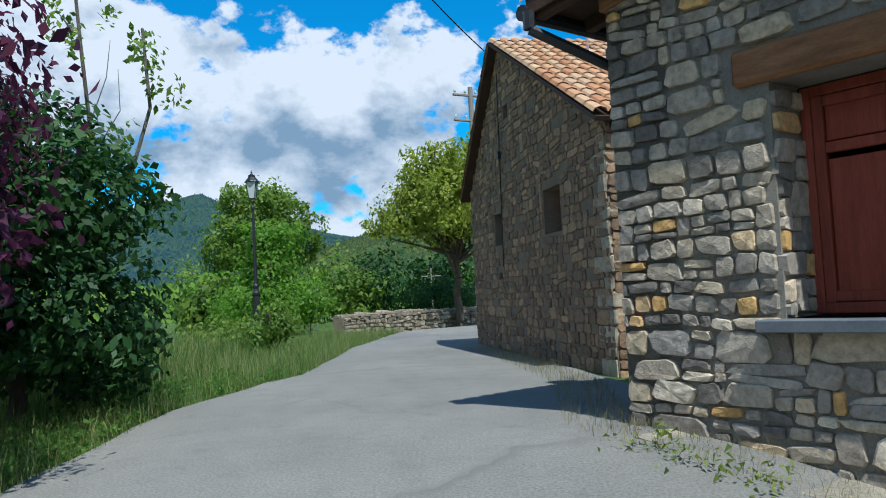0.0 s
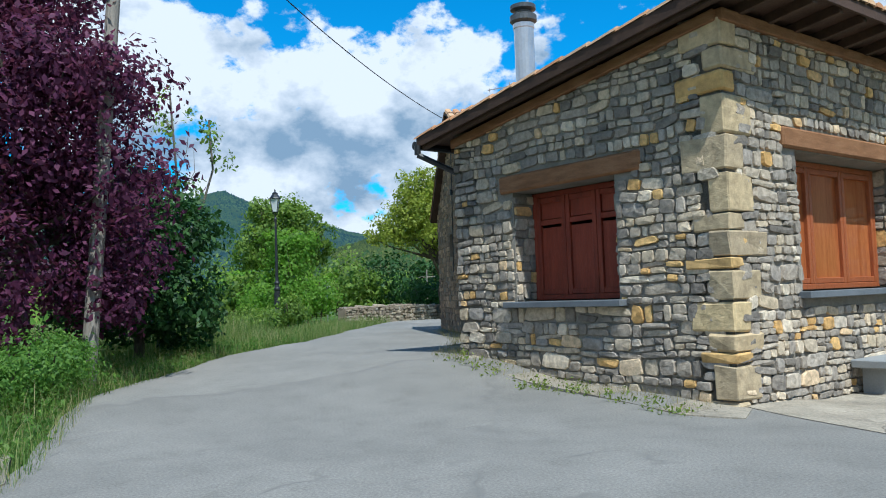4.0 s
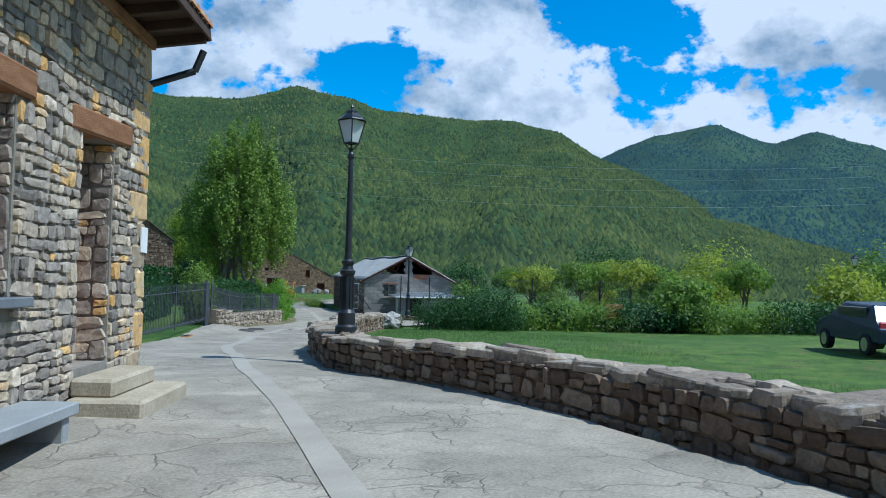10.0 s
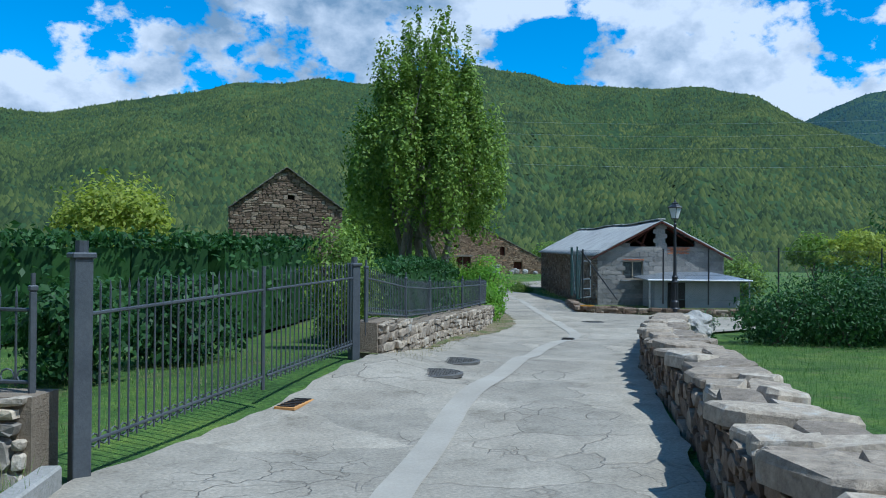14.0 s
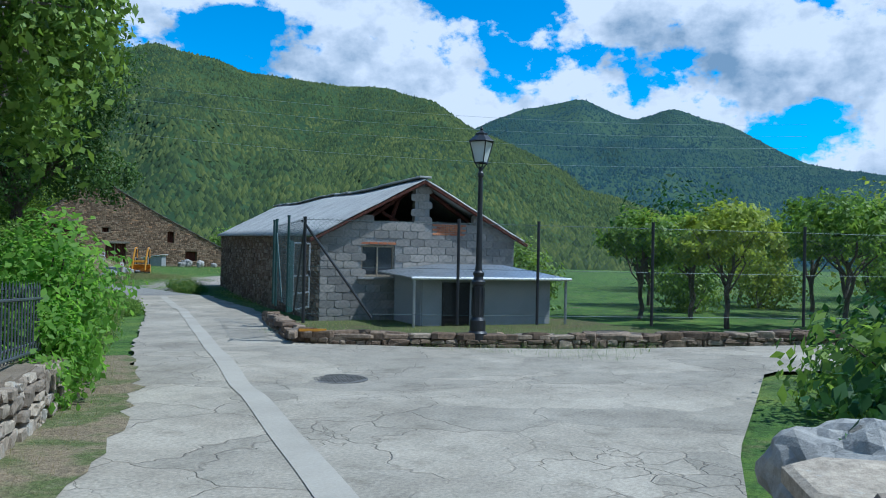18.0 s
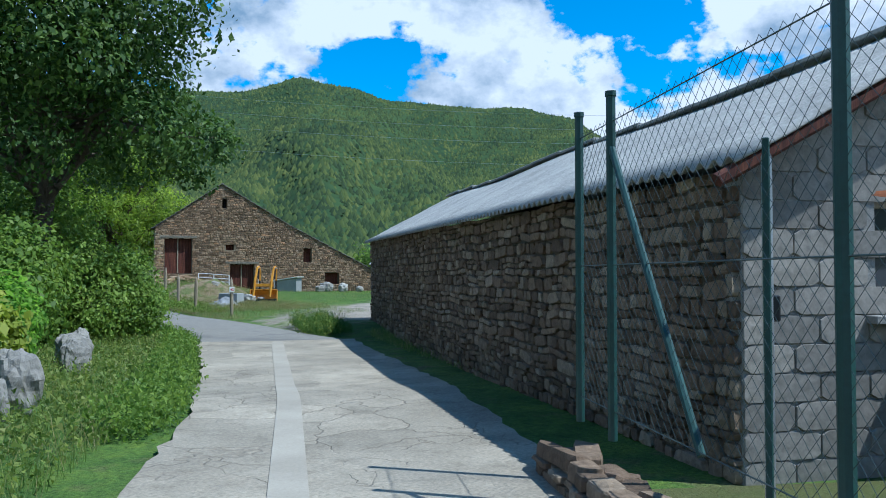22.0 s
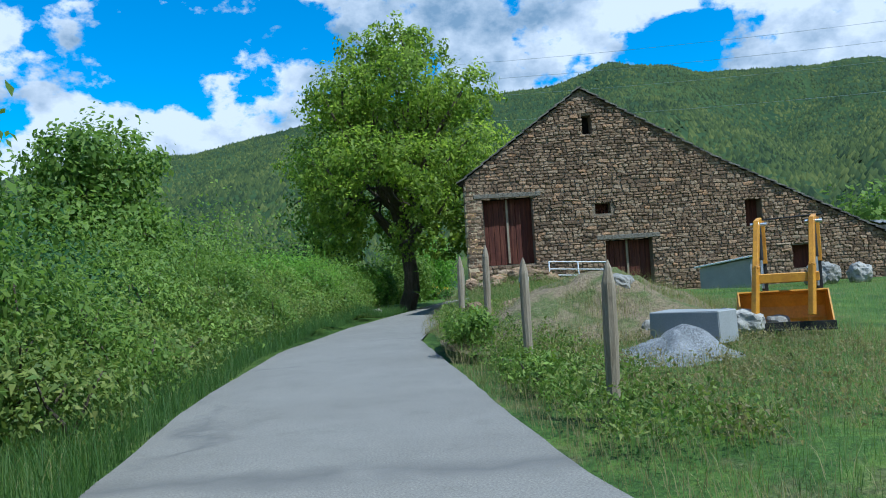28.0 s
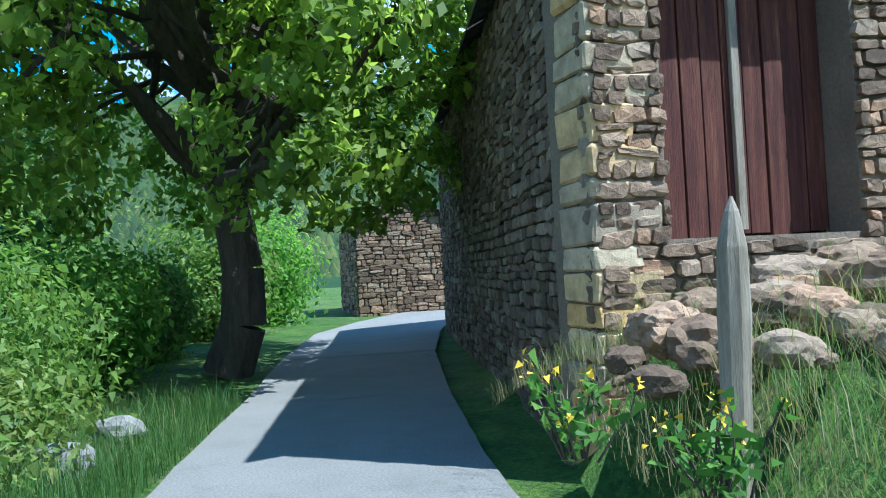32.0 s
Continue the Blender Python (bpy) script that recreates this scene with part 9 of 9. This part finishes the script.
spot = np.column_stack([60.4 + GR.normal(0, 1.3, 9000), 63.2 + GR.normal(0, 1.3, 9000)])
blades("grass_heap_dry", spot, GR.uniform(0.06, 0.3, 9000), GR, LF["dry"], "tangled dead grass on the earth heap", over=heap_rise, lean=1.3)
spot = np.column_stack([60.4 + GR.normal(0, 1.5, 5000), 63.2 + GR.normal(0, 1.5, 5000)])
blades("grass_heap_green", spot, GR.uniform(0.06, 0.3, 5000), GR, LF["grass"], "green tufts on the earth heap", over=heap_rise)
blades("grass_verge_dry", along([(22.0, 20.6), (25.6, 23.9), (28.9, 26.1), (31.7, 28.7), (34.6, 32.0)], GR, 6000, -0.8, 0.1), GR.uniform(0.03, 0.16, 6000), GR, LF["dry"], "dry weeds below the garden wall")
blades("grass_bank_edge", along([(64.5, 74.9), (61.0, 70.0), (58.65, 66.2), (56.85, 61.9), (54.75, 56.6), (54.05, 53.4)], GR, 9000, -0.15, 0.7), GR.uniform(0.04, 0.2, 9000), GR, LF["dry"], "dry grass at the road's edge")
blades("grass_field_tall", along([(30.8, 21.0), (25.9, 17.8), (22.1, 14.5), (18.2, 10.4), (16.9, 7.5), (12.8, -0.8)], GR, 22000, 0.3, 8.0), GR.uniform(0.05, 0.17, 22000), GR, LF["lawn"], "taller blades in the field", lean=1.1)
blades("grass_barn_bank", along([(61.6, 70.2), (64.4, 74.2)], GR, 9000, -3.2, -0.25), GR.uniform(0.06, 0.34, 9000), GR, LF["grass"], "rank weeds on the bank below the barn door", lean=0.9)
blades("grass_mound_dry", along([(65.0, 75.5), (60.0, 67.8), (57.6, 63.4), (55.3, 56.6)], GR, 26000, 0.4, 5.5), GR.uniform(0.06, 0.28, 26000), GR, LF["dry"], "dead grass stalks on the bank", lean=1.0)


def leaf_litter(name, places, high, size, leaf, label, seed, over=None):
    """Low broad-leaved weeds: leaves in tufts from the ground up to the given height."""
    rng = np.random.default_rng(seed)
    tuft = np.repeat(np.asarray(places, float), 16, 0)
    tall = np.repeat(rng.uniform(0.3, 1.0, len(places)) * high, 16)
    f = rng.random(len(tuft))
    p = tuft + rng.normal(size=tuft.shape) * (0.05 + 0.22 * tall * (1.1 - f))[:, None]
    rise = over(p[:, 0], p[:, 1]) if over is not None else 0.0
    z = np.array([gz(a, b) for a, b in p]) - 0.04 + f * tall + rise
    ob = quads(name, np.column_stack([p, z]), size, rng, LF[leaf], None)
    return tagged(ob, label, "weeds", kind="stuff")


BANK = [(65.0, 75.5), (61.4, 70.2), (59.0, 66.4), (57.2, 62.1), (55.1, 56.8), (54.4, 53.4)]
leaf_litter("bank_weeds", along(BANK[1:5], GR, 900, 0.0, 1.3), 0.3, 0.024, "weed", "leafy weeds on the bank beside the road", 301)
leaf_litter("bank_weeds_bright", along(BANK[1:5], GR, 420, -0.05, 1.2), 0.26, 0.022, "mid", "fresh green weeds at the road's edge", 302)
leaf_litter("bank_weeds_dry", along(BANK[1:5], GR, 1500, 0.6, 4.5), 0.2, 0.02, "dry", "withered weeds on the bank", 303)
leaf_litter("lane_weeds", along([(34.4, 31.4), (36.4, 33.2), (41.8, 39.2), (45.0, 43.4), (48.1, 47.7), (49.4, 51.0)], GR, 1700, 0.0, 2.2), 0.34, 0.028, "weed", "leafy weeds along the lane", 304)
leaf_litter("lane_edge_weeds", along([(41.6, 38.3), (42.3, 39.0), (45.6, 43.4), (48.8, 48.0), (49.7, 50.2)], GR, 1300, 0.0, 0.6), 0.4, 0.028, "mid", "thick leafy weeds hanging over the lane's edge", 307)
leaf_litter("corner_weeds", along([(54.4, 50.2), (53.2, 48.4), (52.4, 47.2)], GR, 150, -0.5, 0.5), 0.45, 0.03, "weed", "leafy weeds at the barn corner", 308)
blades("grass_bend_left", along(BEND_L[:10], GR, 42000, 0.0, 0.95), GR.uniform(0.08, 0.36, 42000), GR, LF["lawn"], "fresh green grass along the bend")
for k, (x, y, q) in enumerate(((48.1, 49.2, 1.0), (47.0, 49.2, 1.15))):
    bush("lane_shrub", (x, y), [(0, 0, 0.7 * q, 0.7 * q, 0.75 * q, 0.75 * q), (-0.2 * q, 0.2 * q, 1.5 * q, 0.65 * q, 0.65 * q, 0.7 * q)], 11000, 0.045, ("mid", "poplar")[k], "leafy shrub at the lane's edge before the bend", 330 + k, "shrub")
leaf_litter("square_weeds", along([(-2.2, -3), (-2.1, -0.6), (-3.3, 3.0), (-3.4, 8.6), (-2.5, 11.5)], GR, 700, -0.1, 1.2), 0.22, 0.03, "ivy", "low leafy weeds along the road's edge", 305)
leaf_litter("house_weeds", along([(3.7, 1.9), (2.4, 3.6), (1.2, 5.2)], GR, 60, -0.05, 0.3), 0.22, 0.022, "weed", "small weeds along the house foot", 306)
for k, (x, y, q) in enumerate(((60.6, 67.6, 0.5), (61.2, 67.1, 0.4), (61.0, 66.3, 0.55), (61.8, 66.6, 0.35), (62.2, 68.2, 0.4), (60.2, 65.6, 0.45), (62.8, 67.4, 0.5))):
    boulder("bank_rock", (x, y), (q, q * 0.8, q * 0.7), "weathered brown-grey rock half sunk in the bank", "stone_s", 320 + k, 0.3, group="rocks on the barn bank")
rope = tube(bmesh.new(), (57.55, 71.35, gz(57.6, 71.4) + 0.42), (58.0, 71.75, gz(58.0, 71.7) + 0.5), 0.012, n=6)
tube(rope, (58.0, 71.75, gz(58.0, 71.7) + 0.5), (58.45, 72.2, gz(58.4, 72.2) + 0.44), 0.012, n=6)
tagged(part("rope", rope, M["blue_rope"]), "thin turquoise plastic rope hanging in the brambles", "rope")
blades("grass_fenced_yard", np.column_stack([GR.uniform(39.4, 46.0, 16000), GR.uniform(25.0, 33.0, 16000)])[:12000], GR.uniform(0.05, 0.2, 12000), GR, LF["grass"], "rough grass inside the wire fence")
for k, (x, y, q) in enumerate(((41.2, 29.3, 0.3), (41.6, 29.0, 0.22), (42.1, 28.3, 0.28), (41.0, 28.9, 0.18))):
    boulder("yard_rubble", (x, y), (q, q * 0.7, q * 0.6), "broken lump of rubble in the fenced yard", "stone_s", 340 + k, 0.25, group="rubble in the fenced yard")
